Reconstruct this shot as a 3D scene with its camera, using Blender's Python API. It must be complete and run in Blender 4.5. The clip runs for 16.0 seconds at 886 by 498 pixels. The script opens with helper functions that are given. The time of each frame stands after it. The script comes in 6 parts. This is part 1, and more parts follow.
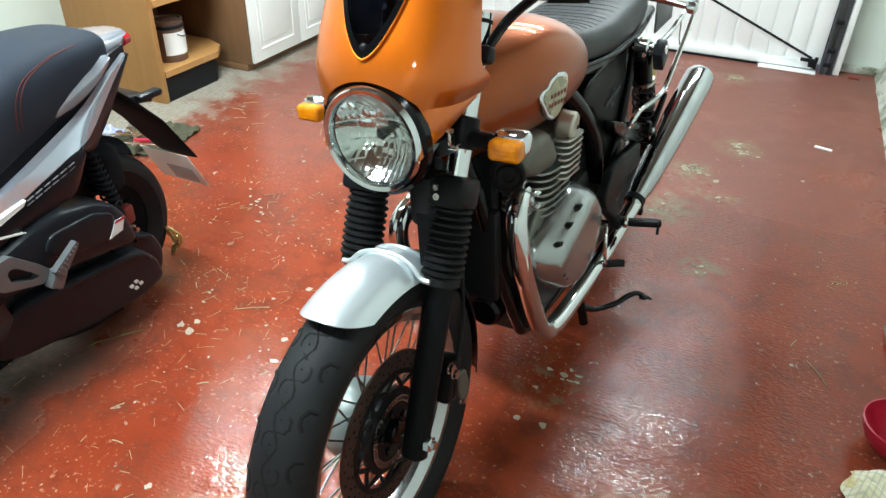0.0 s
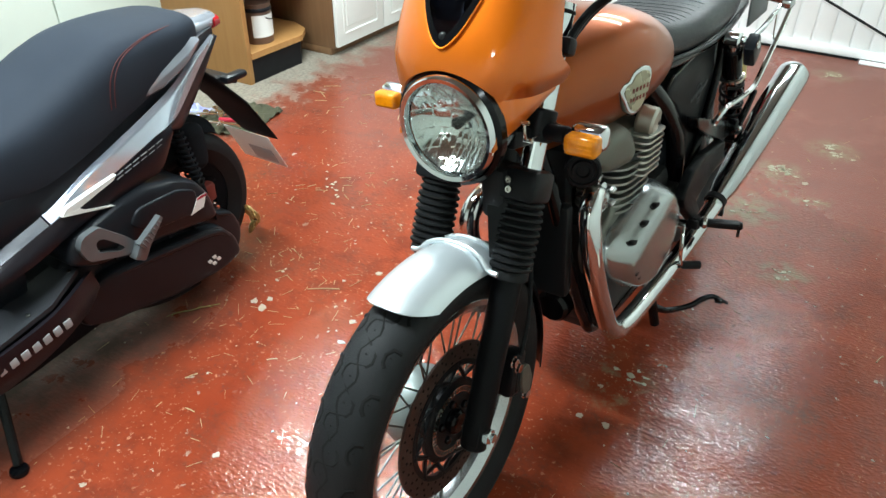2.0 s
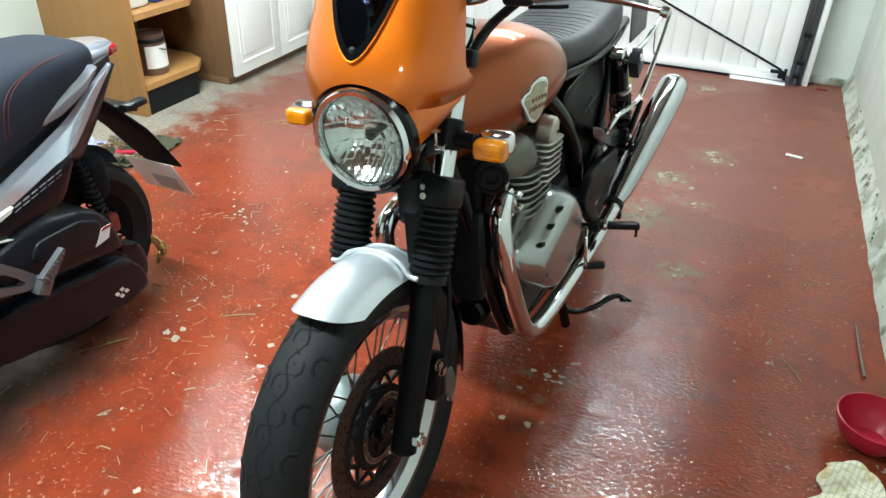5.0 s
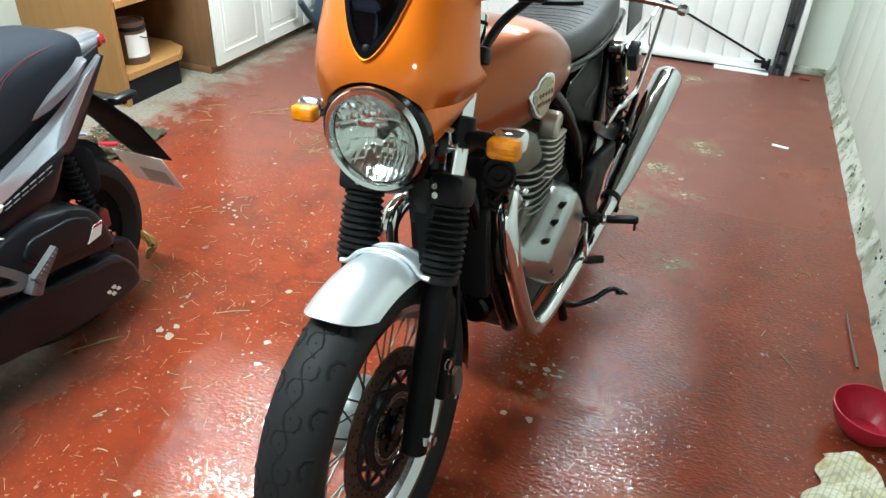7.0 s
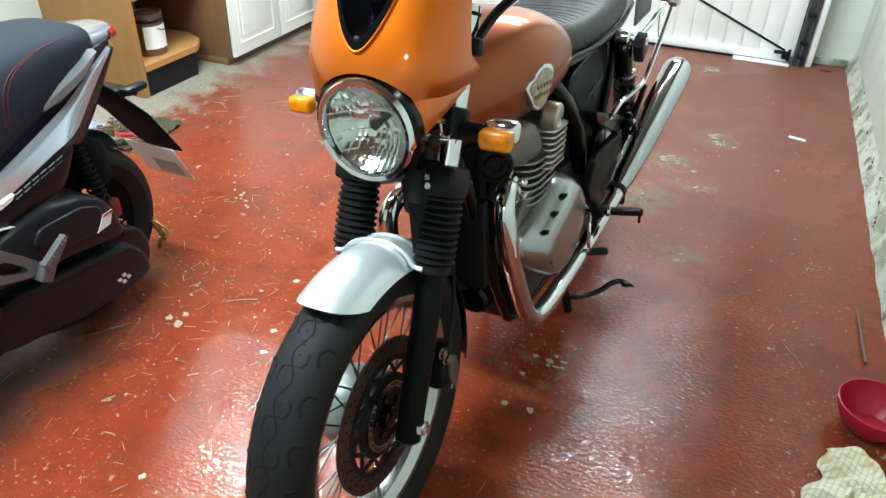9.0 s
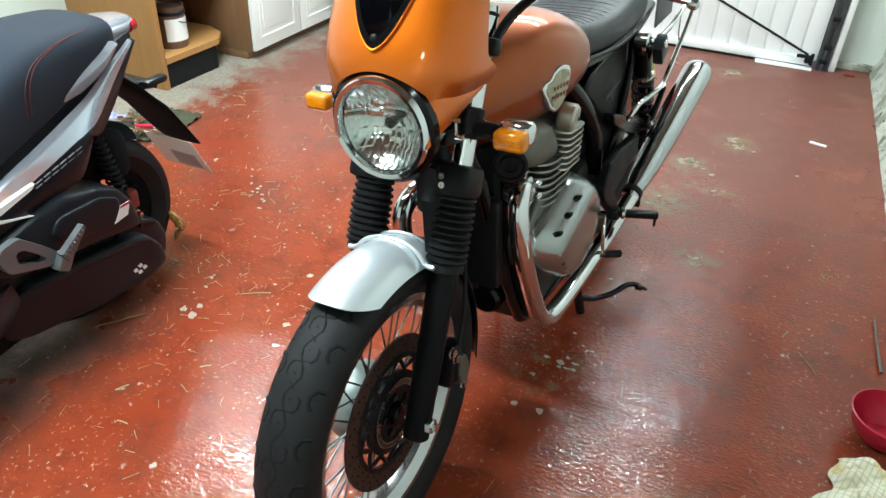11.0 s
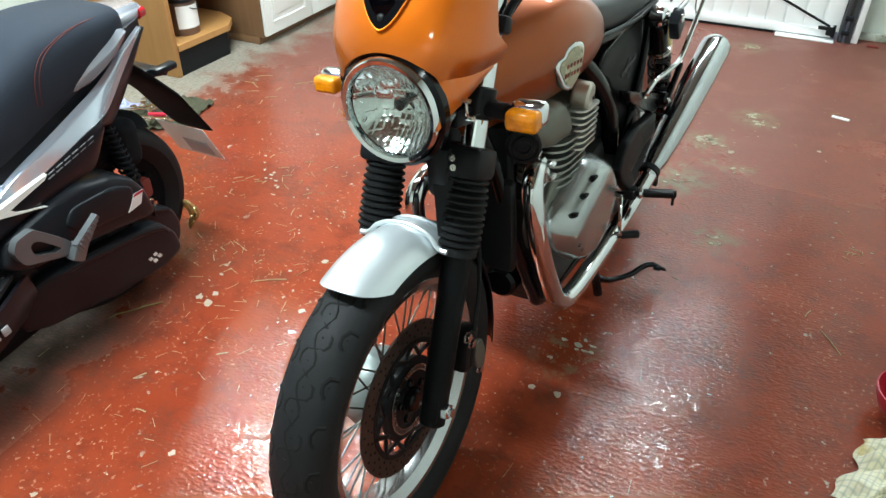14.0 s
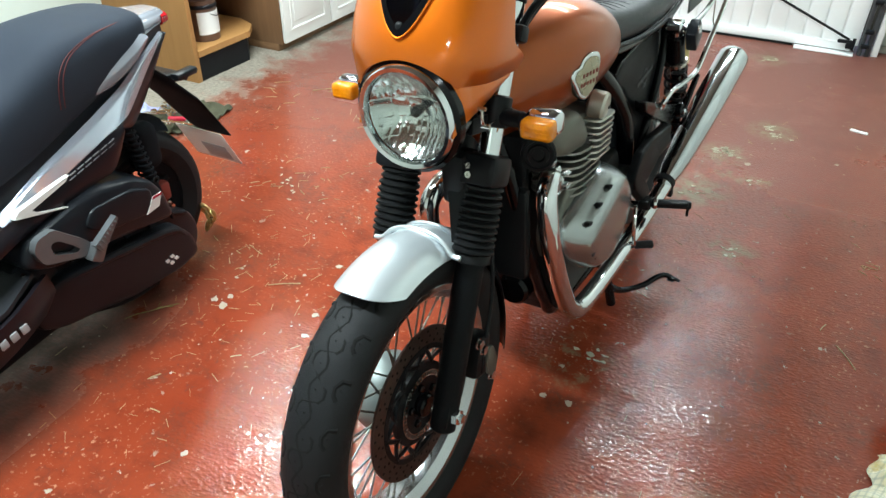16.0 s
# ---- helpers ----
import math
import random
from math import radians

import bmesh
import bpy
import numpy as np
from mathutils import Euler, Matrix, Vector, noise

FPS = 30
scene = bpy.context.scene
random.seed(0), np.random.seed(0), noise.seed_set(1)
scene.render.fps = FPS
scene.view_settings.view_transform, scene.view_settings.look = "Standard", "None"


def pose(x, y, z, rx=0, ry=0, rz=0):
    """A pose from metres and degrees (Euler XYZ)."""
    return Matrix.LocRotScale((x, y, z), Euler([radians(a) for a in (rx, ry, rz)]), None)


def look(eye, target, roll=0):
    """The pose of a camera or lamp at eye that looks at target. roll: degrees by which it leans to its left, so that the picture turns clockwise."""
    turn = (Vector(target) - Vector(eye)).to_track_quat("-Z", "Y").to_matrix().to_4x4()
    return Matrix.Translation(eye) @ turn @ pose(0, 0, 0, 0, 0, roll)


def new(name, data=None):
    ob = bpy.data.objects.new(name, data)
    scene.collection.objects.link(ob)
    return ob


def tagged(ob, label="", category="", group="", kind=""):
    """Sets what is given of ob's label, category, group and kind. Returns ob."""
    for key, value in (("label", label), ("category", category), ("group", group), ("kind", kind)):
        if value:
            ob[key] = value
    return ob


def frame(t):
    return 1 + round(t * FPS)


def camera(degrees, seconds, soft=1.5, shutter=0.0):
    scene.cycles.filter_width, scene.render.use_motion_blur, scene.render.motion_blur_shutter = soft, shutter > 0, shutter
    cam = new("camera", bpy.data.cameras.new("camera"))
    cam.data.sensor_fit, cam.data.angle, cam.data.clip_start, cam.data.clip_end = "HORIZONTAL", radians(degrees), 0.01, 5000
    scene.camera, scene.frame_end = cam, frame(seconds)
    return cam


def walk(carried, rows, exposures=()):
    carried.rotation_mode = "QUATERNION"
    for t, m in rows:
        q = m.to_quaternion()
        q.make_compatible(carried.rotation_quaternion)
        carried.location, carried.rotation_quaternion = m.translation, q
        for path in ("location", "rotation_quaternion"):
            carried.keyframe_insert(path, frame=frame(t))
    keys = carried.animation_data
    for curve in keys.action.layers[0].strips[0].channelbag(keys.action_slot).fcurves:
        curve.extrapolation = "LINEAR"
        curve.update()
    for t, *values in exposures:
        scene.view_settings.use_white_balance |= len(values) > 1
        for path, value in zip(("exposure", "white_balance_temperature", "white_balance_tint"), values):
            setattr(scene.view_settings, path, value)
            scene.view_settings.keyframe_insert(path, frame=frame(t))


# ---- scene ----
cam = camera(63.0, 16.0)
PATH = [
    (0, (0.204, 0.206, 1.372), (-0.472, 1.741, 0.282), 1.4),
    (0.5, (0.201, 0.204, 1.376), (-0.561, 1.665, 0.242), 0.8),
    (1, (0.193, 0.199, 1.37), (-0.632, 1.609, 0.216), -0.8),
    (1.5, (0.202, 0.206, 1.373), (-0.646, 1.63, 0.254), -0.0),
    (2, (0.204, 0.216, 1.374), (-0.638, 1.642, 0.253), 0.6),
    (2.5, (0.196, 0.218, 1.376), (-0.596, 1.682, 0.267), 1.3),
    (3, (0.188, 0.209, 1.371), (-0.595, 1.673, 0.256), 1.3),
    (3.5, (0.186, 0.2, 1.365), (-0.62, 1.65, 0.247), 0.7),
    (4, (0.205, 0.197, 1.36), (-0.593, 1.704, 0.315), 0.4),
    (4.5, (0.22, 0.179, 1.361), (-0.513, 1.721, 0.319), 1.5),
    (4.7, (0.219, 0.166, 1.363), (-0.465, 1.728, 0.318), 1.5),
    (6.8, (0.121, 0.14, 1.368), (-0.422, 1.741, 0.301), 2.4),
    (7, (0.141, 0.156, 1.374), (-0.422, 1.742, 0.293), 2.7),
    (7.5, (0.169, 0.173, 1.371), (-0.479, 1.687, 0.235), 1.8),
    (8, (0.182, 0.171, 1.374), (-0.443, 1.704, 0.252), 1.6),
    (8.2, (0.185, 0.172, 1.375), (-0.436, 1.712, 0.261), 1.6),
    (10.5, (0.205, 0.151, 1.386), (-0.409, 1.706, 0.288), 2.4),
    (11, (0.2, 0.169, 1.384), (-0.454, 1.698, 0.274), 2.5),
    (11.5, (0.196, 0.193, 1.378), (-0.482, 1.708, 0.261), 1.6),
    (12, (0.198, 0.208, 1.375), (-0.462, 1.703, 0.222), 1.1),
    (12.5, (0.196, 0.214, 1.369), (-0.472, 1.693, 0.2), 0.6),
    (13, (0.197, 0.216, 1.371), (-0.456, 1.696, 0.195), 1.2),
    (13.5, (0.198, 0.209, 1.37), (-0.479, 1.69, 0.209), 0.5),
    (14, (0.2, 0.189, 1.374), (-0.486, 1.674, 0.224), 0.6),
    (14.5, (0.202, 0.177, 1.378), (-0.502, 1.671, 0.25), 0.8),
    (15, (0.207, 0.171, 1.378), (-0.506, 1.662, 0.253), 0.9),
    (15.5, (0.209, 0.177, 1.38), (-0.509, 1.67, 0.259), 1.1),
    (16, (0.205, 0.181, 1.376), (-0.522, 1.661, 0.244), 0.8),
]
walk(cam, [(t, look(eye, target, roll)) for t, eye, target, roll in PATH])

# ---- world and light ----
world = bpy.data.worlds.new("daylight")
scene.world = world
world.use_nodes = True
wn = world.node_tree
sky = wn.nodes.new("ShaderNodeTexSky")
sky.sky_type, sky.sun_disc = "NISHITA", False
sky.sun_elevation, sky.sun_rotation = radians(40), radians(200)
wn.links.new(sky.outputs[0], wn.nodes["Background"].inputs[0])
wn.nodes["Background"].inputs[1].default_value = 0.12
scene.view_settings.exposure = 0.43

# x, y, z, turn, length, width, watts of each ceiling light
# the fourth is added fill, placed where the floor shows no reflection of it
TUBES = [(-1.86, 2.46, 2.30, 0, 0.95, 0.06, 60), (-0.16, 3.45, 2.30, 0, 1.00, 0.035, 14), (-0.16, 3.98, 2.30, 0, 1.00, 0.035, 23), (-1.30, 0.72, 2.30, 0, 1.20, 0.08, 66), (0.30, -1.20, 2.30, 0, 0.18, 0.12, 7)]


def add_tube_light(x, y, z, turn, length, width, watts):
    data = bpy.data.lights.new("tube_light", "AREA")
    data.shape, data.size, data.size_y = "RECTANGLE", length, width
    data.energy, data.color = watts, (0.83, 0.98, 1.0)
    ob = new("tube_light", data)
    ob.matrix_world = pose(x, y, z - 0.02, 0, 0, turn)
    return ob


for row in TUBES:
    add_tube_light(*row)

# ---- materials ----


def mat(name, color, rough=0.5, metal=0.0, vary=0.12, scale=6.0, bump=0.0, bump_scale=120.0, coat=0.0, dark=None,
        rough_vary=0.08, spec=0.4, island=False):
    m = bpy.data.materials.new(name)
    m.use_nodes = True
    nt = m.node_tree
    b = nt.nodes["Principled BSDF"]
    b.inputs["Roughness"].default_value, b.inputs["Metallic"].default_value = rough, metal
    b.inputs["Coat Weight"].default_value, b.inputs["Coat Roughness"].default_value = coat, 0.06
    b.inputs["Specular IOR Level"].default_value = spec
    tc = nt.nodes.new("ShaderNodeTexCoord")
    n1 = nt.nodes.new("ShaderNodeTexNoise")
    n1.inputs["Scale"].default_value, n1.inputs["Detail"].default_value = scale, 6
    nt.links.new(tc.outputs["Object"], n1.inputs["Vector"])
    ramp = nt.nodes.new("ShaderNodeMixRGB")
    low = dark or tuple(c * (1 - vary) for c in color)
    high = tuple(min(1, c * (1 + vary * 0.6)) for c in color)
    ramp.inputs[1].default_value, ramp.inputs[2].default_value = (*low, 1), (*high, 1)
    nt.links.new(n1.outputs["Fac"], ramp.inputs[0])
    nt.links.new(ramp.outputs[0], b.inputs["Base Color"])
    n2 = nt.nodes.new("ShaderNodeTexNoise")
    n2.inputs["Scale"].default_value, n2.inputs["Detail"].default_value = bump_scale, 3
    nt.links.new(tc.outputs["Object"], n2.inputs["Vector"])
    rr = nt.nodes.new("ShaderNodeMapRange")
    rr.inputs["To Min"].default_value, rr.inputs["To Max"].default_value = max(0.02, rough - rough_vary), min(1, rough + rough_vary)
    nt.links.new(n1.outputs["Fac"], rr.inputs["Value"])
    nt.links.new(rr.outputs[0], b.inputs["Roughness"])
    if bump:
        bp = nt.nodes.new("ShaderNodeBump")
        bp.inputs["Strength"].default_value, bp.inputs["Distance"].default_value = bump, 0.002
        nt.links.new(n2.outputs["Fac"], bp.inputs["Height"])
        nt.links.new(bp.outputs[0], b.inputs["Normal"])
    return m


def bsdf(m):
    return m.node_tree.nodes["Principled BSDF"]


def floor_material():
    """Red floor paint, scuffed and chipped, over rough concrete."""
    m = bpy.data.materials.new("red_floor_paint")
    m.use_nodes = True
    nt = m.node_tree
    b = nt.nodes["Principled BSDF"]
    b.inputs["Specular IOR Level"].default_value = 0.44
    N, L = nt.nodes.new, nt.links.new
    tc = N("ShaderNodeTexCoord")

    def tex(scale, detail, rough=0.55, distort=0.0):
        n = N("ShaderNodeTexNoise")
        n.inputs["Scale"].default_value, n.inputs["Detail"].default_value = scale, detail
        n.inputs["Roughness"].default_value, n.inputs["Distortion"].default_value = rough, distort
        L(tc.outputs["Object"], n.inputs["Vector"])
        return n

    def mask(src, lo, hi):
        r = N("ShaderNodeMapRange")
        r.inputs["From Min"].default_value, r.inputs["From Max"].default_value = lo, hi
        L(src, r.inputs["Value"])
        return r.outputs[0]

    def mix(fac, a, c):
        x = N("ShaderNodeMixRGB")
        L(fac, x.inputs[0])
        for k, v in ((1, a), (2, c)):
            if isinstance(v, tuple):
                x.inputs[k].default_value = (*v, 1)
            else:
                L(v, x.inputs[k])
        return x.outputs[0]

    def times(a, c):
        x = N("ShaderNodeMath")
        x.operation = "MULTIPLY"
        L(a, x.inputs[0])
        L(c, x.inputs[1])
        return x.outputs[0]

    big, mid, fine = tex(1.3, 4), tex(9, 8, 0.65), tex(60, 6, 0.7)
    col = mix(mask(big.outputs["Fac"], 0.3, 0.7), (0.205, 0.030, 0.012), (0.300, 0.057, 0.025))
    col = mix(mask(mid.outputs["Fac"], 0.50, 0.72), col, (0.142, 0.026, 0.014))
    col = mix(mask(tex(2.7, 6, 0.7).outputs["Fac"], 0.52, 0.76), col, (0.20, 0.033, 0.015))
    # pale worn specks, brightened to stand in for glare sparkle as well
    specks = times(mask(tex(75, 3, 0.6).outputs["Fac"], 0.60, 0.67), mask(tex(4.0, 4, 0.6).outputs["Fac"], 0.42, 0.60))
    col = mix(specks, col, (0.44, 0.19, 0.11))
    blots = times(mask(tex(34, 5, 0.65).outputs["Fac"], 0.58, 0.68), mask(tex(5.5, 4, 0.6).outputs["Fac"], 0.45, 0.62))
    col = mix(blots, col, (0.165, 0.038, 0.024))
    dirt = times(mask(tex(3.1, 7, 0.7).outputs["Fac"], 0.48, 0.68), mask(fine.outputs["Fac"], 0.38, 0.60))
    col = mix(dirt, col, (0.105, 0.045, 0.030))
    chips = times(mask(tex(26, 4, 0.6, 0.4).outputs["Fac"], 0.665, 0.69), mask(tex(2.2, 3).outputs["Fac"], 0.47, 0.56))
    col = mix(chips, col, (0.42, 0.35, 0.27))
    sep = N("ShaderNodeSeparateXYZ")
    L(tc.outputs["Object"], sep.inputs[0])
    # dust towards the door; the far floor's weaker light is painted in too
    dust_and_dim = times(mask(sep.outputs["Y"], 2.1, 3.5), mask(tex(1.9, 6, 0.6).outputs["Fac"], 0.12, 0.52))
    col = mix(dust_and_dim, col, (0.178, 0.058, 0.039))
    # bare dusty concrete along the cupboards
    edge = N("ShaderNodeMath")
    edge.operation = "ADD"
    L(sep.outputs["X"], edge.inputs[0])
    wob = mask(mid.outputs["Fac"], 0.2, 0.8)
    half = N("ShaderNodeMath")
    half.operation = "MULTIPLY"
    half.inputs[1].default_value = 0.45
    L(wob, half.inputs[0])
    L(half.outputs[0], edge.inputs[1])
    bare = mask(edge.outputs[0], -1.86, -2.10)
    col = mix(bare, col, mix(mask(fine.outputs["Fac"], 0.35, 0.65), (0.155, 0.130, 0.100), (0.30, 0.265, 0.215)))
    # grime beside the scooter, with the scooter's shade on the floor painted in
    grime_shade = times(times(mask(sep.outputs["X"], -1.12, -1.34), mask(sep.outputs["Y"], 1.75, 1.15)), mask(tex(5.5, 6, 0.65).outputs["Fac"], 0.28, 0.55))
    col = mix(grime_shade, col, (0.085, 0.045, 0.032))
    # mossy stains trodden into the paint
    for x, y, r, thin in ((0.00, 2.785, 0.16, 0.40), (0.06, 3.00, 0.13, 0.50), (0.19, 2.41, 0.11, 0.44), (0.21, 3.49, 0.13, 0.40), (0.05, 3.17, 0.12, 0.42), (0.20, 2.97, 0.10, 0.48), (0.09, 4.47, 0.12, 0.40), (-0.10, 1.66, 0.14, 0.50)):
        away = N("ShaderNodeVectorMath")
        away.operation, away.inputs[1].default_value = "DISTANCE", (x, y, 0)
        L(tc.outputs["Object"], away.inputs[0])
        stain = times(mask(away.outputs["Value"], r, 0.25 * r), mask(tex(17, 6, 0.7).outputs["Fac"], thin, thin + 0.16))
        col = mix(stain, col, (0.215, 0.165, 0.095))
    L(col, b.inputs["Base Color"])
    ro = N("ShaderNodeMapRange")
    ro.inputs["To Min"].default_value, ro.inputs["To Max"].default_value = 0.03, 0.075
    L(mid.outputs["Fac"], ro.inputs["Value"])
    rb = N("ShaderNodeMath")
    rb.operation = "MAXIMUM"
    L(ro.outputs[0], rb.inputs[0])
    bb = N("ShaderNodeMath")
    bb.operation = "MULTIPLY"
    bb.inputs[1].default_value = 0.8
    most = N("ShaderNodeMath")
    most.operation = "MAXIMUM"
    half_dust_dim = N("ShaderNodeMath")
    half_dust_dim.operation, half_dust_dim.inputs[1].default_value = "MULTIPLY", 0.62
    L(dust_and_dim, half_dust_dim.inputs[0])
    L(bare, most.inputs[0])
    L(half_dust_dim.outputs[0], most.inputs[1])
    worst = N("ShaderNodeMath")
    worst.operation = "MAXIMUM"
    L(most.outputs[0], worst.inputs[0])
    L(grime_shade, worst.inputs[1])
    L(worst.outputs[0], bb.inputs[0])
    L(bb.outputs[0], rb.inputs[1])
    L(rb.outputs[0], b.inputs["Roughness"])
    # brush marks and orange peel
    mp = N("ShaderNodeMapping")
    mp.inputs["Scale"].default_value = (0.50, 1.0, 1.0)
    mp.inputs["Rotation"].default_value = (0, 0, radians(-8))
    L(tc.outputs["Object"], mp.inputs["Vector"])
    peel = N("ShaderNodeTexNoise")
    peel.inputs["Scale"].default_value, peel.inputs["Detail"].default_value, peel.inputs["Roughness"].default_value = 125, 2, 0.5
    L(mp.outputs[0], peel.inputs["Vector"])
    add = N("ShaderNodeMath")
    add.operation = "ADD"
    L(mask(peel.outputs["Fac"], 0.40, 0.80), add.inputs[0])
    strokes = N("ShaderNodeTexNoise")
    strokes.inputs["Scale"].default_value, strokes.inputs["Detail"].default_value, strokes.inputs["Roughness"].default_value = 42, 3, 0.6
    wide = N("ShaderNodeMapping")
    wide.inputs["Scale"].default_value = (0.22, 1.0, 1.0)
    wide.inputs["Rotation"].default_value = (0, 0, radians(-6))
    L(tc.outputs["Object"], wide.inputs["Vector"])
    L(wide.outputs[0], strokes.inputs["Vector"])
    L(mask(strokes.outputs["Fac"], -0.5, 1.5), add.inputs[1])
    bp = N("ShaderNodeBump")
    bp.inputs["Strength"].default_value, bp.inputs["Distance"].default_value = 0.25, 0.0030
    # the coat was rolled on thicker over the middle of the floor
    thick = N("ShaderNodeMath")
    thick.operation = "MULTIPLY"
    coat_edge = N("ShaderNodeMath")
    coat_edge.operation = "MULTIPLY_ADD"
    L(tex(2.0, 3).outputs["Fac"], coat_edge.inputs[0])
    coat_edge.inputs[1].default_value = 0.5
    L(sep.outputs["X"], coat_edge.inputs[2])
    rolled = N("ShaderNodeMapRange")
    rolled.inputs["From Min"].default_value, rolled.inputs["From Max"].default_value = -0.45, 0.05
    rolled.inputs["To Min"].default_value, rolled.inputs["To Max"].default_value = 1.15, 1.35
    L(coat_edge.outputs[0], rolled.inputs["Value"])
    L(add.outputs[0], thick.inputs[0])
    L(rolled.outputs[0], thick.inputs[1])
    L(thick.outputs[0], bp.inputs["Height"])
    L(bp.outputs[0], b.inputs["Normal"])
    return m


def wood_material(name, light, darkc, scale=1.0):
    m = mat(name, light, 0.45)
    nt = m.node_tree
    tc = nt.nodes.new("ShaderNodeTexCoord")
    mp = nt.nodes.new("ShaderNodeMapping")
    mp.inputs["Scale"].default_value = (9 * scale, 9 * scale, 0.8 * scale)
    n = nt.nodes.new("ShaderNodeTexNoise")
    n.inputs["Scale"].default_value, n.inputs["Detail"].default_value, n.inputs["Distortion"].default_value = 5, 8, 0.6
    mx = nt.nodes.new("ShaderNodeMixRGB")
    mx.inputs[1].default_value, mx.inputs[2].default_value = (*darkc, 1), (*light, 1)
    nt.links.new(tc.outputs["Object"], mp.inputs["Vector"])
    nt.links.new(mp.outputs[0], n.inputs["Vector"])
    nt.links.new(n.outputs["Fac"], mx.inputs[0])
    nt.links.new(mx.outputs[0], bsdf(m).inputs["Base Color"])
    return m


ORANGE = mat("orange_metallic_paint", (0.66, 0.145, 0.004), 0.46, 0.82, 0.06, 3, 0.0, coat=0.8, rough_vary=0.03)
# the fairing's orange darkened: the tank's shade is in its base colour
SHADED_ORANGE = mat("shaded_orange_tank_paint", (0.31, 0.059, 0.001), 0.34, 0.70, 0.06, 3, 0.0, coat=0.50, rough_vary=0.03, spec=0.2)
bsdf(SHADED_ORANGE).inputs["Coat Roughness"].default_value = 0.015
CHROME = mat("chrome", (0.72, 0.75, 0.77), 0.06, 1.0, 0.04, 14, 0.0, rough_vary=0.04)
ALU = mat("brushed_aluminium", (0.56, 0.585, 0.60), 0.22, 1.0, 0.10, 14, 0.03, 300)
ALU_DULL = mat("cast_aluminium", (0.18, 0.180, 0.155), 0.5, 0.8, 0.2, 30, 0.25, 350)
SILVER = mat("silver_paint", (0.72, 0.78, 0.82), 0.30, 0.62, 0.05, 5, 0.0, coat=0.5)
STEEL = mat("zinc_plated_steel", (0.65, 0.64, 0.60), 0.25, 1.0, 0.15, 60)
BLACK_GLOSS = mat("black_gloss_paint", (0.0040, 0.0041, 0.0050), 0.16, 0.0, 0.3, 10, 0.0, coat=0.0, spec=0.22)
BLACK_SATIN = mat("black_satin_metal", (0.0105, 0.0110, 0.0125), 0.36, 0.0, 0.3, 20, 0.1, 250, spec=0.13)
BLACK_PLASTIC = mat("black_plastic", (0.0105, 0.0125, 0.0165), 0.32, 0.0, 0.3, 20, 0.15, 500, spec=0.24)
RUBBER = mat("tyre_rubber", (0.0148, 0.0154, 0.0168), 0.60, 0.0, 0.35, 25, 0.3, 400, spec=0.18)
# near-black; stands for shade inside grooves, holes and slots, plus seal and print
NEAR_BLACK = mat("near_black", (0.002, 0.002, 0.002), 0.95, 0.0, 0.2, 25)
GAITER = mat("rubber_gaiter", (0.0100, 0.0104, 0.0112), 0.38, 0.0, 0.3, 20, 0.1, 300, spec=0.14)
VINYL = mat("black_seat_vinyl", (0.0095, 0.0125, 0.0180), 0.38, 0.0, 0.25, 8, 0.4, 420, spec=0.40)
VINYL_GREY = mat("charcoal_seat_vinyl", (0.027, 0.033, 0.045), 0.65, 0.0, 0.2, 8, 0.18, 700, spec=0.07)
HUB_GREY = mat("pale_grey_casting", (0.23, 0.265, 0.258), 0.4, 0.25, 0.1, 20, 0.1, 200)
DISC = mat("rusty_disc_steel", (0.10, 0.065, 0.055), 0.45, 0.8, 0.4, 35, 0.2, 200)
CONCRETE = mat("flaking_whitewash", (0.50, 0.52, 0.46), 0.85, 0.0, 0.20, 16, 0.9, 60)


def add_blotches(m, rows):
    """Flaked and damp patches: rows of scale, low, high, colour."""
    nt = m.node_tree
    tc = nt.nodes.new("ShaderNodeTexCoord")
    for scale, low, high, tint in rows:
        old = bsdf(m).inputs["Base Color"].links[0].from_socket
        n, r, x = nt.nodes.new("ShaderNodeTexNoise"), nt.nodes.new("ShaderNodeMapRange"), nt.nodes.new("ShaderNodeMixRGB")
        n.inputs["Scale"].default_value, n.inputs["Detail"].default_value, n.inputs["Roughness"].default_value = scale, 6, 0.65
        r.inputs["From Min"].default_value, r.inputs["From Max"].default_value = low, high
        x.inputs[2].default_value = (*tint, 1)
        nt.links.new(tc.outputs["Object"], n.inputs["Vector"])
        nt.links.new(n.outputs["Fac"], r.inputs["Value"])
        nt.links.new(r.outputs[0], x.inputs[0])
        nt.links.new(old, x.inputs[1])
        nt.links.new(x.outputs[0], bsdf(m).inputs["Base Color"])


add_blotches(CONCRETE, [(5.5, 0.50, 0.60, (0.26, 0.27, 0.21)), (13, 0.56, 0.64, (0.15, 0.155, 0.11)), (42, 0.63, 0.68, (0.04, 0.042, 0.035))])
WALL = mat("cream_painted_wall", (0.62, 0.67, 0.61), 0.6, 0.0, 0.10, 2.2, 0.3, 90)
TRACK = mat("dark_grey_track", (0.075, 0.082, 0.09), 0.45, 0.3, 0.3, 12)
SPOT = mat("damp_spots", (0.05, 0.05, 0.04), 0.8, 0.0, 0.3, 60)
DOOR_WHITE = mat("white_painted_steel", (0.92, 0.93, 0.93), 0.45, 0.0, 0.08, 4, 0.1, 80)
CUP_WHITE = mat("white_cupboard_paint", (0.86, 0.88, 0.85), 0.4, 0.0, 0.06, 5, 0.05, 90)
WOOD = wood_material("orange_pine_board", (0.46, 0.24, 0.085), (0.36, 0.17, 0.055))
WOOD_DARK = wood_material("brown_board", (0.25, 0.135, 0.065), (0.15, 0.075, 0.036))
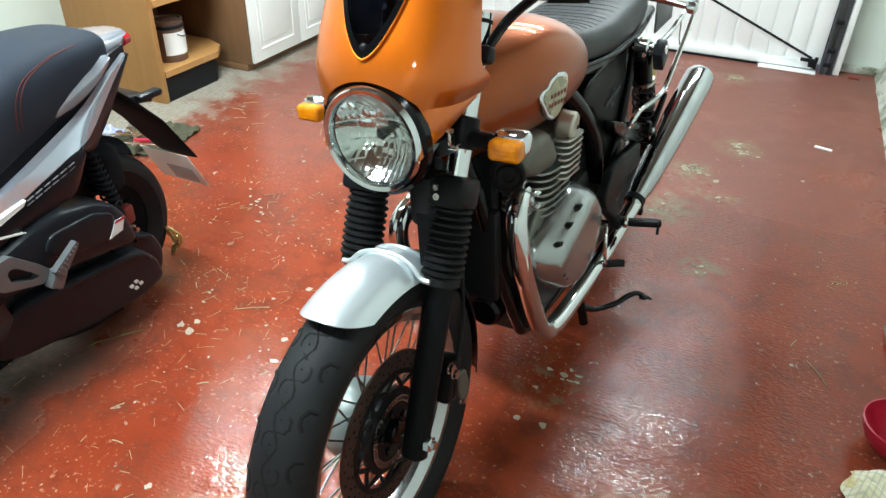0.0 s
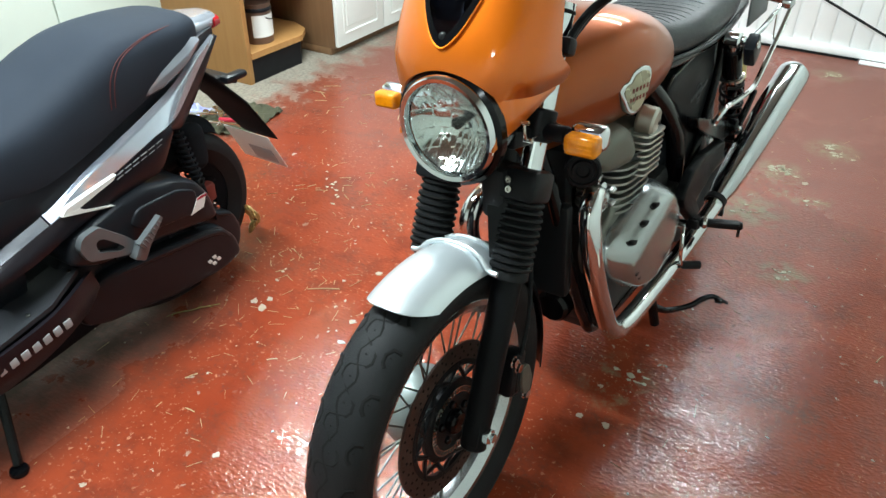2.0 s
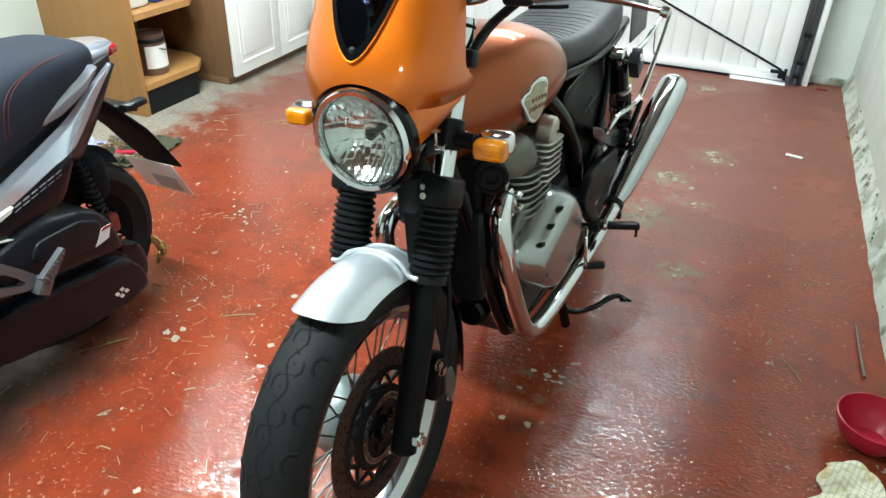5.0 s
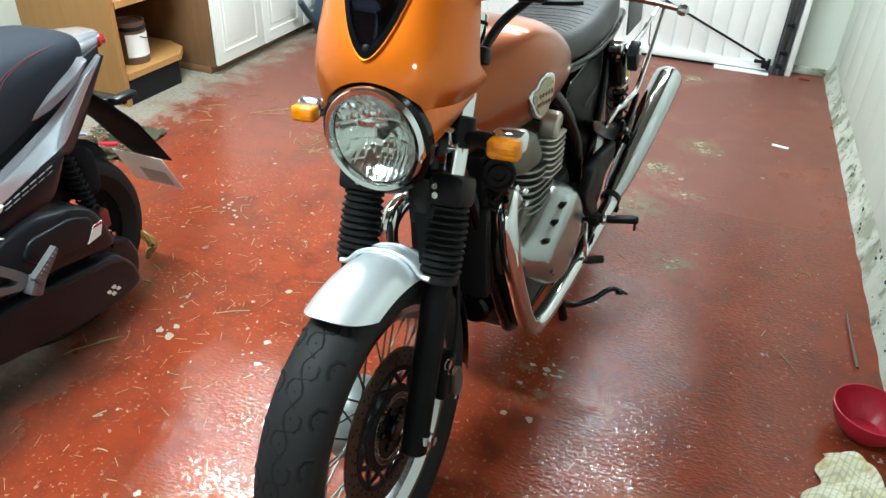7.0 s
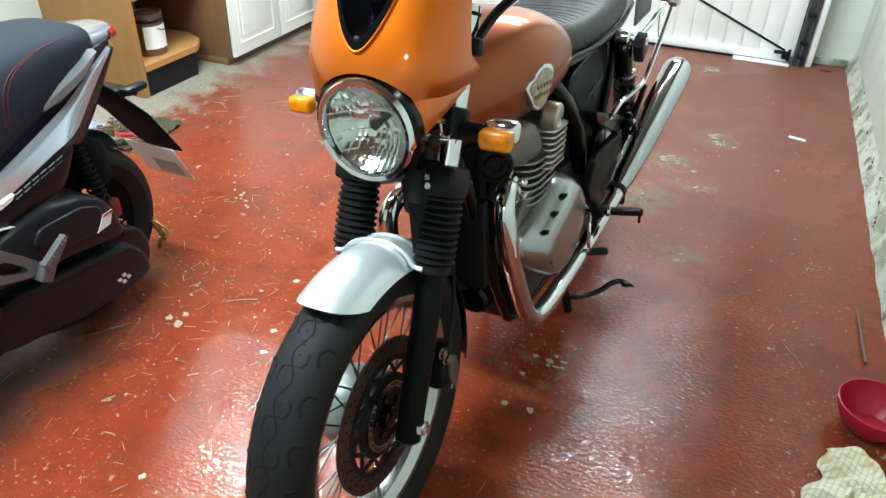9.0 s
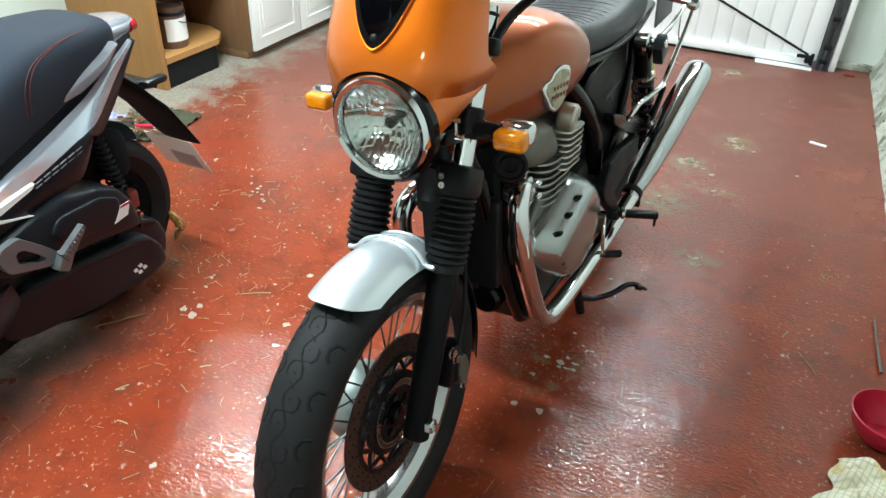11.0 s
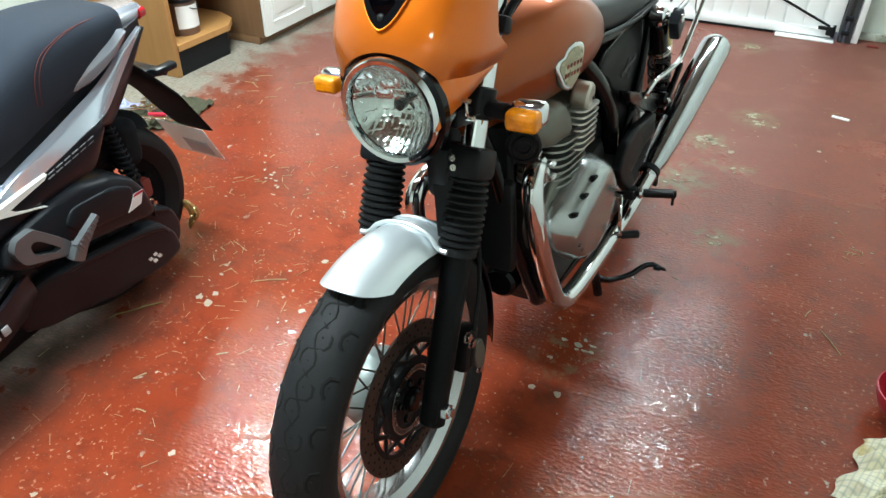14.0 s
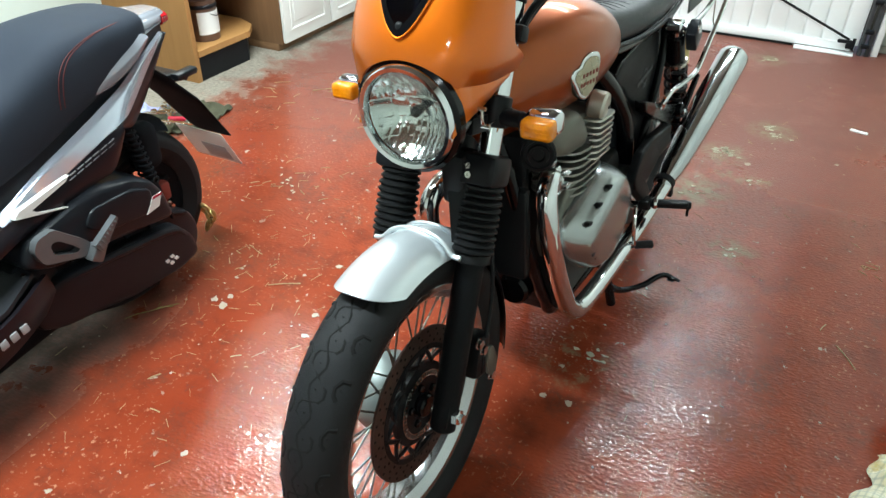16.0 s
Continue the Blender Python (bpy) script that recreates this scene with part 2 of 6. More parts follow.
# unseen ceiling; its lack of light is put into this brown
CEIL = mat("dark_unseen_ceiling", (0.20, 0.17, 0.14), 0.8, 0, 0.3, 3)
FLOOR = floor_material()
RED_PLASTIC = mat("red_plastic", (0.42, 0.012, 0.035), 0.35, 0.0, 0.1, 10, 0.05, 100)
RED_LENS = mat("red_lens", (0.40, 0.01, 0.015), 0.12, 0.0, 0.1, 10, 0, coat=0.5)
CLOTH = mat("stained_cloth", (0.86, 0.86, 0.78), 0.9, 0.0, 0.3, 14, 0.8, 700, dark=(0.72, 0.63, 0.33))
def add_check(m, pitch, tint):
    """Woven check lines over the cloth's own colour."""
    nt = m.node_tree
    old = bsdf(m).inputs["Base Color"].links[0].from_socket
    tc = nt.nodes.new("ShaderNodeTexCoord")
    for axis in ("X", "Y"):
        wv = nt.nodes.new("ShaderNodeTexWave")
        wv.bands_direction = axis
        wv.inputs["Scale"].default_value, wv.inputs["Distortion"].default_value = 0.314 / pitch, 1.0
        mr, mx = nt.nodes.new("ShaderNodeMapRange"), nt.nodes.new("ShaderNodeMixRGB")
        mr.inputs["From Min"].default_value, mr.inputs["To Max"].default_value = 0.6, 0.55
        mx.inputs[2].default_value = (*tint, 1)
        nt.links.new(tc.outputs["Object"], wv.inputs["Vector"])
        nt.links.new(wv.outputs["Fac"], mr.inputs["Value"])
        nt.links.new(mr.outputs[0], mx.inputs[0])
        nt.links.new(old, mx.inputs[1])
        old = mx.outputs[0]
    nt.links.new(old, bsdf(m).inputs["Base Color"])


add_check(CLOTH, 0.013, (0.46, 0.48, 0.38))
add_blotches(CLOTH, [(9, 0.56, 0.66, (0.62, 0.48, 0.16))])
KHAKI = mat("khaki_canvas", (0.062, 0.060, 0.034), 0.9, 0.0, 0.35, 12, 0.7, 500)
WHITE = mat("white_label", (0.78, 0.78, 0.76), 0.5, 0.0, 0.06, 20)
PEWTER = mat("gunmetal_paint", (0.52, 0.57, 0.67), 0.15, 0.72, 0.08, 6, 0, coat=0.6)
RAIL_GREY = mat("dull_gunmetal_paint", (0.34, 0.36, 0.41), 0.24, 0.6, 0.08, 6, 0, coat=0.4)
SPOKE_STEEL = mat("dull_spoke_steel", (0.22, 0.205, 0.18), 0.40, 0.9, 0.2, 30, 0)
SILENCER = mat("silencer_chrome", (0.52, 0.55, 0.57), 0.07, 1.0, 0.15, 9, 0.0, rough_vary=0.05)
DARK_PEWTER = mat("dark_gunmetal_paint", (0.016, 0.017, 0.022), 0.34, 0.3, 0.08, 6, 0, coat=0.12, spec=0.25)
MATT_BLACK = mat("matt_black_plastic", (0.0110, 0.0122, 0.0150), 0.80, 0.0, 0.3, 20, 0.2, 500, spec=0.06)
PLUM = mat("dark_plum_plastic", (0.0105, 0.0090, 0.0125), 0.32, 0.0, 0.25, 10, 0.1, 300, spec=0.28)
GOLD = mat("brass_chain", (0.55, 0.45, 0.20), 0.3, 1.0, 0.15, 40)
STRAW = mat("straw", (0.44, 0.32, 0.17), 0.8, 0.0, 0.25, 30)
PALE = mat("pale_chips", (0.42, 0.34, 0.26), 0.8, 0.0, 0.2, 40)
WORN = mat("worn_concrete", (0.46, 0.43, 0.32), 0.85, 0.0, 0.3, 60)
TWIG = mat("dry_weed", (0.20, 0.20, 0.07), 0.8, 0.0, 0.3, 40)
BLUE = mat("blue_plastic", (0.03, 0.09, 0.50), 0.4, 0.0, 0.1, 10)
TIN = mat("tin_brown", (0.17, 0.11, 0.085), 0.45, 0.3, 0.3, 20)
CAN_GREEN = mat("dark_green_plastic", (0.035, 0.062, 0.085), 0.45, 0.0, 0.2, 10)
RED_THREAD = mat("red_thread", (0.075, 0.010, 0.010), 0.7, 0, 0.1, 50)
ENGINE_BLACK = mat("dark_engine_casing", (0.016, 0.016, 0.016), 0.5, 0.3, 0.3, 20, 0.2, 300)
MID_METAL = mat("grey_cast_metal", (0.165, 0.178, 0.19), 0.35, 0.45, 0.2, 30, 0.1, 300)
MID_GREY = mat("mid_grey_plate", (0.11, 0.115, 0.12), 0.5, 0.2, 0.15, 10)
FAINT_GREY = mat("faint_grey_lettering", (0.055, 0.055, 0.06), 0.5, 0.0, 0.05, 20)
LIGHT_GREY = mat("pale_grey_lettering", (0.36, 0.36, 0.38), 0.5, 0.0, 0.05, 20)
LETTER_GREY = mat("dull_grey_lettering", (0.15, 0.15, 0.16), 0.5, 0.0, 0.05, 20)
MAROON = mat("maroon_lettering", (0.20, 0.03, 0.02), 0.5, 0, 0.1, 20)
CREAM = mat("cream_enamel", (0.42, 0.39, 0.27), 0.28, 0.55, 0.15, 30)
FIN = mat("oxidised_alloy_fins", (0.34, 0.345, 0.32), 0.38, 0.9, 0.2, 25, 0.1, 300)
WRAP = mat("pale_blue_plastic", (0.42, 0.45, 0.78), 0.25, 0.0, 0.35, 30, 0.3, 200, dark=(0.16, 0.17, 0.40))
PANEL_BLACK = mat("black_semi_gloss_panel", (0.0060, 0.0068, 0.0080), 0.42, 0.0, 0.2, 10, 0.08, 400, spec=0.10)
COVER_ALU = mat("satin_alloy_cover", (0.40, 0.425, 0.43), 0.21, 0.88, 0.10, 14, 0.04, 300)
CAP_ALU = mat("dull_alloy_cap", (0.50, 0.48, 0.42), 0.42, 0.85, 0.12, 30, 0.1, 300)
# FIN alloy made paler: the light on the head fins is in the colour
BRIGHT_FIN = mat("lit_fin_alloy", (0.62, 0.62, 0.58), 0.34, 0.85, 0.12, 25, 0.05, 300)
GREY_RUBBER = mat("grey_rubber_mat", (0.020, 0.022, 0.027), 0.5, 0, 0.2, 15, 0.4, 300)


def thin_glass(name, tint):
    """A clear cover: see-through, with a mirror sheen that grows at the rim."""
    m = bpy.data.materials.new(name)
    m.use_nodes = True
    nt = m.node_tree
    clear_part, gloss = nt.nodes.new("ShaderNodeBsdfTransparent"), nt.nodes.new("ShaderNodeBsdfGlossy")
    clear_part.inputs[0].default_value, gloss.inputs["Roughness"].default_value = (*tint, 1), 0.03
    lw, mx = nt.nodes.new("ShaderNodeLayerWeight"), nt.nodes.new("ShaderNodeMixShader")
    lw.inputs[0].default_value = 0.5
    po, ad = nt.nodes.new("ShaderNodeMath"), nt.nodes.new("ShaderNodeMath")
    po.operation, po.inputs[1].default_value = "POWER", 5.0
    ad.operation, ad.inputs[1].default_value, ad.inputs[2].default_value = "MULTIPLY_ADD", 0.5, 0.035
    nt.links.new(lw.outputs["Facing"], po.inputs[0])
    nt.links.new(po.outputs[0], ad.inputs[0])
    nt.links.new(ad.outputs[0], mx.inputs[0])
    nt.links.new(clear_part.outputs[0], mx.inputs[1])
    nt.links.new(gloss.outputs[0], mx.inputs[2])
    nt.links.new(mx.outputs[0], nt.nodes["Material Output"].inputs[0])
    return m


GLASS = thin_glass("headlight_glass", (0.96, 0.98, 0.97))
AMBER = mat("amber_lens", (0.85, 0.29, 0.003), 0.16, 0.0, 0.4, 70, 0.5, 130, coat=0.35, dark=(0.46, 0.10, 0.002))
SMOKE = thin_glass("smoked_screen", (0.13, 0.14, 0.19))
REFLECTOR = mat("reflector", (0.78, 0.80, 0.81), 0.08, 0.97, 0.02, 5)
TUBE_ON = bpy.data.materials.new("lit_tube")
TUBE_ON.use_nodes = True
bsdf(TUBE_ON).inputs["Emission Color"].default_value = (1, 0.97, 0.92, 1)
bsdf(TUBE_ON).inputs["Emission Strength"].default_value = 9.0

# ---- geometry helpers: each gives (vertices, faces) ----
V = Vector


def joined(*geos):
    vs, fs = [], []
    for v, f in geos:
        k = len(vs)
        vs += [tuple(p) for p in v]
        fs += [tuple(i + k for i in q) for q in f]
    return vs, fs


def moved(geo, m):
    return [tuple(m @ V(p)) for p in geo[0]], geo[1]


def box(c, s, bevel=0.0, m=None, seg=2):
    bm = bmesh.new()
    bmesh.ops.create_cube(bm, size=1, matrix=Matrix.Diagonal((*s, 1)))
    if bevel:
        bmesh.ops.bevel(bm, geom=list(bm.edges), offset=bevel, segments=seg, affect="EDGES", profile=0.5)
    mm = Matrix.Translation(c) @ (m or Matrix())
    bm.verts.index_update()
    out = [tuple(mm @ v.co) for v in bm.verts], [tuple(v.index for v in f.verts) for f in bm.faces]
    bm.free()
    return out


def basis(axis):
    w = V(axis).normalized()
    u = w.orthogonal().normalized()
    return u, w.cross(u), w


def lathe(profile, origin, axis, n=32, closed=False, start=0.0, cap=True):
    """profile: rows of radius and height along the axis."""
    u, v, w = basis(axis)
    o, vs, fs = V(origin), [], []
    for r, h in profile:
        for k in range(n):
            a = start + 2 * math.pi * k / n
            vs.append(tuple(o + w * h + (u * math.cos(a) + v * math.sin(a)) * r))
    rows = len(profile)
    for i in range(rows if closed else rows - 1):
        j = (i + 1) % rows
        for k in range(n):
            q = (k + 1) % n
            fs.append((i * n + k, i * n + q, j * n + q, j * n + k))
    if not closed and cap:
        if profile[0][0] > 1e-5:
            fs.append(tuple(range(n))[::-1])
        if profile[-1][0] > 1e-5:
            fs.append(tuple((rows - 1) * n + k for k in range(n)))
    return vs, fs


def cyl(p0, p1, r0, r1=None, n=20, bevel=0.0):
    a = V(p1) - V(p0)
    h = a.length
    r1 = r0 if r1 is None else r1
    if bevel:
        prof = [(r0 - bevel, 0), (r0, bevel), (r1, h - bevel), (r1 - bevel, h)]
    else:
        prof = [(r0, 0), (r1, h)]
    return lathe(prof, p0, a, n)


def smooth_path(pts, sub=6):
    p = [V(q) for q in pts]
    out = []
    for i in range(len(p) - 1):
        a, b, c, d = p[max(i - 1, 0)], p[i], p[i + 1], p[min(i + 2, len(p) - 1)]
        for s in range(sub):
            t = s / sub
            out.append(0.5 * (2 * b + (c - a) * t + (2 * a - 5 * b + 4 * c - d) * t * t + (3 * b - a - 3 * c + d) * t ** 3))
    out.append(p[-1])
    return out


def tube(pts, r, n=12, sub=6, flat=1.0):
    """A round bar along points; r may be a list, one for each given point."""
    path = smooth_path(pts, sub) if sub > 1 else [V(q) for q in pts]
    m = len(path)
    rs = np.interp(np.linspace(0, 1, m), np.linspace(0, 1, len(pts)), r) if isinstance(r, (list, tuple)) else [r] * m
    vs, fs, u = [], [], None
    for i, q in enumerate(path):
        w = (path[min(i + 1, m - 1)] - path[max(i - 1, 0)]).normalized()
        u = w.orthogonal().normalized() if u is None else (u - w * u.dot(w)).normalized()
        v = w.cross(u)
        for k in range(n):
            a = 2 * math.pi * k / n
            vs.append(tuple(q + (u * math.cos(a) + v * math.sin(a) * flat) * rs[i]))
    for i in range(m - 1):
        for k in range(n):
            q = (k + 1) % n
            fs.append((i * n + k, i * n + q, i * n + n + q, i * n + n + k))
    fs += [tuple(range(n))[::-1], tuple((m - 1) * n + k for k in range(n))]
    return vs, fs


def loft(rings, cap=True):
    n = len(rings[0])
    vs = [tuple(p) for r in rings for p in r]
    fs = []
    for i in range(len(rings) - 1):
        for k in range(n):
            q = (k + 1) % n
            fs.append((i * n + k, i * n + q, i * n + n + q, i * n + n + k))
    if cap:
        fs += [tuple(range(n))[::-1], tuple((len(rings) - 1) * n + k for k in range(n))]
    return vs, fs


def oval(c, u, v, a, b, n=32, p=2.5):
    """A superellipse ring round c with half sizes a along u and b along v."""
    out = []
    for k in range(n):
        t = 2 * math.pi * k / n
        x, y = math.cos(t), math.sin(t)
        out.append(V(c) + V(u) * (a * math.copysign(abs(x) ** (2 / p), x)) + V(v) * (b * math.copysign(abs(y) ** (2 / p), y)))
    return out


def shell(f, nu, nv, thick, wrap=False):
    """A sheet f(i, j) with i in 0..1 and j in 0..1, given thickness along its normal."""
    P = [[V(f(i / nu, j / nv)) for j in range(nv + 1)] for i in range(nu + 1)]
    vs, fs = [], []
    back = []
    for i in range(nu + 1):
        for j in range(nv + 1):
            du = P[min(i + 1, nu)][j] - P[max(i - 1, 0)][j]
            dv = P[i][min(j + 1, nv)] - P[i][max(j - 1, 0)]
            nrm = du.cross(dv)
            nrm = nrm.normalized() if nrm.length > 1e-12 else V((0, 0, 0))
            vs.append(tuple(P[i][j]))
            back.append(tuple(P[i][j] - nrm * thick))
    k = len(vs)
    vs += back
    w = nv + 1
    for i in range(nu):
        for j in range(nv):
            a, b, c, d = i * w + j, (i + 1) * w + j, (i + 1) * w + j + 1, i * w + j + 1
            fs += [(a, b, c, d), (d + k, c + k, b + k, a + k)]
    for i in range(nu):
        fs += [(i * w, i * w + k, (i + 1) * w + k, (i + 1) * w), (i * w + nv, (i + 1) * w + nv, (i + 1) * w + nv + k, i * w + nv + k)]
    for j in range(nv):
        fs += [(j, j + 1, j + 1 + k, j + k), (nu * w + j, nu * w + j + k, nu * w + j + 1 + k, nu * w + j + 1)]
    return vs, fs


def slab(outline, y0, y1, bevel=0.0, swap=None):
    """An outline of (x, z) points, thick from y0 to y1, with an inset rounded edge on the y1 side."""
    n = len(outline)
    cx, cz = sum(p[0] for p in outline) / n, sum(p[1] for p in outline) / n
    sgn = 1 if y1 > y0 else -1

    def ring(y, inset):
        out = []
        for x, z in outline:
            d = math.hypot(x - cx, z - cz)
            k = max(0, 1 - inset / max(d, 1e-4))
            out.append((cx + (x - cx) * k, y, cz + (z - cz) * k))
        return out
    rings = [ring(y0, 0)]
    if bevel:
        for a in (0, 30, 60, 90):
            a = radians(a)
            rings.append(ring(y1 - sgn * bevel * (1 - math.sin(a)), bevel * (1 - math.cos(a))))
        rings.append(ring(y1 + sgn * bevel * 0.12, bevel * 2.5))
    else:
        rings.append(ring(y1, 0))
    return loft(rings)


def rounded(outline, r, seg=4):
    """The outline with its corners rounded."""
    out, n = [], len(outline)
    for i in range(n):
        a, b, c = (V((*outline[k % n], 0)) for k in (i - 1, i, i + 1))
        d1, d2 = (a - b), (c - b)
        k = min(r, d1.length * 0.45, d2.length * 0.45)
        p, q = b + d1.normalized() * k, b + d2.normalized() * k
        for s in range(seg + 1):
            t = s / seg
            w = p * (1 - t) ** 2 + b * 2 * t * (1 - t) + q * t * t
            out.append((w.x, w.y))
    return out


def mesh_of(name, geo, material, sharp=32):
    me = bpy.data.meshes.new(name)
    me.from_pydata(geo[0], [], geo[1])
    bm = bmesh.new()
    bm.from_mesh(me)
    bmesh.ops.recalc_face_normals(bm, faces=list(bm.faces))
    bm.to_mesh(me)
    bm.free()
    me.materials.append(material)
    if sharp:
        me.shade_smooth()
        me.set_sharp_from_angle(angle=radians(sharp))
    return me


def part(name, geo, material, parent=None, label="", sharp=32):
    ob = new(name, mesh_of(name, geo, material, sharp))
    ob.parent = parent
    if label:
        ob["label"] = label
    return ob


def thing(name, label, category, m=None, group=""):
    ob = new(name)
    ob.empty_display_size = 0.1
    if m is not None:
        ob.matrix_world = m
    return tagged(ob, label, category, group)


def setting(name, geo, material, label, category, sharp=32):
    return tagged(part(name, geo, material, None, "", sharp), label, category, "", "structure")


# ---- the garage ----
WX, EX, DY, BY, CZ = 0.81, -3.0, 4.80, -1.6, 2.42
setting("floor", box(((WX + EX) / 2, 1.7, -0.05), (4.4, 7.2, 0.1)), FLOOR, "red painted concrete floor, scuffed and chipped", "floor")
setting("ceiling", box(((WX + EX) / 2, 1.7, CZ + 0.04), (4.4, 7.2, 0.08)), CEIL, "plain garage ceiling, unseen, coloured dark as if unlit", "ceiling")
setting("wall_west", box((EX - 0.06, 1.7, 1.21), (0.12, 7.2, 2.42)), WALL, "cream painted garage wall behind the cupboards", "wall")
setting("wall_south", box(((WX + EX) / 2, BY - 0.06, 1.21), (4.1, 0.12, 2.42)), WALL, "plain pale garage wall", "wall")
setting("wall_east", box((WX + 0.12, 1.7, 1.21), (0.12, 7.2, 2.42)), WALL, "cream painted boarded garage side wall", "wall")
# ---- motorcycle: x ahead, y to the rider's left, z up, from the front tyre's contact ----
BIKE = pose(-0.277, 1.059, 0, 4.5, 0, -93.8)
bike = thing("motorcycle", "orange and black retro motorcycle standing on its centre stand", "motorcycle", BIKE)
AX = V((0, 0, 0.323))
FORK = V((-0.407, 0, 0.914))


def fork_at(d, y):
    return AX + FORK * d + V((0, y, 0))


def tyre_profile(r, w, rim_r):
    """A closed section as (radius, height along the axle)."""
    out = []
    for k in range(17):
        a = math.pi * (k / 16 - 0.5)
        out.append((r - 0.045 + 0.045 * math.cos(a) ** 0.9 if abs(a) < 1.57 else r - 0.045, w / 2 * math.sin(a)))
    out += [(rim_r + 0.012, w * 0.42), (rim_r - 0.004, w * 0.30), (rim_r - 0.004, -w * 0.30), (rim_r + 0.012, -w * 0.42)]
    return out


def spoked_wheel(name, parent, c, r, w, rim_r, spokes, label, flange=0.047):
    rim = [(rim_r, -w * 0.34), (rim_r + 0.006, -w * 0.30), (rim_r - 0.010, -w * 0.24), (rim_r - 0.022, 0), (rim_r - 0.010, w * 0.24),
           (rim_r + 0.006, w * 0.30), (rim_r, w * 0.34), (rim_r - 0.012, w * 0.33), (rim_r - 0.030, w * 0.2), (rim_r - 0.034, 0),
           (rim_r - 0.030, -w * 0.2), (rim_r - 0.012, -w * 0.33)]
    wheel = part(name, lathe(rim, c, (0, 1, 0), 72, True), ALU, parent, label)
    part("tyre", lathe(tyre_profile(r, w, rim_r), c, (0, 1, 0), 80, True), RUBBER, wheel, "black road tyre with zigzag tread")
    hub = [(0.0, -flange - 0.015), (0.028, -flange - 0.015), (0.046, -flange - 0.004), (0.046, 0.005 - flange), (0.030, 0.012 - flange), (0.028, flange - 0.012), (0.046, flange - 0.005), (0.046, flange + 0.004), (0.028, flange + 0.015), (0, flange + 0.015)]
    part("hub", lathe(hub, c, (0, 1, 0), 28), BLACK_SATIN, wheel)
    # one mesh for the spokes of each lacing, turned round the axle
    c = V(c)
    sets = []
    for side, lean in ((1, 1), (1, -1), (-1, 1), (-1, -1)):
        a = 0.62 * lean
        p0 = V((0.046 * math.sin(0), side * flange, 0.046))
        p1 = V(((rim_r - 0.028) * math.sin(a), side * 0.006, (rim_r - 0.028) * math.cos(a)))
        sets.append(mesh_of("spoke", joined(cyl(p0, p1, 0.0021, n=6), cyl(p1 - (p1 - p0).normalized() * 0.014, p1, 0.0036, n=6)), SPOKE_STEEL))
    for k in range(spokes):
        ob = new("spoke", sets[k % 4])
        ob.parent = wheel
        ob.matrix_basis = Matrix.Translation(c) @ Matrix.Rotation(2 * math.pi * k / spokes, 4, "Y")
    return wheel


def tread(c, r, w):
    """Zigzag sipes that meet along the tyre's middle, as thin tubes; near-black gives groove shade."""
    geos, n = [], 25
    c = V(c)

    def on(a, s):
        # a: angle round the axle; s: -1..1 across the tread
        ph = s * 1.15
        rad = r - 0.045 + 0.045 * max(0, math.cos(ph)) ** 0.9 - 0.0058
        return c + V((math.sin(a) * rad, w / 2 * math.sin(ph), math.cos(a) * rad))
    step = 2 * math.pi / n
    for k in range(n):
        a = k * step
        wide = [(0.0, 0.0), (0.22, 0.30), (0.38, 0.30), (0.47, 0.22), (0.50, 0.0), (0.53, -0.22), (0.62, -0.30), (0.78, -0.30), (1.0, 0.0)]
        slim = [(0.0, 0.0), (0.20, -0.13), (0.34, -0.10), (0.50, 0.0), (0.66, 0.10), (0.80, 0.13), (1.0, 0.0)]
        for line in (wide, slim):
            geos.append(tube([on(a + step * q, y) for q, y in line], 0.0062, 10, 1))
        for s in (1, -1):
            hook = ((-0.08, 0.84), (-0.06, 0.60), (0.10, 0.48), (0.26, 0.50), (0.36, 0.60))
            geos.append(tube([on(a + step * (q + (0.5 if s < 0 else 0)), s * y) for q, y in hook], 0.0062, 10, 1))
            for q, y in ((0.25, 0.06), (0.75, -0.06), (0.12, 0.66 * s)):
                p = on(a + step * q, y)
                out = (p - c).normalized()
                geos.append(cyl(p + out * 0.0030, p + out * 0.0063, 0.0016, n=8))
    return joined(*geos)


front = spoked_wheel("front_wheel", bike, AX, 0.327, 0.119, 0.244, 36, "spoked front wheel with aluminium rim", 0.017)
part("tread_groove", tread(AX, 0.327, 0.119), NEAR_BLACK, front, "fine zigzag tread lines, dark as shaded grooves")


def brake_disc(c, y, parent):
    c = V(c) + V((0, y, 0))
    ring = [(0.160, -0.0025), (0.160, 0.0025), (0.118, 0.0025), (0.118, -0.0025)]
    disc = part("brake_disc", lathe(ring, c, (0, 1, 0), 72, True), DISC, parent, "brown drilled brake disc")
    return disc


DISC_Y = 0.029
disc = brake_disc(AX, DISC_Y, front)
part("disc_carrier", lathe([(0.080, -0.004), (0.0875, -0.004), (0.0875, 0.004), (0.080, 0.005), (0.030, 0.006), (0.030, -0.004)], AX + V((0, DISC_Y, 0)), (0, 1, 0), 48, True), BLACK_SATIN, front, "black lattice disc carrier")
part("carrier_rim", lathe([(0.113, -0.004), (0.124, -0.004), (0.124, 0.004), (0.113, 0.004)], AX + V((0, DISC_Y, 0)), (0, 1, 0), 64, True), BLACK_SATIN, front)
for k in range(20):
    a, lean = 2 * math.pi * (k // 2) / 10, 0.30 * (1 if k % 2 else -1)
    p = [AX + V((math.sin(a + lean * t) * q, DISC_Y, math.cos(a + lean * t) * q)) for q, t in ((0.084, -0.2), (0.094, 0.25), (0.106, 0.75), (0.119, 1.2))]
    part("carrier_arm", tube(p, 0.0075, 8, 3, 0.6), BLACK_SATIN, front)
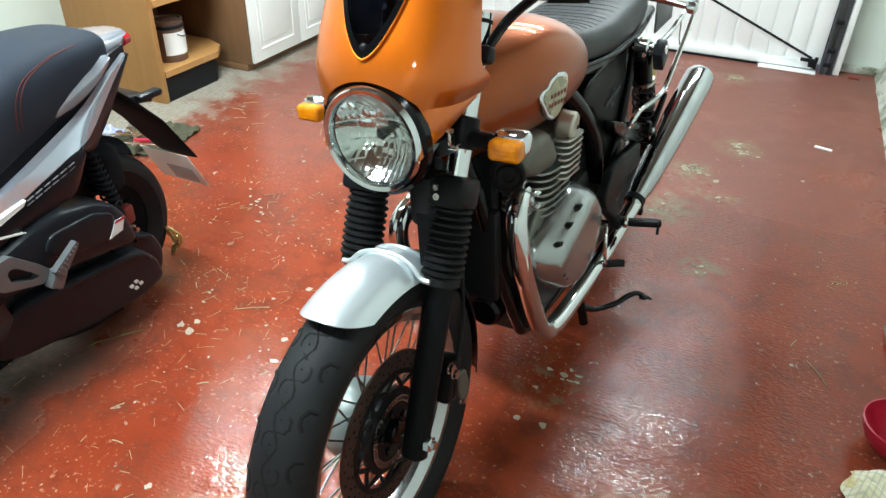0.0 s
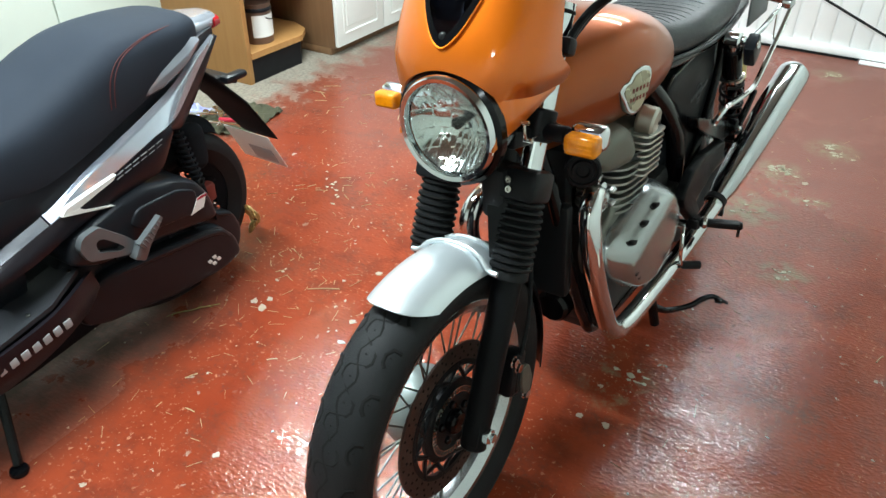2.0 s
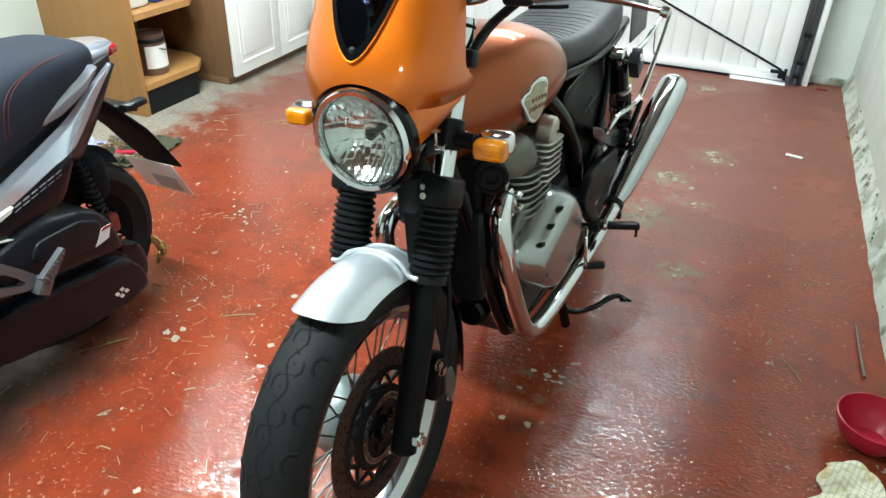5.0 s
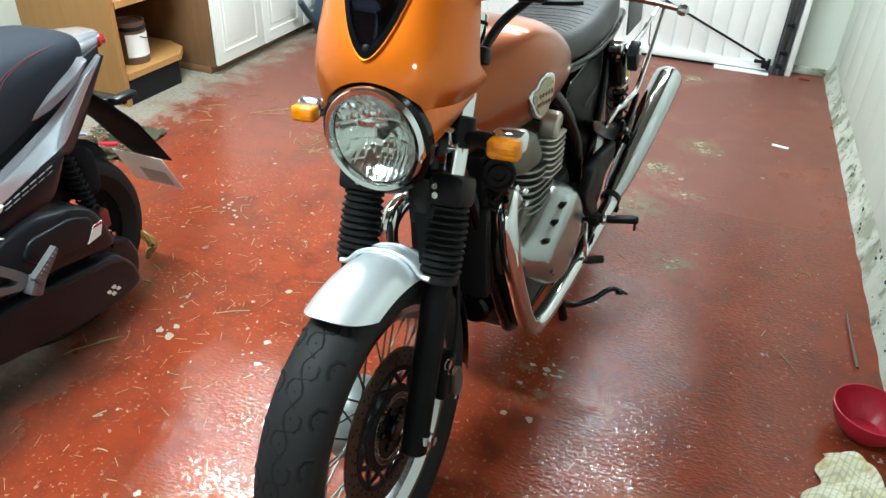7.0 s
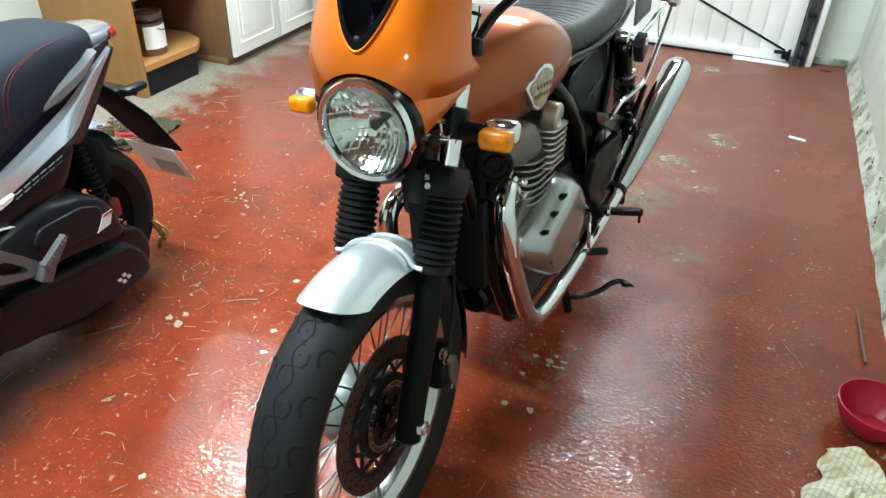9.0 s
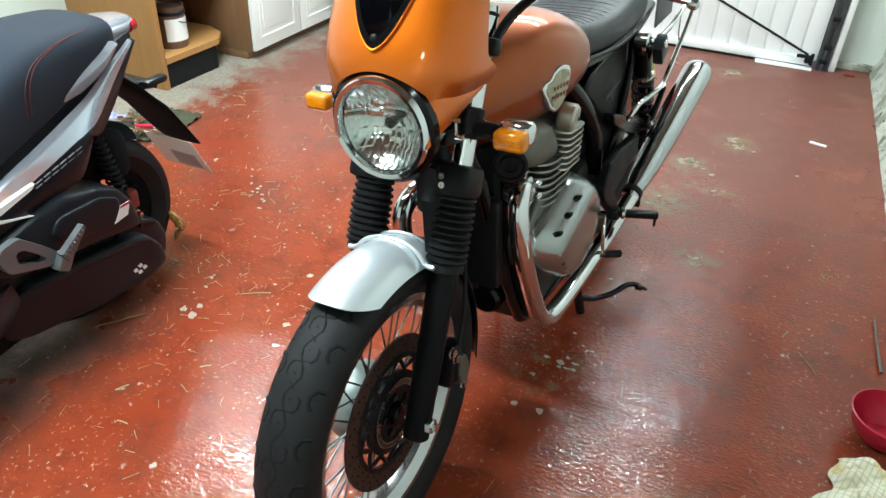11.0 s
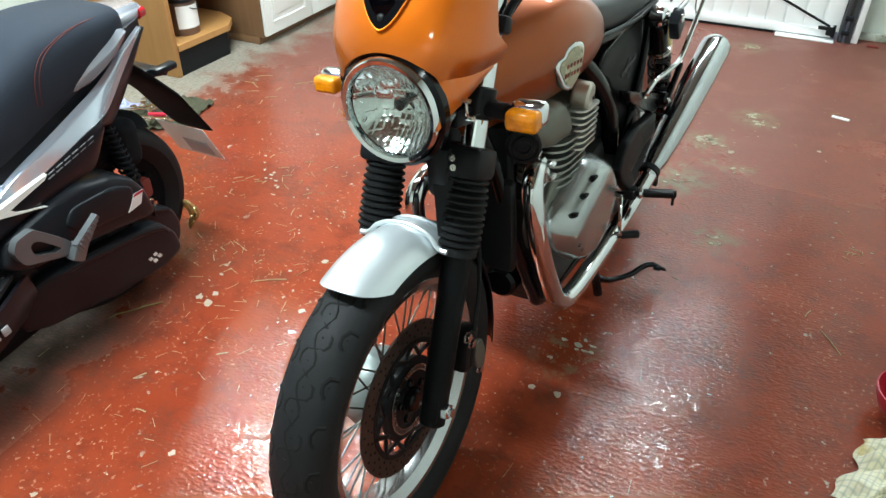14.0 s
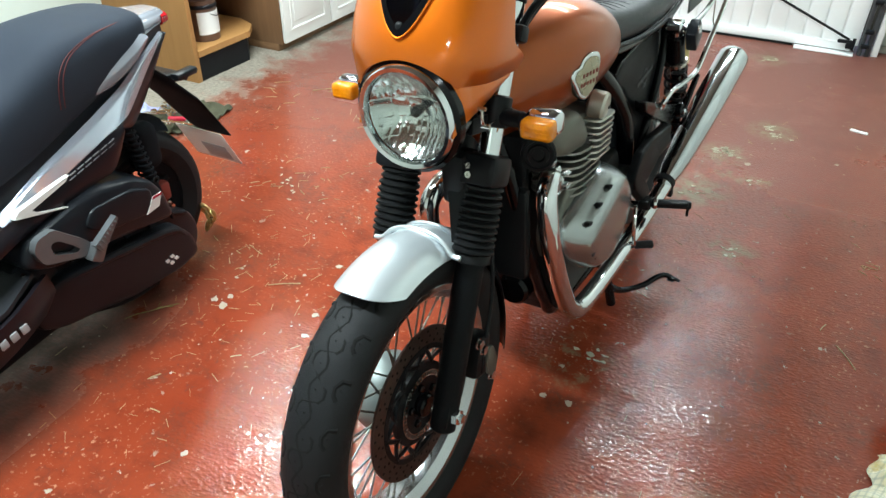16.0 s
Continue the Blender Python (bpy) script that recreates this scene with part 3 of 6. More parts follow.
# holes are thin dark discs; their inner shade is in the colour
geos = []
for k in range(60):
    a = 2 * math.pi * k / 60
    for q, off in ((0.130, 0), (0.141, 0.035), (0.152, 0.0)):
        if (k + int(q * 1000)) % 2:
            p = AX + V((math.sin(a + off) * q, DISC_Y + 0.0023, math.cos(a + off) * q))
            geos.append(cyl(p, p + V((0, 0.0009, 0)), 0.0028, n=8))
part("disc_hole", joined(*geos), NEAR_BLACK, front, "small drilled holes")
ring = [(0.060, 0.008), (0.072, 0.008), (0.072, 0.010), (0.060, 0.010)]
tooth = mesh_of("ring_slot", box((0, 0, 0.066), (0.0030, 0.0012, 0.0085)), NEAR_BLACK)
toothed = part("sensor_ring", lathe(ring, AX + V((0, DISC_Y, 0)), (0, 1, 0), 60, True), STEEL, front, "bright slotted sensor ring")
for k in range(48):
    ob = new("ring_slot", tooth)
    ob.parent = toothed
    ob.matrix_basis = Matrix.Translation(AX + V((0, DISC_Y + 0.0103, 0))) @ Matrix.Rotation(k * math.pi / 24, 4, "Y")
part("hub_boss", joined(*[cyl(AX + V((math.sin(k * 1.2566) * 0.040, DISC_Y, math.cos(k * 1.2566) * 0.040)), AX + V((math.sin(k * 1.2566) * 0.040, DISC_Y + 0.013, math.cos(k * 1.2566) * 0.040)), 0.008, n=12, bevel=0.002) for k in range(5)], cyl(AX + V((0, DISC_Y, 0)), AX + V((0, DISC_Y + 0.022, 0)), 0.024, n=24, bevel=0.004)), BLACK_GLOSS, front)
part("axle_nut", joined(lathe([(0.016, 0.108), (0.016, 0.120), (0.012, 0.122)], AX, (0, 1, 0), 6), cyl(AX + V((0, 0.06, 0)), AX + V((0, 0.128, 0)), 0.009, n=14)), CHROME, front, "bright hexagonal axle nut")
part("hub_cover", lathe([(0.0, -0.096), (0.05, -0.094), (0.074, -0.084), (0.084, -0.050), (0.080, -0.020), (0.072, -0.008), (0.03, -0.004)], AX, (0, 1, 0), 40), HUB_GREY, front, "pale alloy hub drum")

for s in (1, -1):
    y = 0.088 * s
    leg = part("fork_leg", joined(cyl(fork_at(-0.035, y), fork_at(0.36, y), 0.0255, 0.0275, 28, 0.004),
                                  box(fork_at(0.0, y), (0.050, 0.042, 0.070), 0.014, Matrix.Rotation(radians(-24), 4, "Y")),
                                  lathe([(0.031, 0), (0.034, 0.004), (0.034, 0.02), (0.031, 0.024)], fork_at(0.30, y), FORK, 28)), PANEL_BLACK, bike, "black fork slider")
    prof = [(0.030, 0.0), (0.036, 0.002), (0.036, 0.014)]
    for k in range(10):
        h = 0.018 + k * 0.0128
        r = 0.040 if k < 8 else 0.038
        prof += [(r - 0.006, h), (r, h + 0.004), (r, h + 0.008), (r - 0.006, h + 0.0125)]
    prof += [(0.035, 0.150), (0.028, 0.153)]
    part("fork_gaiter", lathe(prof, fork_at(0.300, y), FORK, 32), GAITER, leg, "ribbed black rubber fork gaiter")
    part("stanchion", cyl(fork_at(0.46, y), fork_at(0.78, y), 0.0205, n=28), CHROME, leg, "chromed fork tube")
    # headlight ear with the indicator stem
    part("fork_bracket", joined(lathe([(0.022, 0), (0.027, 0.003), (0.027, 0.054), (0.022, 0.057)], fork_at(0.548, y), FORK, 24),
                                box(fork_at(0.564, y) + V((0.04, -0.006 * s, 0.004)), (0.08, 0.012, 0.030), 0.004, Matrix.Rotation(radians(-12), 4, "Y"))), BLACK_SATIN, leg)
yoke = part("lower_yoke", joined(*[box(fork_at(0.474, 0.088 * s) + V((0.006, 0, 0)), (0.078, 0.076, 0.058), 0.012, Matrix.Rotation(radians(-24), 4, "Y")) for s in (1, -1)],
                                 box(fork_at(0.462, 0.045) + V((0.02, 0, 0)), (0.05, 0.05, 0.10), 0.012), box(fork_at(0.474, 0) + V((-0.01, 0, 0)), (0.07, 0.16, 0.045), 0.01, Matrix.Rotation(radians(-24), 4, "Y"))), BLACK_SATIN, bike)
for s in (1, -1):
    for k in (0, 1):
        p = V((-0.147, 0.078 * s, 0.763 + 0.0185 * k))
        part("yoke_bolt", lathe([(0.0060, 0), (0.0060, 0.005), (0.0032, 0.005), (0.0032, 0.002)], p, (0.914, 0, 0.407), 16), STEEL, yoke)
inner = [[V((x, y, z)) for x, y in ((-0.165, y0), (-0.165, y1), (-0.225, y1), (-0.225, y0))] for z, y0, y1 in ((0.64, 0.058, 0.066), (0.70, 0.042, 0.072), (0.75, 0.028, 0.078), (0.775, 0.028, 0.078))]
part("hose_guide", loft([[p + V((-0.4 * (r[0].z - 0.78), 0, 0)) for p in r] for r in inner]), BLACK_SATIN, yoke)
part("upper_yoke", joined(box(fork_at(0.755, 0), (0.06, 0.19, 0.026), 0.01, Matrix.Rotation(radians(-24), 4, "Y")), *[cyl(fork_at(0.760, s * 0.088), fork_at(0.772, s * 0.088), 0.022, n=20, bevel=0.004) for s in (1, -1)]), BLACK_SATIN, bike)


def arc_sheet(a0, a1, r, halfw, drop, thick, taper=0.0):
    """A mudguard strip round the axle: angles in degrees ahead of upright."""
    def f(i, j):
        s = j * 2 - 1
        a = radians(a0 + (a1 - a0) * i - taper * 14 * i ** 3 * abs(s) ** 2.6)
        end = 1 - 0.04 * i * (taper > 0)
        th = s * 1.25
        rr = r - drop * (1 - math.cos(th)) / (1 - math.cos(1.25))
        return AX + V((math.sin(a) * rr, halfw * end * math.sin(th) / math.sin(1.25), math.cos(a) * rr))
    return shell(f, 28, 16, thick)


fender = part("front_mudguard", arc_sheet(-24, 20, 0.348, 0.068, 0.040, -0.003, 0.62), SILVER, bike, "short silver painted front mudguard")
part("mudguard_brace", joined(*[tube([AX + V((math.sin(radians(a)) * rr, y, math.cos(radians(a)) * rr)) for y, rr in ((-0.092, 0.317), (-0.080, 0.318), (-0.071, 0.323), (-0.056, 0.338), (-0.03, 0.349), (0, 0.352), (0.03, 0.349), (0.056, 0.338), (0.071, 0.323), (0.080, 0.318), (0.092, 0.317))], 0.0050, 10, 5, 1.0) for a in (-14.5, -23)]), SILVER, fender, "raised silver brace")
part("rear_mudguard_half", arc_sheet(-104, -24, 0.345, 0.064, 0.040, -0.003), BLACK_SATIN, fender, "black rear half of the mudguard")

caliper = part("brake_caliper", joined(box(AX + V((-0.148, 0.074, 0.03)), (0.05, 0.046, 0.10), 0.012, Matrix.Rotation(radians(-16), 4, "Y")),
                                       box(AX + V((-0.150, 0.094, 0.02)), (0.03, 0.012, 0.06), 0.005, Matrix.Rotation(radians(-16), 4, "Y"))), BLACK_SATIN, bike, "black brake caliper")
part("caliper_plate", slab(rounded([(-0.150, 0.375), (-0.172, 0.37), (-0.188, 0.325), (-0.176, 0.295), (-0.152, 0.30), (-0.142, 0.335)], 0.014), 0.098, 0.106, 0.002), ALU_DULL, caliper, "pear-shaped alloy plate")
for dx, dz in ((-0.12, 0.085), (-0.135, 0.06), (-0.165, -0.03)):
    part("caliper_bolt", joined(lathe([(0.010, 0), (0.010, 0.008), (0.006, 0.009)], AX + V((dx, 0.10, dz)), (0, 1, 0), 6), lathe([(0.012, 0), (0.012, 0.002)], AX + V((dx, 0.099, dz)), (0, 1, 0), 16)), CHROME, caliper)
part("brake_hose", tube([AX + V((-0.15, 0.10, 0.08)), AX + V((-0.19, 0.095, 0.16)), AX + V((-0.22, 0.08, 0.28)), AX + V((-0.24, 0.05, 0.42))], 0.0045, 8), BLACK_SATIN, caliper)

# headlight
HL = V((-0.098, 0.002, 0.882))
HS = 0.875


def hl(profile):
    return [(r * HS, d) for r, d in profile]


head = part("headlight", lathe(hl([(0.0, -0.16), (0.05, -0.155), (0.085, -0.11), (0.101, -0.04), (0.106, 0.0), (0.115, 0.006), (0.115, 0.022), (0.107, 0.027)]), HL + V((-0.01, 0, 0)), (1, 0, -0.03), 56, cap=False), BLACK_GLOSS, bike, "round headlight in a black shell")
part("headlight_rim", lathe(hl([(0.103, 0.0), (0.106, 0.006), (0.105, 0.016), (0.100, 0.022), (0.092, 0.020), (0.089, 0.012), (0.092, 0.0)]), HL + V((0.006, 0, 0)), (1, 0, -0.03), 64, True), CHROME, head, "chrome headlight rim")
R_HL = 0.0775


def reflector_at(y, z):
    """A bowl pressed with rows of broad facets, each leaning its own way."""
    q = min(1.0, math.hypot(y, z) / R_HL)
    fade = min(1.0, (1 - q) / 0.06)
    if z > 0.042:
        row, wide, tall, curve = 3, 0.0105, 0.030, 34.0
        dz = z - 0.057
    elif z > 0.016:
        row, wide, tall, curve = 2, 0.0085, 0.026, 42.0
        dz = z - 0.029
    elif z > -0.018:
        row, wide, tall, curve = 1, 0.026, 0.034, 2.0
        dz = z + 0.001
    else:
        tall, wide, curve = 0.015, 0.0125, 22.0
        row = -math.floor((-0.018 - z) / tall)
        dz = z + 0.018 + tall * (0.5 - row)
    col = math.floor(y / wide)
    dy = y - (col + 0.5) * wide
    tilt = 0.34 * noise.noise((col * 1.7 + 0.3, row * 2.3, 0.5))
    lean = 0.42 * noise.noise((col * 0.9, row * 1.9 + 0.4, 6.5))
    return -0.040 + 0.052 * q ** 2.2 + fade * (tilt * dy + lean * dz + curve * dy * dy + 5.0 * dz * dz)


def reflector_bowl(n):
    vs, fs = [], []
    for i in range(n + 1):
        for j in range(n + 1):
            a, b = 2 * i / n - 1, 2 * j / n - 1
            y, z = a * math.sqrt(1 - b * b / 2) * R_HL, b * math.sqrt(1 - a * a / 2) * R_HL
            vs.append(tuple(HL + V((reflector_at(y, z), y, z))))
    for i in range(n):
        for j in range(n):
            k = i * (n + 1) + j
            fs.append((k, k + 1, k + n + 2, k + n + 1))
    return vs, fs


part("reflector", reflector_bowl(150), REFLECTOR, head, "fluted mirror reflector", 80)
part("bulb", joined(cyl(HL + V((-0.045, 0, 0)), HL + V((-0.014, 0, 0)), 0.007, 0.007, 14, 0.002), lathe([(0.010, 0), (0.010, 0.010), (0.002, 0.014)], HL + V((-0.020, 0, 0)), (1, 0, 0), 18)), BLACK_SATIN, head)
part("headlight_lens", lathe(hl([(0.0, 0.030), (0.03, 0.028), (0.06, 0.022), (0.088, 0.012), (0.088, 0.008), (0.06, 0.018), (0.03, 0.024), (0.0, 0.026)]), HL + V((0.004, 0, 0)), (1, 0, -0.03), 56), GLASS, head, "clear convex glass").visible_shadow = False

# nose fairing
ZS = [0.85, 0.88, 0.905, 0.925, 0.945, 0.98, 1.03, 1.12, 1.20, 1.30]
WS = [0.118, 0.124, 0.131, 0.135, 0.139, 0.140, 0.140, 0.134, 0.123, 0.10]
NS = [-0.088, -0.078, -0.070, -0.067, -0.067, -0.074, -0.096, -0.146, -0.196, -0.272]
BS = [-0.19, -0.225, -0.268, -0.278, -0.262, -0.218, -0.220, -0.244, -0.27, -0.30]
NOSE_Y = -0.006


def softened(values, reach):
    """The profile on a fine grid of heights, smoothed."""
    tab = np.interp(np.linspace(0.80, 1.35, 111), ZS, values)
    pad = np.concatenate([[tab[0]] * reach, tab, [tab[-1]] * reach])
    w = np.hanning(2 * reach + 3)[1:-1]
    return np.convolve(pad, w / w.sum(), "valid")


GRID = np.linspace(0.80, 1.35, 111)
WS_T, NS_T, BS_T = softened(WS, 6), softened(NS, 10), softened(BS, 2)


def wing_line(u):
    """The lower edge of the fairing's swept-back flank."""
    return 0.938 - 0.022 * max(0.0, (abs(u) - 0.5) / 0.5)


def nose(u, z):
    """The fairing's skin: u from -1 at the right edge to 1 at the left edge."""
    w, xn, xb = (float(np.interp(z, GRID, t)) for t in (WS_T, NS_T, BS_T))
    a = abs(u) * math.pi / 2
    low = max(0.0, 1 - (z - wing_line(u)) / 0.032)
    cut = 0.017 * min(1, max(0, (abs(u) - 0.50) / 0.15)) * min(1.3, low)
    w -= cut
    return V((xn + (xb - xn) * (1 - math.cos(a) ** (0.55 + 0.40 * (lambda q: q * q * (3 - 2 * q))(min(1, max(0, (z - 0.93) / 0.23)))) if a < 1.57 else 1.0), math.copysign(w * math.sin(a) ** 0.9, u) + NOSE_Y, z))


def nose_bottom(u):
    y = abs(nose(u, 0.90).y - HL.y)
    if y < 0.1015 and abs(u) < 0.5:
        return HL.z + math.sqrt(0.1015 ** 2 - y ** 2) - 0.004
    return wing_line(u)


SCREEN_TIP = 1.010


def screen_edge(u):
    return SCREEN_TIP + 0.783 * abs(u) ** 1.6


def nose_top(u):
    return min(1.285, screen_edge(u))


def skin(f0, f1, u0, u1, nu, nv, thick, lift=0.0):
    def f(i, j):
        u = u0 + (u1 - u0) * i
        z = f0(u) + (f1(u) - f0(u)) * j
        p = nose(u, z)
        if lift:
            e = 1e-3
            nrm = (nose(u + e, z) - nose(u - e, z)).cross(nose(u, z + e) - nose(u, z - e)).normalized()
            p = p + nrm * lift
        return p
    return shell(f, nu, nv, thick)


fairing = part("nose_fairing", skin(nose_bottom, nose_top, -1, 1, 96, 40, 0.004), ORANGE, bike, "glossy orange nose fairing round the headlight")
FLANK_LOW = smooth_path([(-0.074, 0.096, 0.862), (-0.112, 0.103, 0.880), (-0.165, 0.107, 0.892), (-0.240, 0.110, 0.912)], 6)


def fairing_flank(side):
    """The inset cheek between the swept-back edge and the headlight's lower side."""
    def f(i, j):
        u = 0.44 + 0.54 * i
        top = nose(u, wing_line(u) + 0.006)
        top = V((top.x - 0.004, abs(top.y - NOSE_Y) - 0.010, top.z))
        k = i * (len(FLANK_LOW) - 1)
        n = min(int(k), len(FLANK_LOW) - 2)
        p = top.lerp(FLANK_LOW[n].lerp(FLANK_LOW[n + 1], k - n), j)
        return V((p.x, side * (p.y * (1 if side > 0 else 0.84) + 0.004 * math.sin(math.pi * j)) + NOSE_Y, p.z))
    return shell(f, 24, 10, 0.004 * side)


for s in (1, -1):
    part("fairing_flank", fairing_flank(s), ORANGE, fairing)
part("fly_screen", skin(lambda u: screen_edge(u) + 0.002, lambda u: 1.285, -0.42, 0.42, 40, 20, 0.004, 0.003), SMOKE, fairing, "dark smoked fly screen")
us = [-0.42 + 0.84 * k / 40 for k in range(41)]
part("screen_border", joined(*[skin(lambda u: screen_edge(u) + 0.003, lambda u: min(1.285, screen_edge(u) + 0.016 + 0.05 * abs(u)), u0, u0 + 0.42, 24, 4, 0.002, 0.0046) for u0 in (-0.42, 0.0)]), BLACK_GLOSS, fairing, "black margin of the screen")
part("screen_edge", tube([nose(u, screen_edge(u)) + V((0.002, 0, 0.001)) for u in us], 0.0020, 8, 1), ORANGE, fairing)
p = nose(0, SCREEN_TIP + 0.017)
part("screen_screw", lathe([(0.0065, 0), (0.0065, 0.004), (0.003, 0.006)], p, (1, 0, 0.6), 16), BLACK_SATIN, fairing)
for s in (1, -1):
    part("fairing_stay", joined(tube([fork_at(0.575, 0.088 * s) + V((0.035, 0.018 * s, 0.0)), V((-0.145, 0.112 * s, 0.862)), V((-0.135, 0.114 * s, 0.890))], 0.0028, 8, 5, 0.5),
                                cyl(V((-0.150, 0.105 * s, 0.858)), V((-0.150, 0.120 * s, 0.858)), 0.0045, n=12), cyl(V((-0.14, 0.105 * s, 0.892)), V((-0.14, 0.119 * s, 0.892)), 0.004, n=12)), STEEL, fairing, "small bright stay and screws")

# indicators
for s in (1, -1):
    c = V((-0.215, 0.186 * s if s > 0 else -0.218, 0.850 if s > 0 else 0.862))
    ind = part("indicator", joined(box(c + V((-0.012, 0, 0)), (0.036, 0.064, 0.044), 0.013, None, 3), cyl(c + V((-0.012, -0.042 * s, 0)), V((-0.235, 0.118 * s, 0.852)), 0.009, n=14)), CHROME, bike, "chromed indicator housing on a short stem")
    part("stem", joined(cyl(V((-0.226, 0.105 * s, 0.844)), V((-0.220, 0.150 * s, 0.848)), 0.0150, n=18, bevel=0.003)), BLACK_SATIN, ind)
    part("lens", joined(box(c + V((0.016, 0, -0.004)), (0.032, 0.060, 0.036), 0.009, None, 3), *[box(c + V((0.0318, 0, -0.013 + 0.0075 * k)), (0.0010, 0.046, 0.0024), 0.0004) for k in range(3)]), AMBER, ind, "amber ribbed lens")
    part("lens_back", box(c + V((-0.003, 0, -0.001)), (0.004, 0.054, 0.034), 0.001), REFLECTOR, ind)
    if s < 0:
        # the far one is seen end-on, a little smaller
        for ob in [ind] + list(ind.children):
            for v in ob.data.vertices:
                if v.co.y < -0.17:
                    v.co = c + (v.co - c) * 0.86

# tank
XS = [(-0.235, 0.045, 0.915, 0.800), (-0.255, 0.078, 0.945, 0.768), (-0.31, 0.100, 0.970, 0.745), (-0.39, 0.124, 0.987, 0.732), (-0.47, 0.146, 0.994, 0.722),
      (-0.55, 0.160, 0.991, 0.716), (-0.62, 0.164, 0.977, 0.716), (-0.670, 0.162, 0.960, 0.720), (-0.702, 0.157, 0.940, 0.732), (-0.720, 0.140, 0.914, 0.752), (-0.728, 0.100, 0.880, 0.785)]


def tank_ring(x, w, zt, zb, n=48):
    out = []
    for k in range(n):
        t = 2 * math.pi * k / n
        c, s = math.cos(t), math.sin(t)
        full = min(1.0, max(0.0, (-0.42 - x) / 0.2))
        y = w * math.copysign(abs(c) ** ((0.80 if s > 0 else 0.92) - 0.12 * full), c) * (1 - 0.12 * max(0, -s))
        mid = zb + (zt - zb) * 0.56
        z = mid + (zt - mid if s > 0 else mid - zb) * math.copysign(abs(s) ** (0.95 - 0.18 * full if s > 0 else 0.95), s)
        out.append(V((x, y, z)))
    return out


def between(rows, sub=4):
    p = [np.array(r) for r in rows]
    out = []
    for i in range(len(p) - 1):
        a, b, c, d = p[max(i - 1, 0)], p[i], p[i + 1], p[min(i + 2, len(p) - 1)]
        for s in range(sub):
            t = s / sub
            out.append(0.5 * (2 * b + (c - a) * t + (2 * a - 5 * b + 4 * c - d) * t * t + (3 * b - a - 3 * c + d) * t ** 3))
    return out + [p[-1]]


tank = part("fuel_tank", loft([tank_ring(r[0], r[1], r[2] - 0.010, r[3]) for r in between(XS)]), SHADED_ORANGE, bike, "glossy orange teardrop fuel tank", 60)
BX = V((-0.522, 0.153, 0.834))
shield = [(-0.055, 0.012), (-0.047, 0.030), (-0.030, 0.030), (-0.024, 0.046), (0.0, 0.054), (0.026, 0.046), (0.034, 0.026), (0.030, -0.012), (0.016, -0.042), (-0.004, -0.054), (-0.024, -0.040), (-0.040, -0.012)]
BM = Matrix.Translation(BX + V((0.004, -0.003, -0.003))) @ Matrix.Rotation(radians(-12), 4, "Z") @ Matrix.Rotation(radians(-4), 4, "X") @ Matrix.Diagonal((1.18, 1.0, 0.95, 1))
badge = part("tank_badge", moved(slab([(-x, z) for x, z in rounded(shield, 0.01)], -0.008, 0.006, 0.003), BM), CHROME, tank, "chromed shield badge")
part("badge_field", moved(slab([(-x * 0.82, z * 0.84) for x, z in rounded(shield, 0.01)], 0.005, 0.0078, 0.0008), BM), CREAM, badge, "cream enamel field")
part("badge_lettering", moved(joined(*[box((x, 0.0084, z), (0.0048, 0.0016, 0.009), 0.0005) for z, row in ((0.008, (-0.020, -0.010, 0.0, 0.010, 0.020)), (-0.012, (-0.022, -0.0125, -0.003, 0.006, 0.0155, 0.024))) for x in row]), BM), MAROON, badge, "illegible maroon lettering bars")

# seat
SEAT = [(-0.655, 0.085, 0.925, 0.825), (-0.69, 0.110, 0.930, 0.815), (-0.78, 0.122, 0.905, 0.80), (-0.90, 0.132, 0.885, 0.785), (-1.02, 0.138, 0.88, 0.775), (-1.15, 0.136, 0.885, 0.77), (-1.28, 0.128, 0.890, 0.772), (-1.38, 0.11, 0.885, 0.78), (-1.43, 0.075, 0.87, 0.80)]


def seat_ring(x, w, zt, zb, n=40):
    return [p for p in oval(((x), 0, (zt + zb) / 2), (0, 1, 0), (0, 0, 1), w, (zt - zb) / 2, n, 3.2)]


seat = part("seat", loft([seat_ring(*r) for r in between(SEAT)]), VINYL, bike, "black stitched vinyl dual seat", 60)


def seat_top(x, y):
    row = [float(np.interp(-x, [-r[0] for r in SEAT], [r[q] for r in SEAT])) for q in (1, 2, 3)]
    w, zt, zb = row
    return V((x, y, (zt + zb) / 2 + (zt - zb) / 2 * max(0, 1 - (abs(y) / w) ** 3.2) ** (1 / 3.2) - 0.0001))


for k in range(17):
    part("seat_pleat", tube([seat_top(-0.735 - 0.036 * k, -0.105 + 0.015 * j) for j in range(15)], 0.0007, 4, 1), VINYL, seat)
for y in (-0.06, -0.02, 0.02, 0.06):
    part("seat_pleat", tube([seat_top(-0.72 - 0.02 * j, y) for j in range(31)], 0.0006, 4, 1), VINYL, seat)
part("seat_trim", joined(*[tube([V((r[0], s * (r[1] * 0.985), r[3] + 0.012)) for r in SEAT], 0.006, 8, 4) for s in (1, -1)]), BLACK_PLASTIC, seat)

# engine
ENG = part("engine", joined(box((-0.66, 0, 0.40), (0.40, 0.27, 0.27), 0.03), box((-0.62, 0, 0.30), (0.28, 0.24, 0.14), 0.03), box((-0.82, 0, 0.48), (0.20, 0.22, 0.14), 0.03)), ENGINE_BLACK, bike, "air-cooled parallel twin engine, dark casings and alloy fins")
tilt = Matrix.Rotation(radians(-6), 4, "Y")


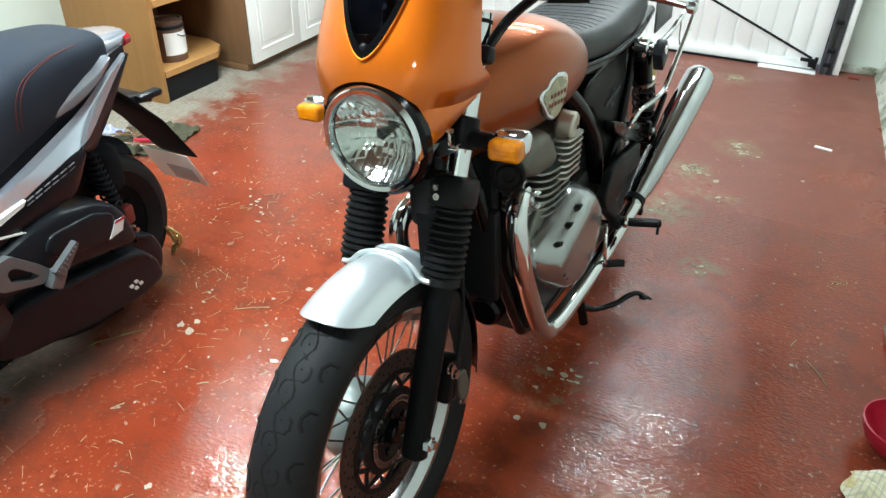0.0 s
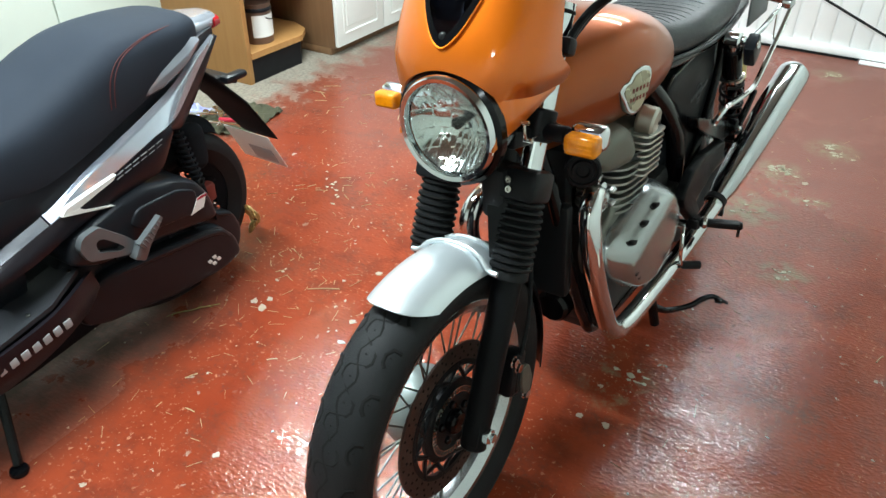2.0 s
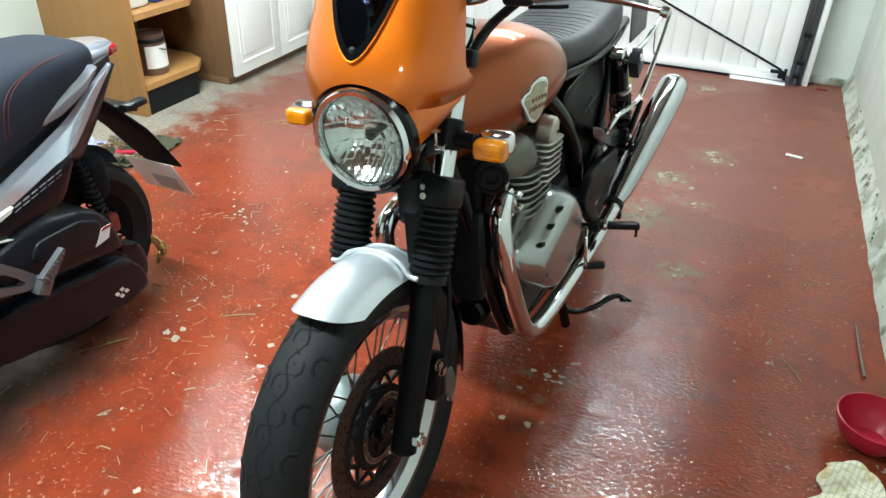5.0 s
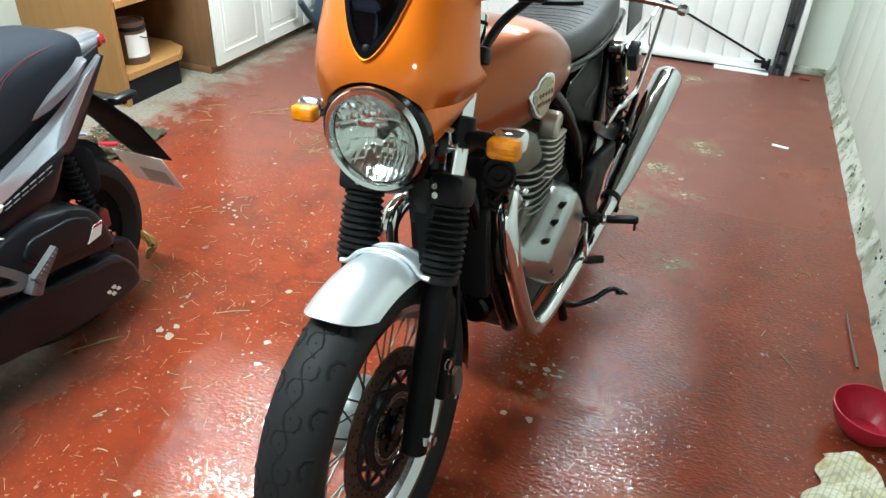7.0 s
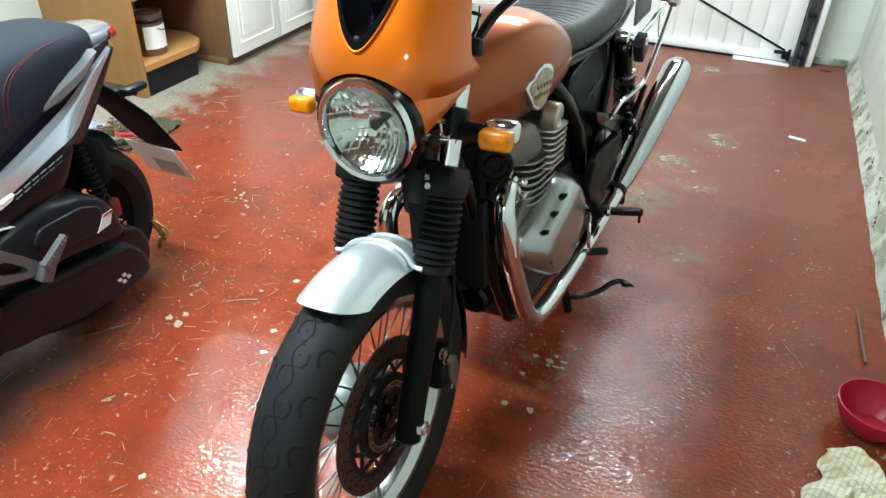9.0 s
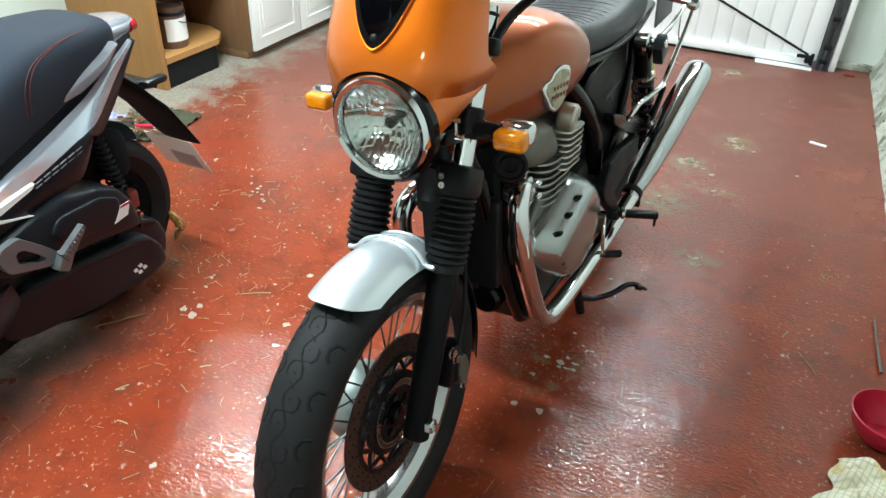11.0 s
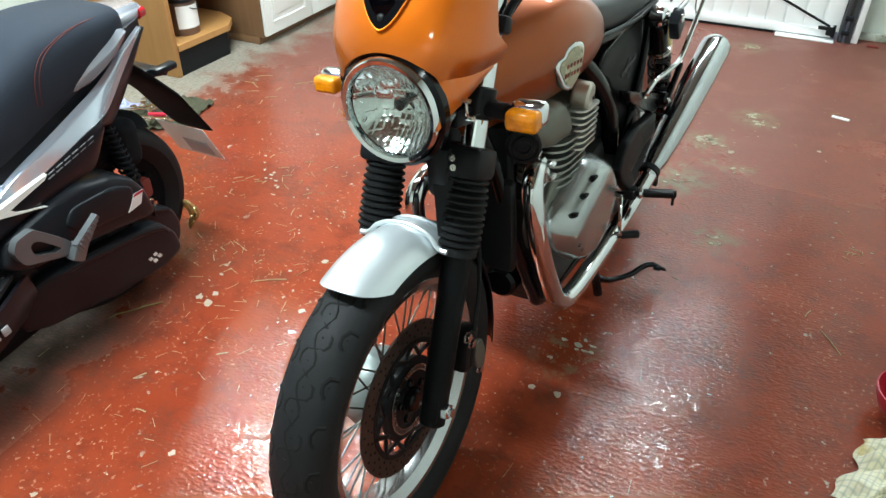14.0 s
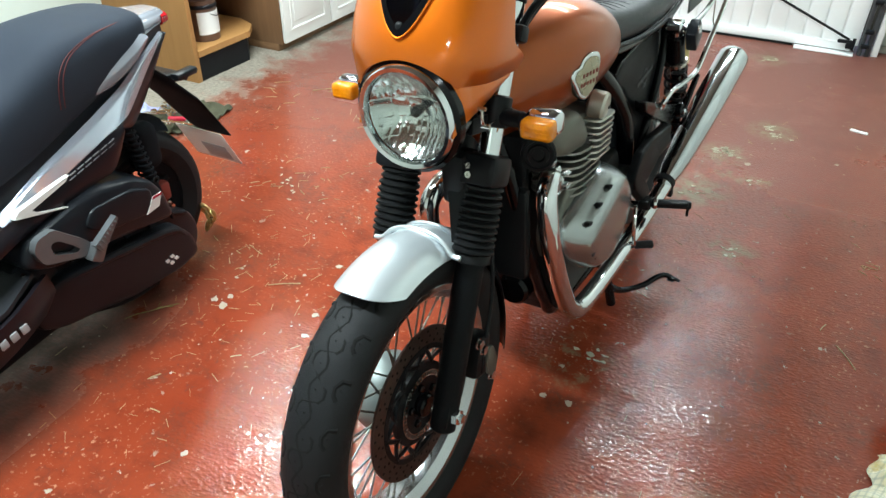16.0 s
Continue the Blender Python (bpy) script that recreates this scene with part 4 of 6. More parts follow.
def rounded_plate(cx, z, hx, hy, t, r=0.03, notch=0.0):
    o = rounded([(-hx, -hy), (hx, -hy), (hx, hy), (-hx, hy)], r, 4)
    return loft([[V((cx + x, y, z + d)) for x, y in o] for d in (0, t)])


ORG = Matrix.Translation((-0.60, 0, 0.50)) @ tilt
for k in range(2, 9):
    for y in (0.079, -0.079):
        part("cylinder_fin", moved(rounded_plate(0, 0.005 + 0.0165 * k, 0.102, 0.061, 0.005, 0.055), ORG @ Matrix.Translation((0, y, 0))), FIN, ENG)
part("cylinder_barrel", joined(*[moved(cyl((0, s * 0.079, -0.01), (0, s * 0.079, 0.16), 0.055, n=28), ORG) for s in (1, -1)]), ENGINE_BLACK, ENG)
part("cylinder_head", moved(box((-0.02, 0, 0.170), (0.15, 0.23, 0.09), 0.028), ORG), ALU_DULL, ENG)
pear = rounded([(-0.428, 0.695), (-0.432, 0.738), (-0.470, 0.757), (-0.555, 0.746), (-0.602, 0.700), (-0.632, 0.648), (-0.605, 0.634), (-0.490, 0.652), (-0.440, 0.672)], 0.028, 5)
for s in (1, -1):
    for k in range(7):
        part("head_fin", moved(rounded_plate(-0.036 - 0.002 * k, 0.108 + 0.0140 * k, 0.056, 0.030, 0.0045, 0.022), ORG @ Matrix.Translation((0, s * 0.124, 0))), BRIGHT_FIN, ENG)
    rings = [[V((-0.525 + (x + 0.525) * q, s * y, 0.700 + (z - 0.700) * q)) for x, z in pear] for y, q in ((0.03, 1.0), (0.088, 1.0), (0.103, 0.975), (0.116, 0.91), (0.126, 0.80), (0.131, 0.66), (0.133, 0.40))]
    part("rocker_cover", loft(rings), ALU_DULL, ENG, "rounded dull alloy rocker cover", 60)
    cap = part("rocker_cap", cyl((-0.657, s * 0.108, 0.718), (-0.660, s * 0.150, 0.713), 0.033, 0.033, 32, 0.006), CAP_ALU, ENG, "round alloy cap")
    for dx, dz in ((0.014, 0.008), (-0.014, -0.008)):
        part("cap_screw", cyl((-0.660 + dx, s * 0.149, 0.715 + dz), (-0.660 + dx, s * 0.1515, 0.715 + dz), 0.0045, n=8), ENGINE_BLACK, cap)
# left cover: a long rounded alloy casing with three vents
cover = [(-0.637, 0.593), (-0.723, 0.522), (-0.782, 0.449), (-0.751, 0.406), (-0.685, 0.358), (-0.612, 0.340), (-0.524, 0.372), (-0.457, 0.432), (-0.438, 0.495), (-0.461, 0.534), (-0.519, 0.575), (-0.580, 0.608)]
grown = [(-0.61 + (x + 0.61) * 1.10 - 0.010, 0.475 + (z - 0.475) * 1.10 - 0.012) for x, z in cover]
casing = part("engine_cover", slab(rounded(grown, 0.05, 6), 0.08, 0.125, 0.012), ALU_DULL, ENG, "dull alloy engine casing")
ridge = rounded([(-0.66, 0.540), (-0.57, 0.516), (-0.50, 0.498), (-0.476, 0.460), (-0.495, 0.405), (-0.55, 0.352), (-0.64, 0.322), (-0.73, 0.342), (-0.785, 0.395), (-0.79, 0.455), (-0.73, 0.525)], 0.03, 5)


def cover_ring(y, k, d):
    """The cover's ridge line grown or shrunk about its middle, pushed d ahead and up, out at y."""
    return [V((-0.63 + (x + 0.63) * k + 0.040 * d, y, 0.43 + (z - 0.43) * k + 0.035 * d)) for x, z in ridge]


face = part("cover_panel", loft([cover_ring(*r) for r in ((0.115, 1.13, 0.30), (0.136, 1.13, 0.28), (0.150, 1.105, 0.18), (0.163, 1.07, 0.06), (0.173, 1.035, 0.0), (0.182, 0.99, 0.0), (0.189, 0.935, 0.0), (0.1935, 0.86, 0.0), (0.197, 0.60, 0.0), (0.199, 0.20, 0.0))]), COVER_ALU, casing, "polished alloy cover with three vents", 50)
# each vent is a dark block, its inner shade put into the colour
for x, z in ((-0.632, 0.531), (-0.572, 0.514), (-0.508, 0.497)):
    part("cover_vent", box((x, 0.1770, z), (0.036, 0.013, 0.010), 0.002, Matrix.Rotation(radians(-20), 4, "Y")), NEAR_BLACK, face, "dark vent slot")
part("cover_badge", joined(box((-0.520, 0.188, 0.425), (0.040, 0.012, 0.008), 0.003, Matrix.Rotation(radians(25), 4, "Y")), box((-0.535, 0.188, 0.405), (0.034, 0.012, 0.006), 0.002, Matrix.Rotation(radians(25), 4, "Y"))), BLACK_SATIN, face)
part("sprocket_cover", joined(cyl((-0.86, 0.06, 0.42), (-0.86, 0.155, 0.42), 0.055, n=28, bevel=0.01), cyl((-0.80, 0.06, 0.33), (-0.80, 0.165, 0.33), 0.035, n=24, bevel=0.008)), ALU_DULL, ENG)
part("oil_filter", joined(cyl((-0.40, 0.035, 0.335), (-0.50, 0.035, 0.335), 0.040, n=28, bevel=0.008)), BLACK_GLOSS, ENG, "black oil filter canister")
# added block in place of the dark hoses and frame ahead of the cylinders
part("regulator", box((-0.405, -0.005, 0.665), (0.04, 0.15, 0.14), 0.01), BLACK_SATIN, ENG, "black block standing in for hoses and frame")
part("oil_cooler", box((-0.358, 0.005, 0.525), (0.034, 0.185, 0.22), 0.012), BLACK_SATIN, ENG)

# exhausts
for s in (1, -1):
    P = [(-0.475, 0.105, 0.612), (-0.428, 0.112, 0.630), (-0.392, 0.122, 0.606), (-0.386, 0.130, 0.55), (-0.402, 0.135, 0.465), (-0.450, 0.141, 0.338), (-0.490, 0.147, 0.262), (-0.550, 0.153, 0.232), (-0.70, 0.162, 0.236), (-0.90, 0.180, 0.275), (-1.08, 0.205, 0.345)]
    Q = [(-0.475, 0.105, 0.603), (-0.432, 0.118, 0.596), (-0.388, 0.132, 0.590), (-0.353, 0.142, 0.560), (-0.350, 0.146, 0.515), (-0.366, 0.148, 0.465), (-0.408, 0.150, 0.37), (-0.468, 0.152, 0.285), (-0.56, 0.156, 0.242), (-0.70, 0.162, 0.232), (-0.90, 0.180, 0.275), (-1.08, 0.205, 0.345)]
    pipe = part("exhaust_header", tube([(x, s * y, z) for x, y, z in (P if s > 0 else Q)], 0.0230, 20), CHROME, bike, "chromed exhaust header pipe")
    collar = part("header_collar", lathe([(0.024, 0), (0.029, 0.002), (0.029, 0.010), (0.024, 0.012)], (-0.455, s * 0.106, 0.615), (1, 0, 0), 24), ALU, pipe, "finned exhaust collar")
    for k in range(12):
        part("collar_fin", box((-0.452 - 0.02 * (k % 2), s * 0.105 + math.cos(k * math.pi / 6) * 0.034, 0.614 + math.sin(k * math.pi / 6) * 0.034), (0.022, 0.012, 0.004), 0.001, Matrix.Rotation(-k * math.pi / 6, 4, "X")), ALU, collar)
    a, b = V((-1.05, s * 0.198, 0.335)), V((-1.595, s * 0.250, 0.562))
    L = (b - a).length
    prof = [(0.0225, 0), (0.026, 0.012), (0.026, 0.03), (0.034, 0.07), (0.040, 0.15), (0.045, 0.26), (0.048, 0.42), (0.0485, L - 0.03), (0.047, L - 0.008), (0.042, L), (0.034, L - 0.004), (0.030, L - 0.02), (0.028, L - 0.06), (0.0, L - 0.06)]
    part("silencer", lathe(prof, a, b - a, 40), SILENCER, pipe, "tapered chrome silencer")
    u = (b - a).normalized()
    part("silencer_clamp", joined(lathe([(0.0275, 0), (0.030, 0.002), (0.030, 0.018), (0.0275, 0.02)], a + u * 0.012, u, 28), box(a + u * 0.022 + V((0, s * 0.02, -0.03)), (0.018, 0.014, 0.022), 0.003)), BLACK_SATIN, pipe)

# frame
def frame_tube(pts, r=0.0155, label=""):
    return part("frame_tube", tube(pts, r, 12), BLACK_GLOSS, bike, label)


for s in (1, -1):
    frame_tube([(-0.30, s * 0.03, 0.80), (-0.335, s * 0.06, 0.68), (-0.392, s * 0.085, 0.45), (-0.455, s * 0.095, 0.30), (-0.53, s * 0.095, 0.232), (-0.85, s * 0.10, 0.215), (-0.96, s * 0.10, 0.28)])
    frame_tube([(-0.70, s * 0.10, 0.785), (-0.790, s * 0.118, 0.70), (-0.865, s * 0.128, 0.60), (-0.895, s * 0.128, 0.50), (-0.92, s * 0.118, 0.38), (-0.95, s * 0.10, 0.28)], 0.023)
    frame_tube([(-0.66, s * 0.08, 0.80), (-0.90, s * 0.115, 0.785), (-1.20, s * 0.12, 0.775), (-1.46, s * 0.10, 0.79)])
    frame_tube([(-0.95, s * 0.13, 0.42), (-1.05, s * 0.14, 0.55), (-1.15, s * 0.135, 0.70), (-1.20, s * 0.12, 0.77)], 0.012)
part("swingarm", joined(*[tube([(-0.93, s * 0.09, 0.36), (-1.10, s * 0.105, 0.345), (-1.42, s * 0.11, 0.325)], 0.022, 12) for s in (1, -1)], cyl((-0.96, -0.1, 0.36), (-0.96, 0.1, 0.36), 0.024)), BLACK_SATIN, bike)
part("head_tube", cyl((-0.245, 0, 0.76), (-0.345, 0, 0.985), 0.034, n=24), BLACK_SATIN, bike)

part("horn", joined(lathe([(0.0, -0.03), (0.022, -0.03), (0.026, -0.012), (0.036, -0.008), (0.036, 0.004), (0.030, 0.006), (0.028, 0.002), (0.023, 0.002), (0.021, 0.008), (0.014, 0.008), (0.012, 0.003), (0.0, 0.004)], (-0.385, 0.105, 0.705), (0.9, 0.42, 0.05), 36)), BLACK_SATIN, bike, "black disc horn")

# side panel
panel = [(-0.765, 0.735), (-0.82, 0.768), (-1.08, 0.785), (-1.125, 0.77), (-1.150, 0.56), (-1.11, 0.475), (-1.02, 0.445), (-0.965, 0.47), (-0.925, 0.59), (-0.835, 0.695)]
for s in (1, -1):
    sp = part("side_panel", slab(rounded(panel, 0.025), 0.10 * s, 0.130 * s, 0.012), PANEL_BLACK, bike, "black side panel with pale emblem")
    if s > 0:
        part("panel_emblem", joined(*[box((-1.005 - 0.0115 * (k - 5), 0.1335, 0.665 + 0.0012 * k), (0.008, 0.002, 0.012), 0.0004) for k in range(11)],
                                    lathe([(0.018, 0.0), (0.021, 0.0), (0.021, 0.002), (0.018, 0.002)], (-1.005, 0.1322, 0.672), (0, 1, 0), 28, True),
                                    *[box((-1.005 - 0.009 * (k - 1), 0.1335, 0.645), (0.006, 0.002, 0.008), 0.0004) for k in range(3)]), FAINT_GREY, sp, "faint illegible emblem lettering")
        part("panel_edge", tube([(x, 0.127, z) for x, z in [(-0.775, 0.741), (-0.82, 0.766), (-1.08, 0.783)]], 0.004, 8), BLACK_GLOSS, sp)

# added to fill the black gap between engine and side panels
part("battery_box", box((-0.90, 0, 0.60), (0.16, 0.22, 0.32), 0.02), MATT_BLACK, bike, "black box filling the gap behind the engine")
# rear suspension
for s in (1, -1):
    a, b = V((-1.165, 0.158 * s, 0.765)), V((-1.335, 0.158 * s, 0.365))
    u = (b - a).normalized()
    shock = part("shock_absorber", joined(cyl(a + u * 0.03, a + u * 0.13, 0.026, n=24, bevel=0.004), cyl(a + u * 0.12, b, 0.015, n=18)), BLACK_GLOSS, bike, "gas shock absorber")
    part("shock_spring", tube([a + u * (0.14 + 0.24 * k / 84) + V((math.cos(k * 2 * math.pi / 12) * 0.030 * 0.92, math.sin(k * 2 * math.pi / 12) * 0.030, math.cos(k * 2 * math.pi / 12) * 0.030 * -0.39)) for k in range(85)], 0.0048, 6, 1), BLACK_SATIN, shock, "black coil spring")
    part("shock_collar", lathe([(0.027, 0), (0.033, 0.003), (0.033, 0.012), (0.027, 0.015)], a + u * 0.115, u, 24), STEEL, shock)
    part("shock_eye", joined(cyl(a + V((0, -0.022 * s, 0)), a + V((0, 0.022 * s, 0)), 0.022, n=22, bevel=0.005), cyl(a + V((0, 0.02 * s, 0)), a + V((0, 0.034 * s, 0)), 0.012, n=14, bevel=0.004), cyl(a, a + u * 0.05, 0.018, n=16)), CHROME, shock)
    part("reservoir", cyl(a + V((-0.055, 0.01 * s, -0.02)), a + V((-0.085, 0.01 * s, -0.13)), 0.019, n=20, bevel=0.005), GOLD, shock, "gold gas reservoir")

# rear wheel
RA = V((-1.40, 0, 0.34))
spoked_wheel("rear_wheel", bike, RA, 0.322, 0.13, 0.236, 24, "spoked rear wheel with black tyre")
def rear_guard(i, j):
    a, th = radians(-100 + 150 * i), (j * 2 - 1) * 1.3
    r = 0.375 - 0.06 * (1 - math.cos(th))
    return RA + V((math.sin(a) * r, 0.085 * math.sin(th), math.cos(a) * r))


part("rear_mudguard", shell(rear_guard, 26, 12, -0.004), BLACK_GLOSS, bike, "black rear mudguard")
part("tail_lamp", joined(box((-1.60, 0, 0.79), (0.10, 0.09, 0.07), 0.02), ), RED_LENS, bike)

# luggage rail, its clamp and plate
for s in (1, -1):
    rail = part("luggage_rail", joined(tube([(-1.005, 0.182 * s, 0.590), (-1.025, 0.198 * s, 0.628), (-1.14, 0.20 * s, 0.615), (-1.295, 0.20 * s, 0.600), (-1.40, 0.20 * s, 0.638), (-1.54, 0.20 * s, 0.705), (-1.66, 0.20 * s, 0.775)], 0.0075, 10),
                                       tube([(-1.66, 0.20 * s, 0.775), (-1.62, 0.195 * s, 0.795), (-1.50, 0.185 * s, 0.765), (-1.38, 0.182 * s, 0.745), (-1.18, 0.185 * s, 0.75)], 0.0075, 10)), CHROME, bike, "chromed luggage rail")
    part("rail_clamp", box((-1.185, 0.205 * s, 0.738), (0.060, 0.030, 0.064), 0.006, Matrix.Rotation(radians(32), 4, "Y")), BLACK_PLASTIC, rail, "square black plastic rail clamp")
    part("clamp_bolt", lathe([(0.012, 0), (0.012, 0.004), (0.007, 0.006), (0.004, 0.004)], (-1.172, 0.219 * s, 0.756), (0, s, 0), 18), CHROME, rail)
    part("rail_hook", tube([(-1.49, 0.19 * s, 0.765), (-1.495, 0.19 * s, 0.70), (-1.50, 0.195 * s, 0.67)], 0.002, 6), STEEL, rail)
    part("pannier_plate", box((-1.43, 0.150 * s, 0.835), (0.20, 0.006, 0.16), 0.002), MID_GREY, rail, "grey side plate behind the seat")

# foot controls and stands
peg = part("foot_peg", joined(cyl((-0.915, 0.205, 0.352), (-0.955, 0.305, 0.348), 0.0115, n=16, bevel=0.003), box((-0.937, 0.26, 0.353), (0.027, 0.082, 0.014), 0.005, Matrix.Rotation(radians(20), 4, "Z"))), BLACK_SATIN, bike, "rubber covered rider foot peg")
part("peg_feeler", cyl((-0.953, 0.298, 0.345), (-0.953, 0.298, 0.315), 0.004, n=8), BLACK_SATIN, peg)
part("peg_joint", joined(cyl((-0.912, 0.195, 0.334), (-0.912, 0.195, 0.368), 0.014, n=16, bevel=0.003), box((-0.913, 0.192, 0.351), (0.040, 0.030, 0.028), 0.006)), BLACK_SATIN, peg)
part("peg_collar", cyl((-0.917, 0.210, 0.352), (-0.922, 0.222, 0.3515), 0.0155, n=18, bevel=0.003), CHROME, peg)
arm = rounded([(-1.12, 0.455), (-1.13, 0.500), (-0.95, 0.530), (-0.86, 0.522), (-0.815, 0.495), (-0.797, 0.470), (-0.814, 0.438), (-0.890, 0.372), (-0.935, 0.335), (-0.955, 0.352), (-0.905, 0.395), (-0.882, 0.414), (-0.98, 0.428), (-1.04, 0.450)], 0.010)
plate = part("foot_peg_bracket", slab(arm, 0.166, 0.190, 0.007), PANEL_BLACK, bike, "black cast foot peg bracket")
upper = rounded([(-0.870, 0.655), (-1.195, 0.532), (-1.245, 0.520), (-1.250, 0.488), (-1.20, 0.482), (-1.12, 0.500), (-0.98, 0.570), (-0.885, 0.622)], 0.010)
part("hanger", joined(slab(upper, 0.150, 0.178, 0.006), tube([(-1.20, 0.165, 0.490), (-1.08, 0.165, 0.495), (-0.96, 0.168, 0.515)], 0.010, 10), tube([(-1.222, 0.192, 0.508), (-1.262, 0.197, 0.540), (-1.322, 0.200, 0.580)], [0.016, 0.013, 0.011], 10, 4, 0.7), cyl((-1.222, 0.165, 0.508), (-1.222, 0.196, 0.508), 0.021, n=20, bevel=0.005)), BLACK_GLOSS, plate, "black silencer hanger")
for x, z, y in ((-1.222, 0.508, 0.196), (-0.925, 0.352, 0.203)):
    part("bracket_bolt", lathe([(0.0125, 0), (0.0125, 0.005), (0.007, 0.007), (0.005, 0.004)], (x, y, z), (0, 1, 0), 18), CHROME, plate)
lever = part("gear_lever", joined(tube([(-0.845, 0.185, 0.372), (-0.825, 0.192, 0.34), (-0.822, 0.195, 0.285), (-0.832, 0.198, 0.262)], 0.0065, 10, 5, 0.7), cyl((-0.85, 0.16, 0.372), (-0.85, 0.19, 0.372), 0.012, n=14)), CHROME, bike, "bright bent gear lever")
part("lever_rubber", cyl((-0.832, 0.195, 0.262), (-0.86, 0.238, 0.260), 0.011, n=14, bevel=0.003), RUBBER, lever)
part("centre_stand", joined(*[tube([(-0.84, s * 0.10, 0.20), (-0.86, s * 0.12, 0.10), (-0.88, s * 0.13, 0.012)], 0.014, 12) for s in (1, -1)], cyl((-0.85, -0.11, 0.16), (-0.85, 0.11, 0.16), 0.012),
                            tube([(-0.87, 0.125, 0.075), (-0.91, 0.145, 0.045), (-0.955, 0.165, 0.028), (-0.99, 0.198, 0.032), (-1.02, 0.222, 0.045), (-1.045, 0.245, 0.045), (-1.052, 0.285, 0.030)], [0.012, 0.010, 0.0085, 0.0085, 0.0085, 0.008, 0.004], 10), box((-1.040, 0.262, 0.04), (0.018, 0.022, 0.012), 0.003)), BLACK_GLOSS, bike, "black tubular centre stand with foot lever")

# bars, lever and cables
part("handlebar", joined(tube([(-0.36, 0, 1.06), (-0.36, 0.10, 1.065), (-0.37, 0.18, 1.12), (-0.42, 0.30, 1.145), (-0.50, 0.40, 1.14)], 0.011, 12), tube([(-0.36, 0, 1.06), (-0.36, -0.10, 1.065), (-0.37, -0.18, 1.12), (-0.42, -0.30, 1.145), (-0.50, -0.40, 1.14)], 0.011, 12)), CHROME, bike, "chromed handlebar")
for s in (1, -1):
    part("grip", cyl((-0.435, 0.32 * s, 1.145), (-0.53, 0.44 * s, 1.138), 0.017, n=18, bevel=0.004), RUBBER, bike)
    lev = part("hand_lever", joined(tube([(-0.325, 0.195 * s, 1.070), (-0.328, 0.284 * s, 1.081), (-0.332, 0.354 * s, 1.076), (-0.338, 0.420 * s, 1.063)], [0.008, 0.0085, 0.0075, 0.006], 10, 6, 0.7), lathe([(0.002, -0.010), (0.008, -0.006), (0.0095, 0), (0.008, 0.006), (0.002, 0.010)], (-0.339, 0.428 * s, 1.061), (0, 1, -0.2), 14)), ALU, bike, "polished alloy hand lever")
    part("lever_perch", joined(box((-0.335, 0.185 * s, 1.076), (0.045, 0.055, 0.030), 0.009), cyl((-0.335, 0.18 * s, 1.076), (-0.372, 0.185 * s, 1.122), 0.012, n=14)), BLACK_SATIN, lev)
    part("adjuster", tube([(-0.335, 0.20 * s, 1.058), (-0.337, 0.25 * s, 1.060), (-0.338, 0.27 * s, 1.062)], 0.0035, 8), BLACK_SATIN, lev)
part("cable", tube([(-0.330, 0.185, 1.070), (-0.332, 0.153, 1.045), (-0.328, 0.130, 1.024), (-0.305, 0.120, 1.005), (-0.272, 0.118, 0.985), (-0.27, 0.108, 0.965), (-0.31, 0.07, 0.93)], 0.0075, 10), BLACK_SATIN, bike)
part("cable", tube([(-0.345, 0.18, 1.062), (-0.342, 0.145, 1.034), (-0.335, 0.125, 1.012), (-0.310, 0.116, 0.992), (-0.285, 0.110, 0.975), (-0.31, 0.06, 0.93)], 0.0050, 8), BLACK_SATIN, bike)
part("cable_clip", box((-0.265, 0.118, 0.981), (0.032, 0.030, 0.030), 0.008, Matrix.Rotation(radians(-24), 4, "Y")), BLACK_SATIN, bike)
part("instrument", joined(*[cyl((-0.27, s * 0.055, 1.07), (-0.32, s * 0.055, 1.10), 0.045, n=28, bevel=0.006) for s in (1, -1)]), CHROME, bike, "two chromed instrument pods")

# ---- scooter: x ahead, y to the rider's left, z up, from the rear tyre's contact ----
SCOOTER = pose(-1.45, 1.43, 0, 0, 0, -90)
sco = thing("scooter", "black and gunmetal scooter on its side stand, seen from behind", "scooter", SCOOTER)


def side_skin(upper, lower, n=24, inset=0.0, thick=0.02, crease=False):
    """A moulded panel between two edge lines of (x, y, z), bulging a little outwards."""
    up, lo = smooth_path(upper, 6), smooth_path(lower, 6)

    def on(path, t):
        k = t * (len(path) - 1)
        i = min(int(k), len(path) - 2)
        return path[i].lerp(path[i + 1], k - i)

    def f(i, j):
        p = on(up, i).lerp(on(lo, i), j)
        return p + V((0, inset * (min(j / 0.5, (1 - j) / 0.5) if crease else math.sin(math.pi * j)), 0))
    return shell(f, n, 8, -thick)


def banded_skin(lines, stops, n=40, m=12, thick=0.012):
    """A sheet through several edge lines, one after another across its width."""
    paths = [smooth_path(line, 6) for line in lines]

    def on(path, t):
        k = t * (len(path) - 1)
        i = min(int(k), len(path) - 2)
        return path[i].lerp(path[i + 1], k - i)

    def f(i, j):
        k = max(q for q in range(len(stops) - 1) if j >= stops[q] - 1e-9)
        return on(paths[k], i).lerp(on(paths[k + 1], i), min(1.0, (j - stops[k]) / (stops[k + 1] - stops[k])))
    return shell(f, n, m, thick)


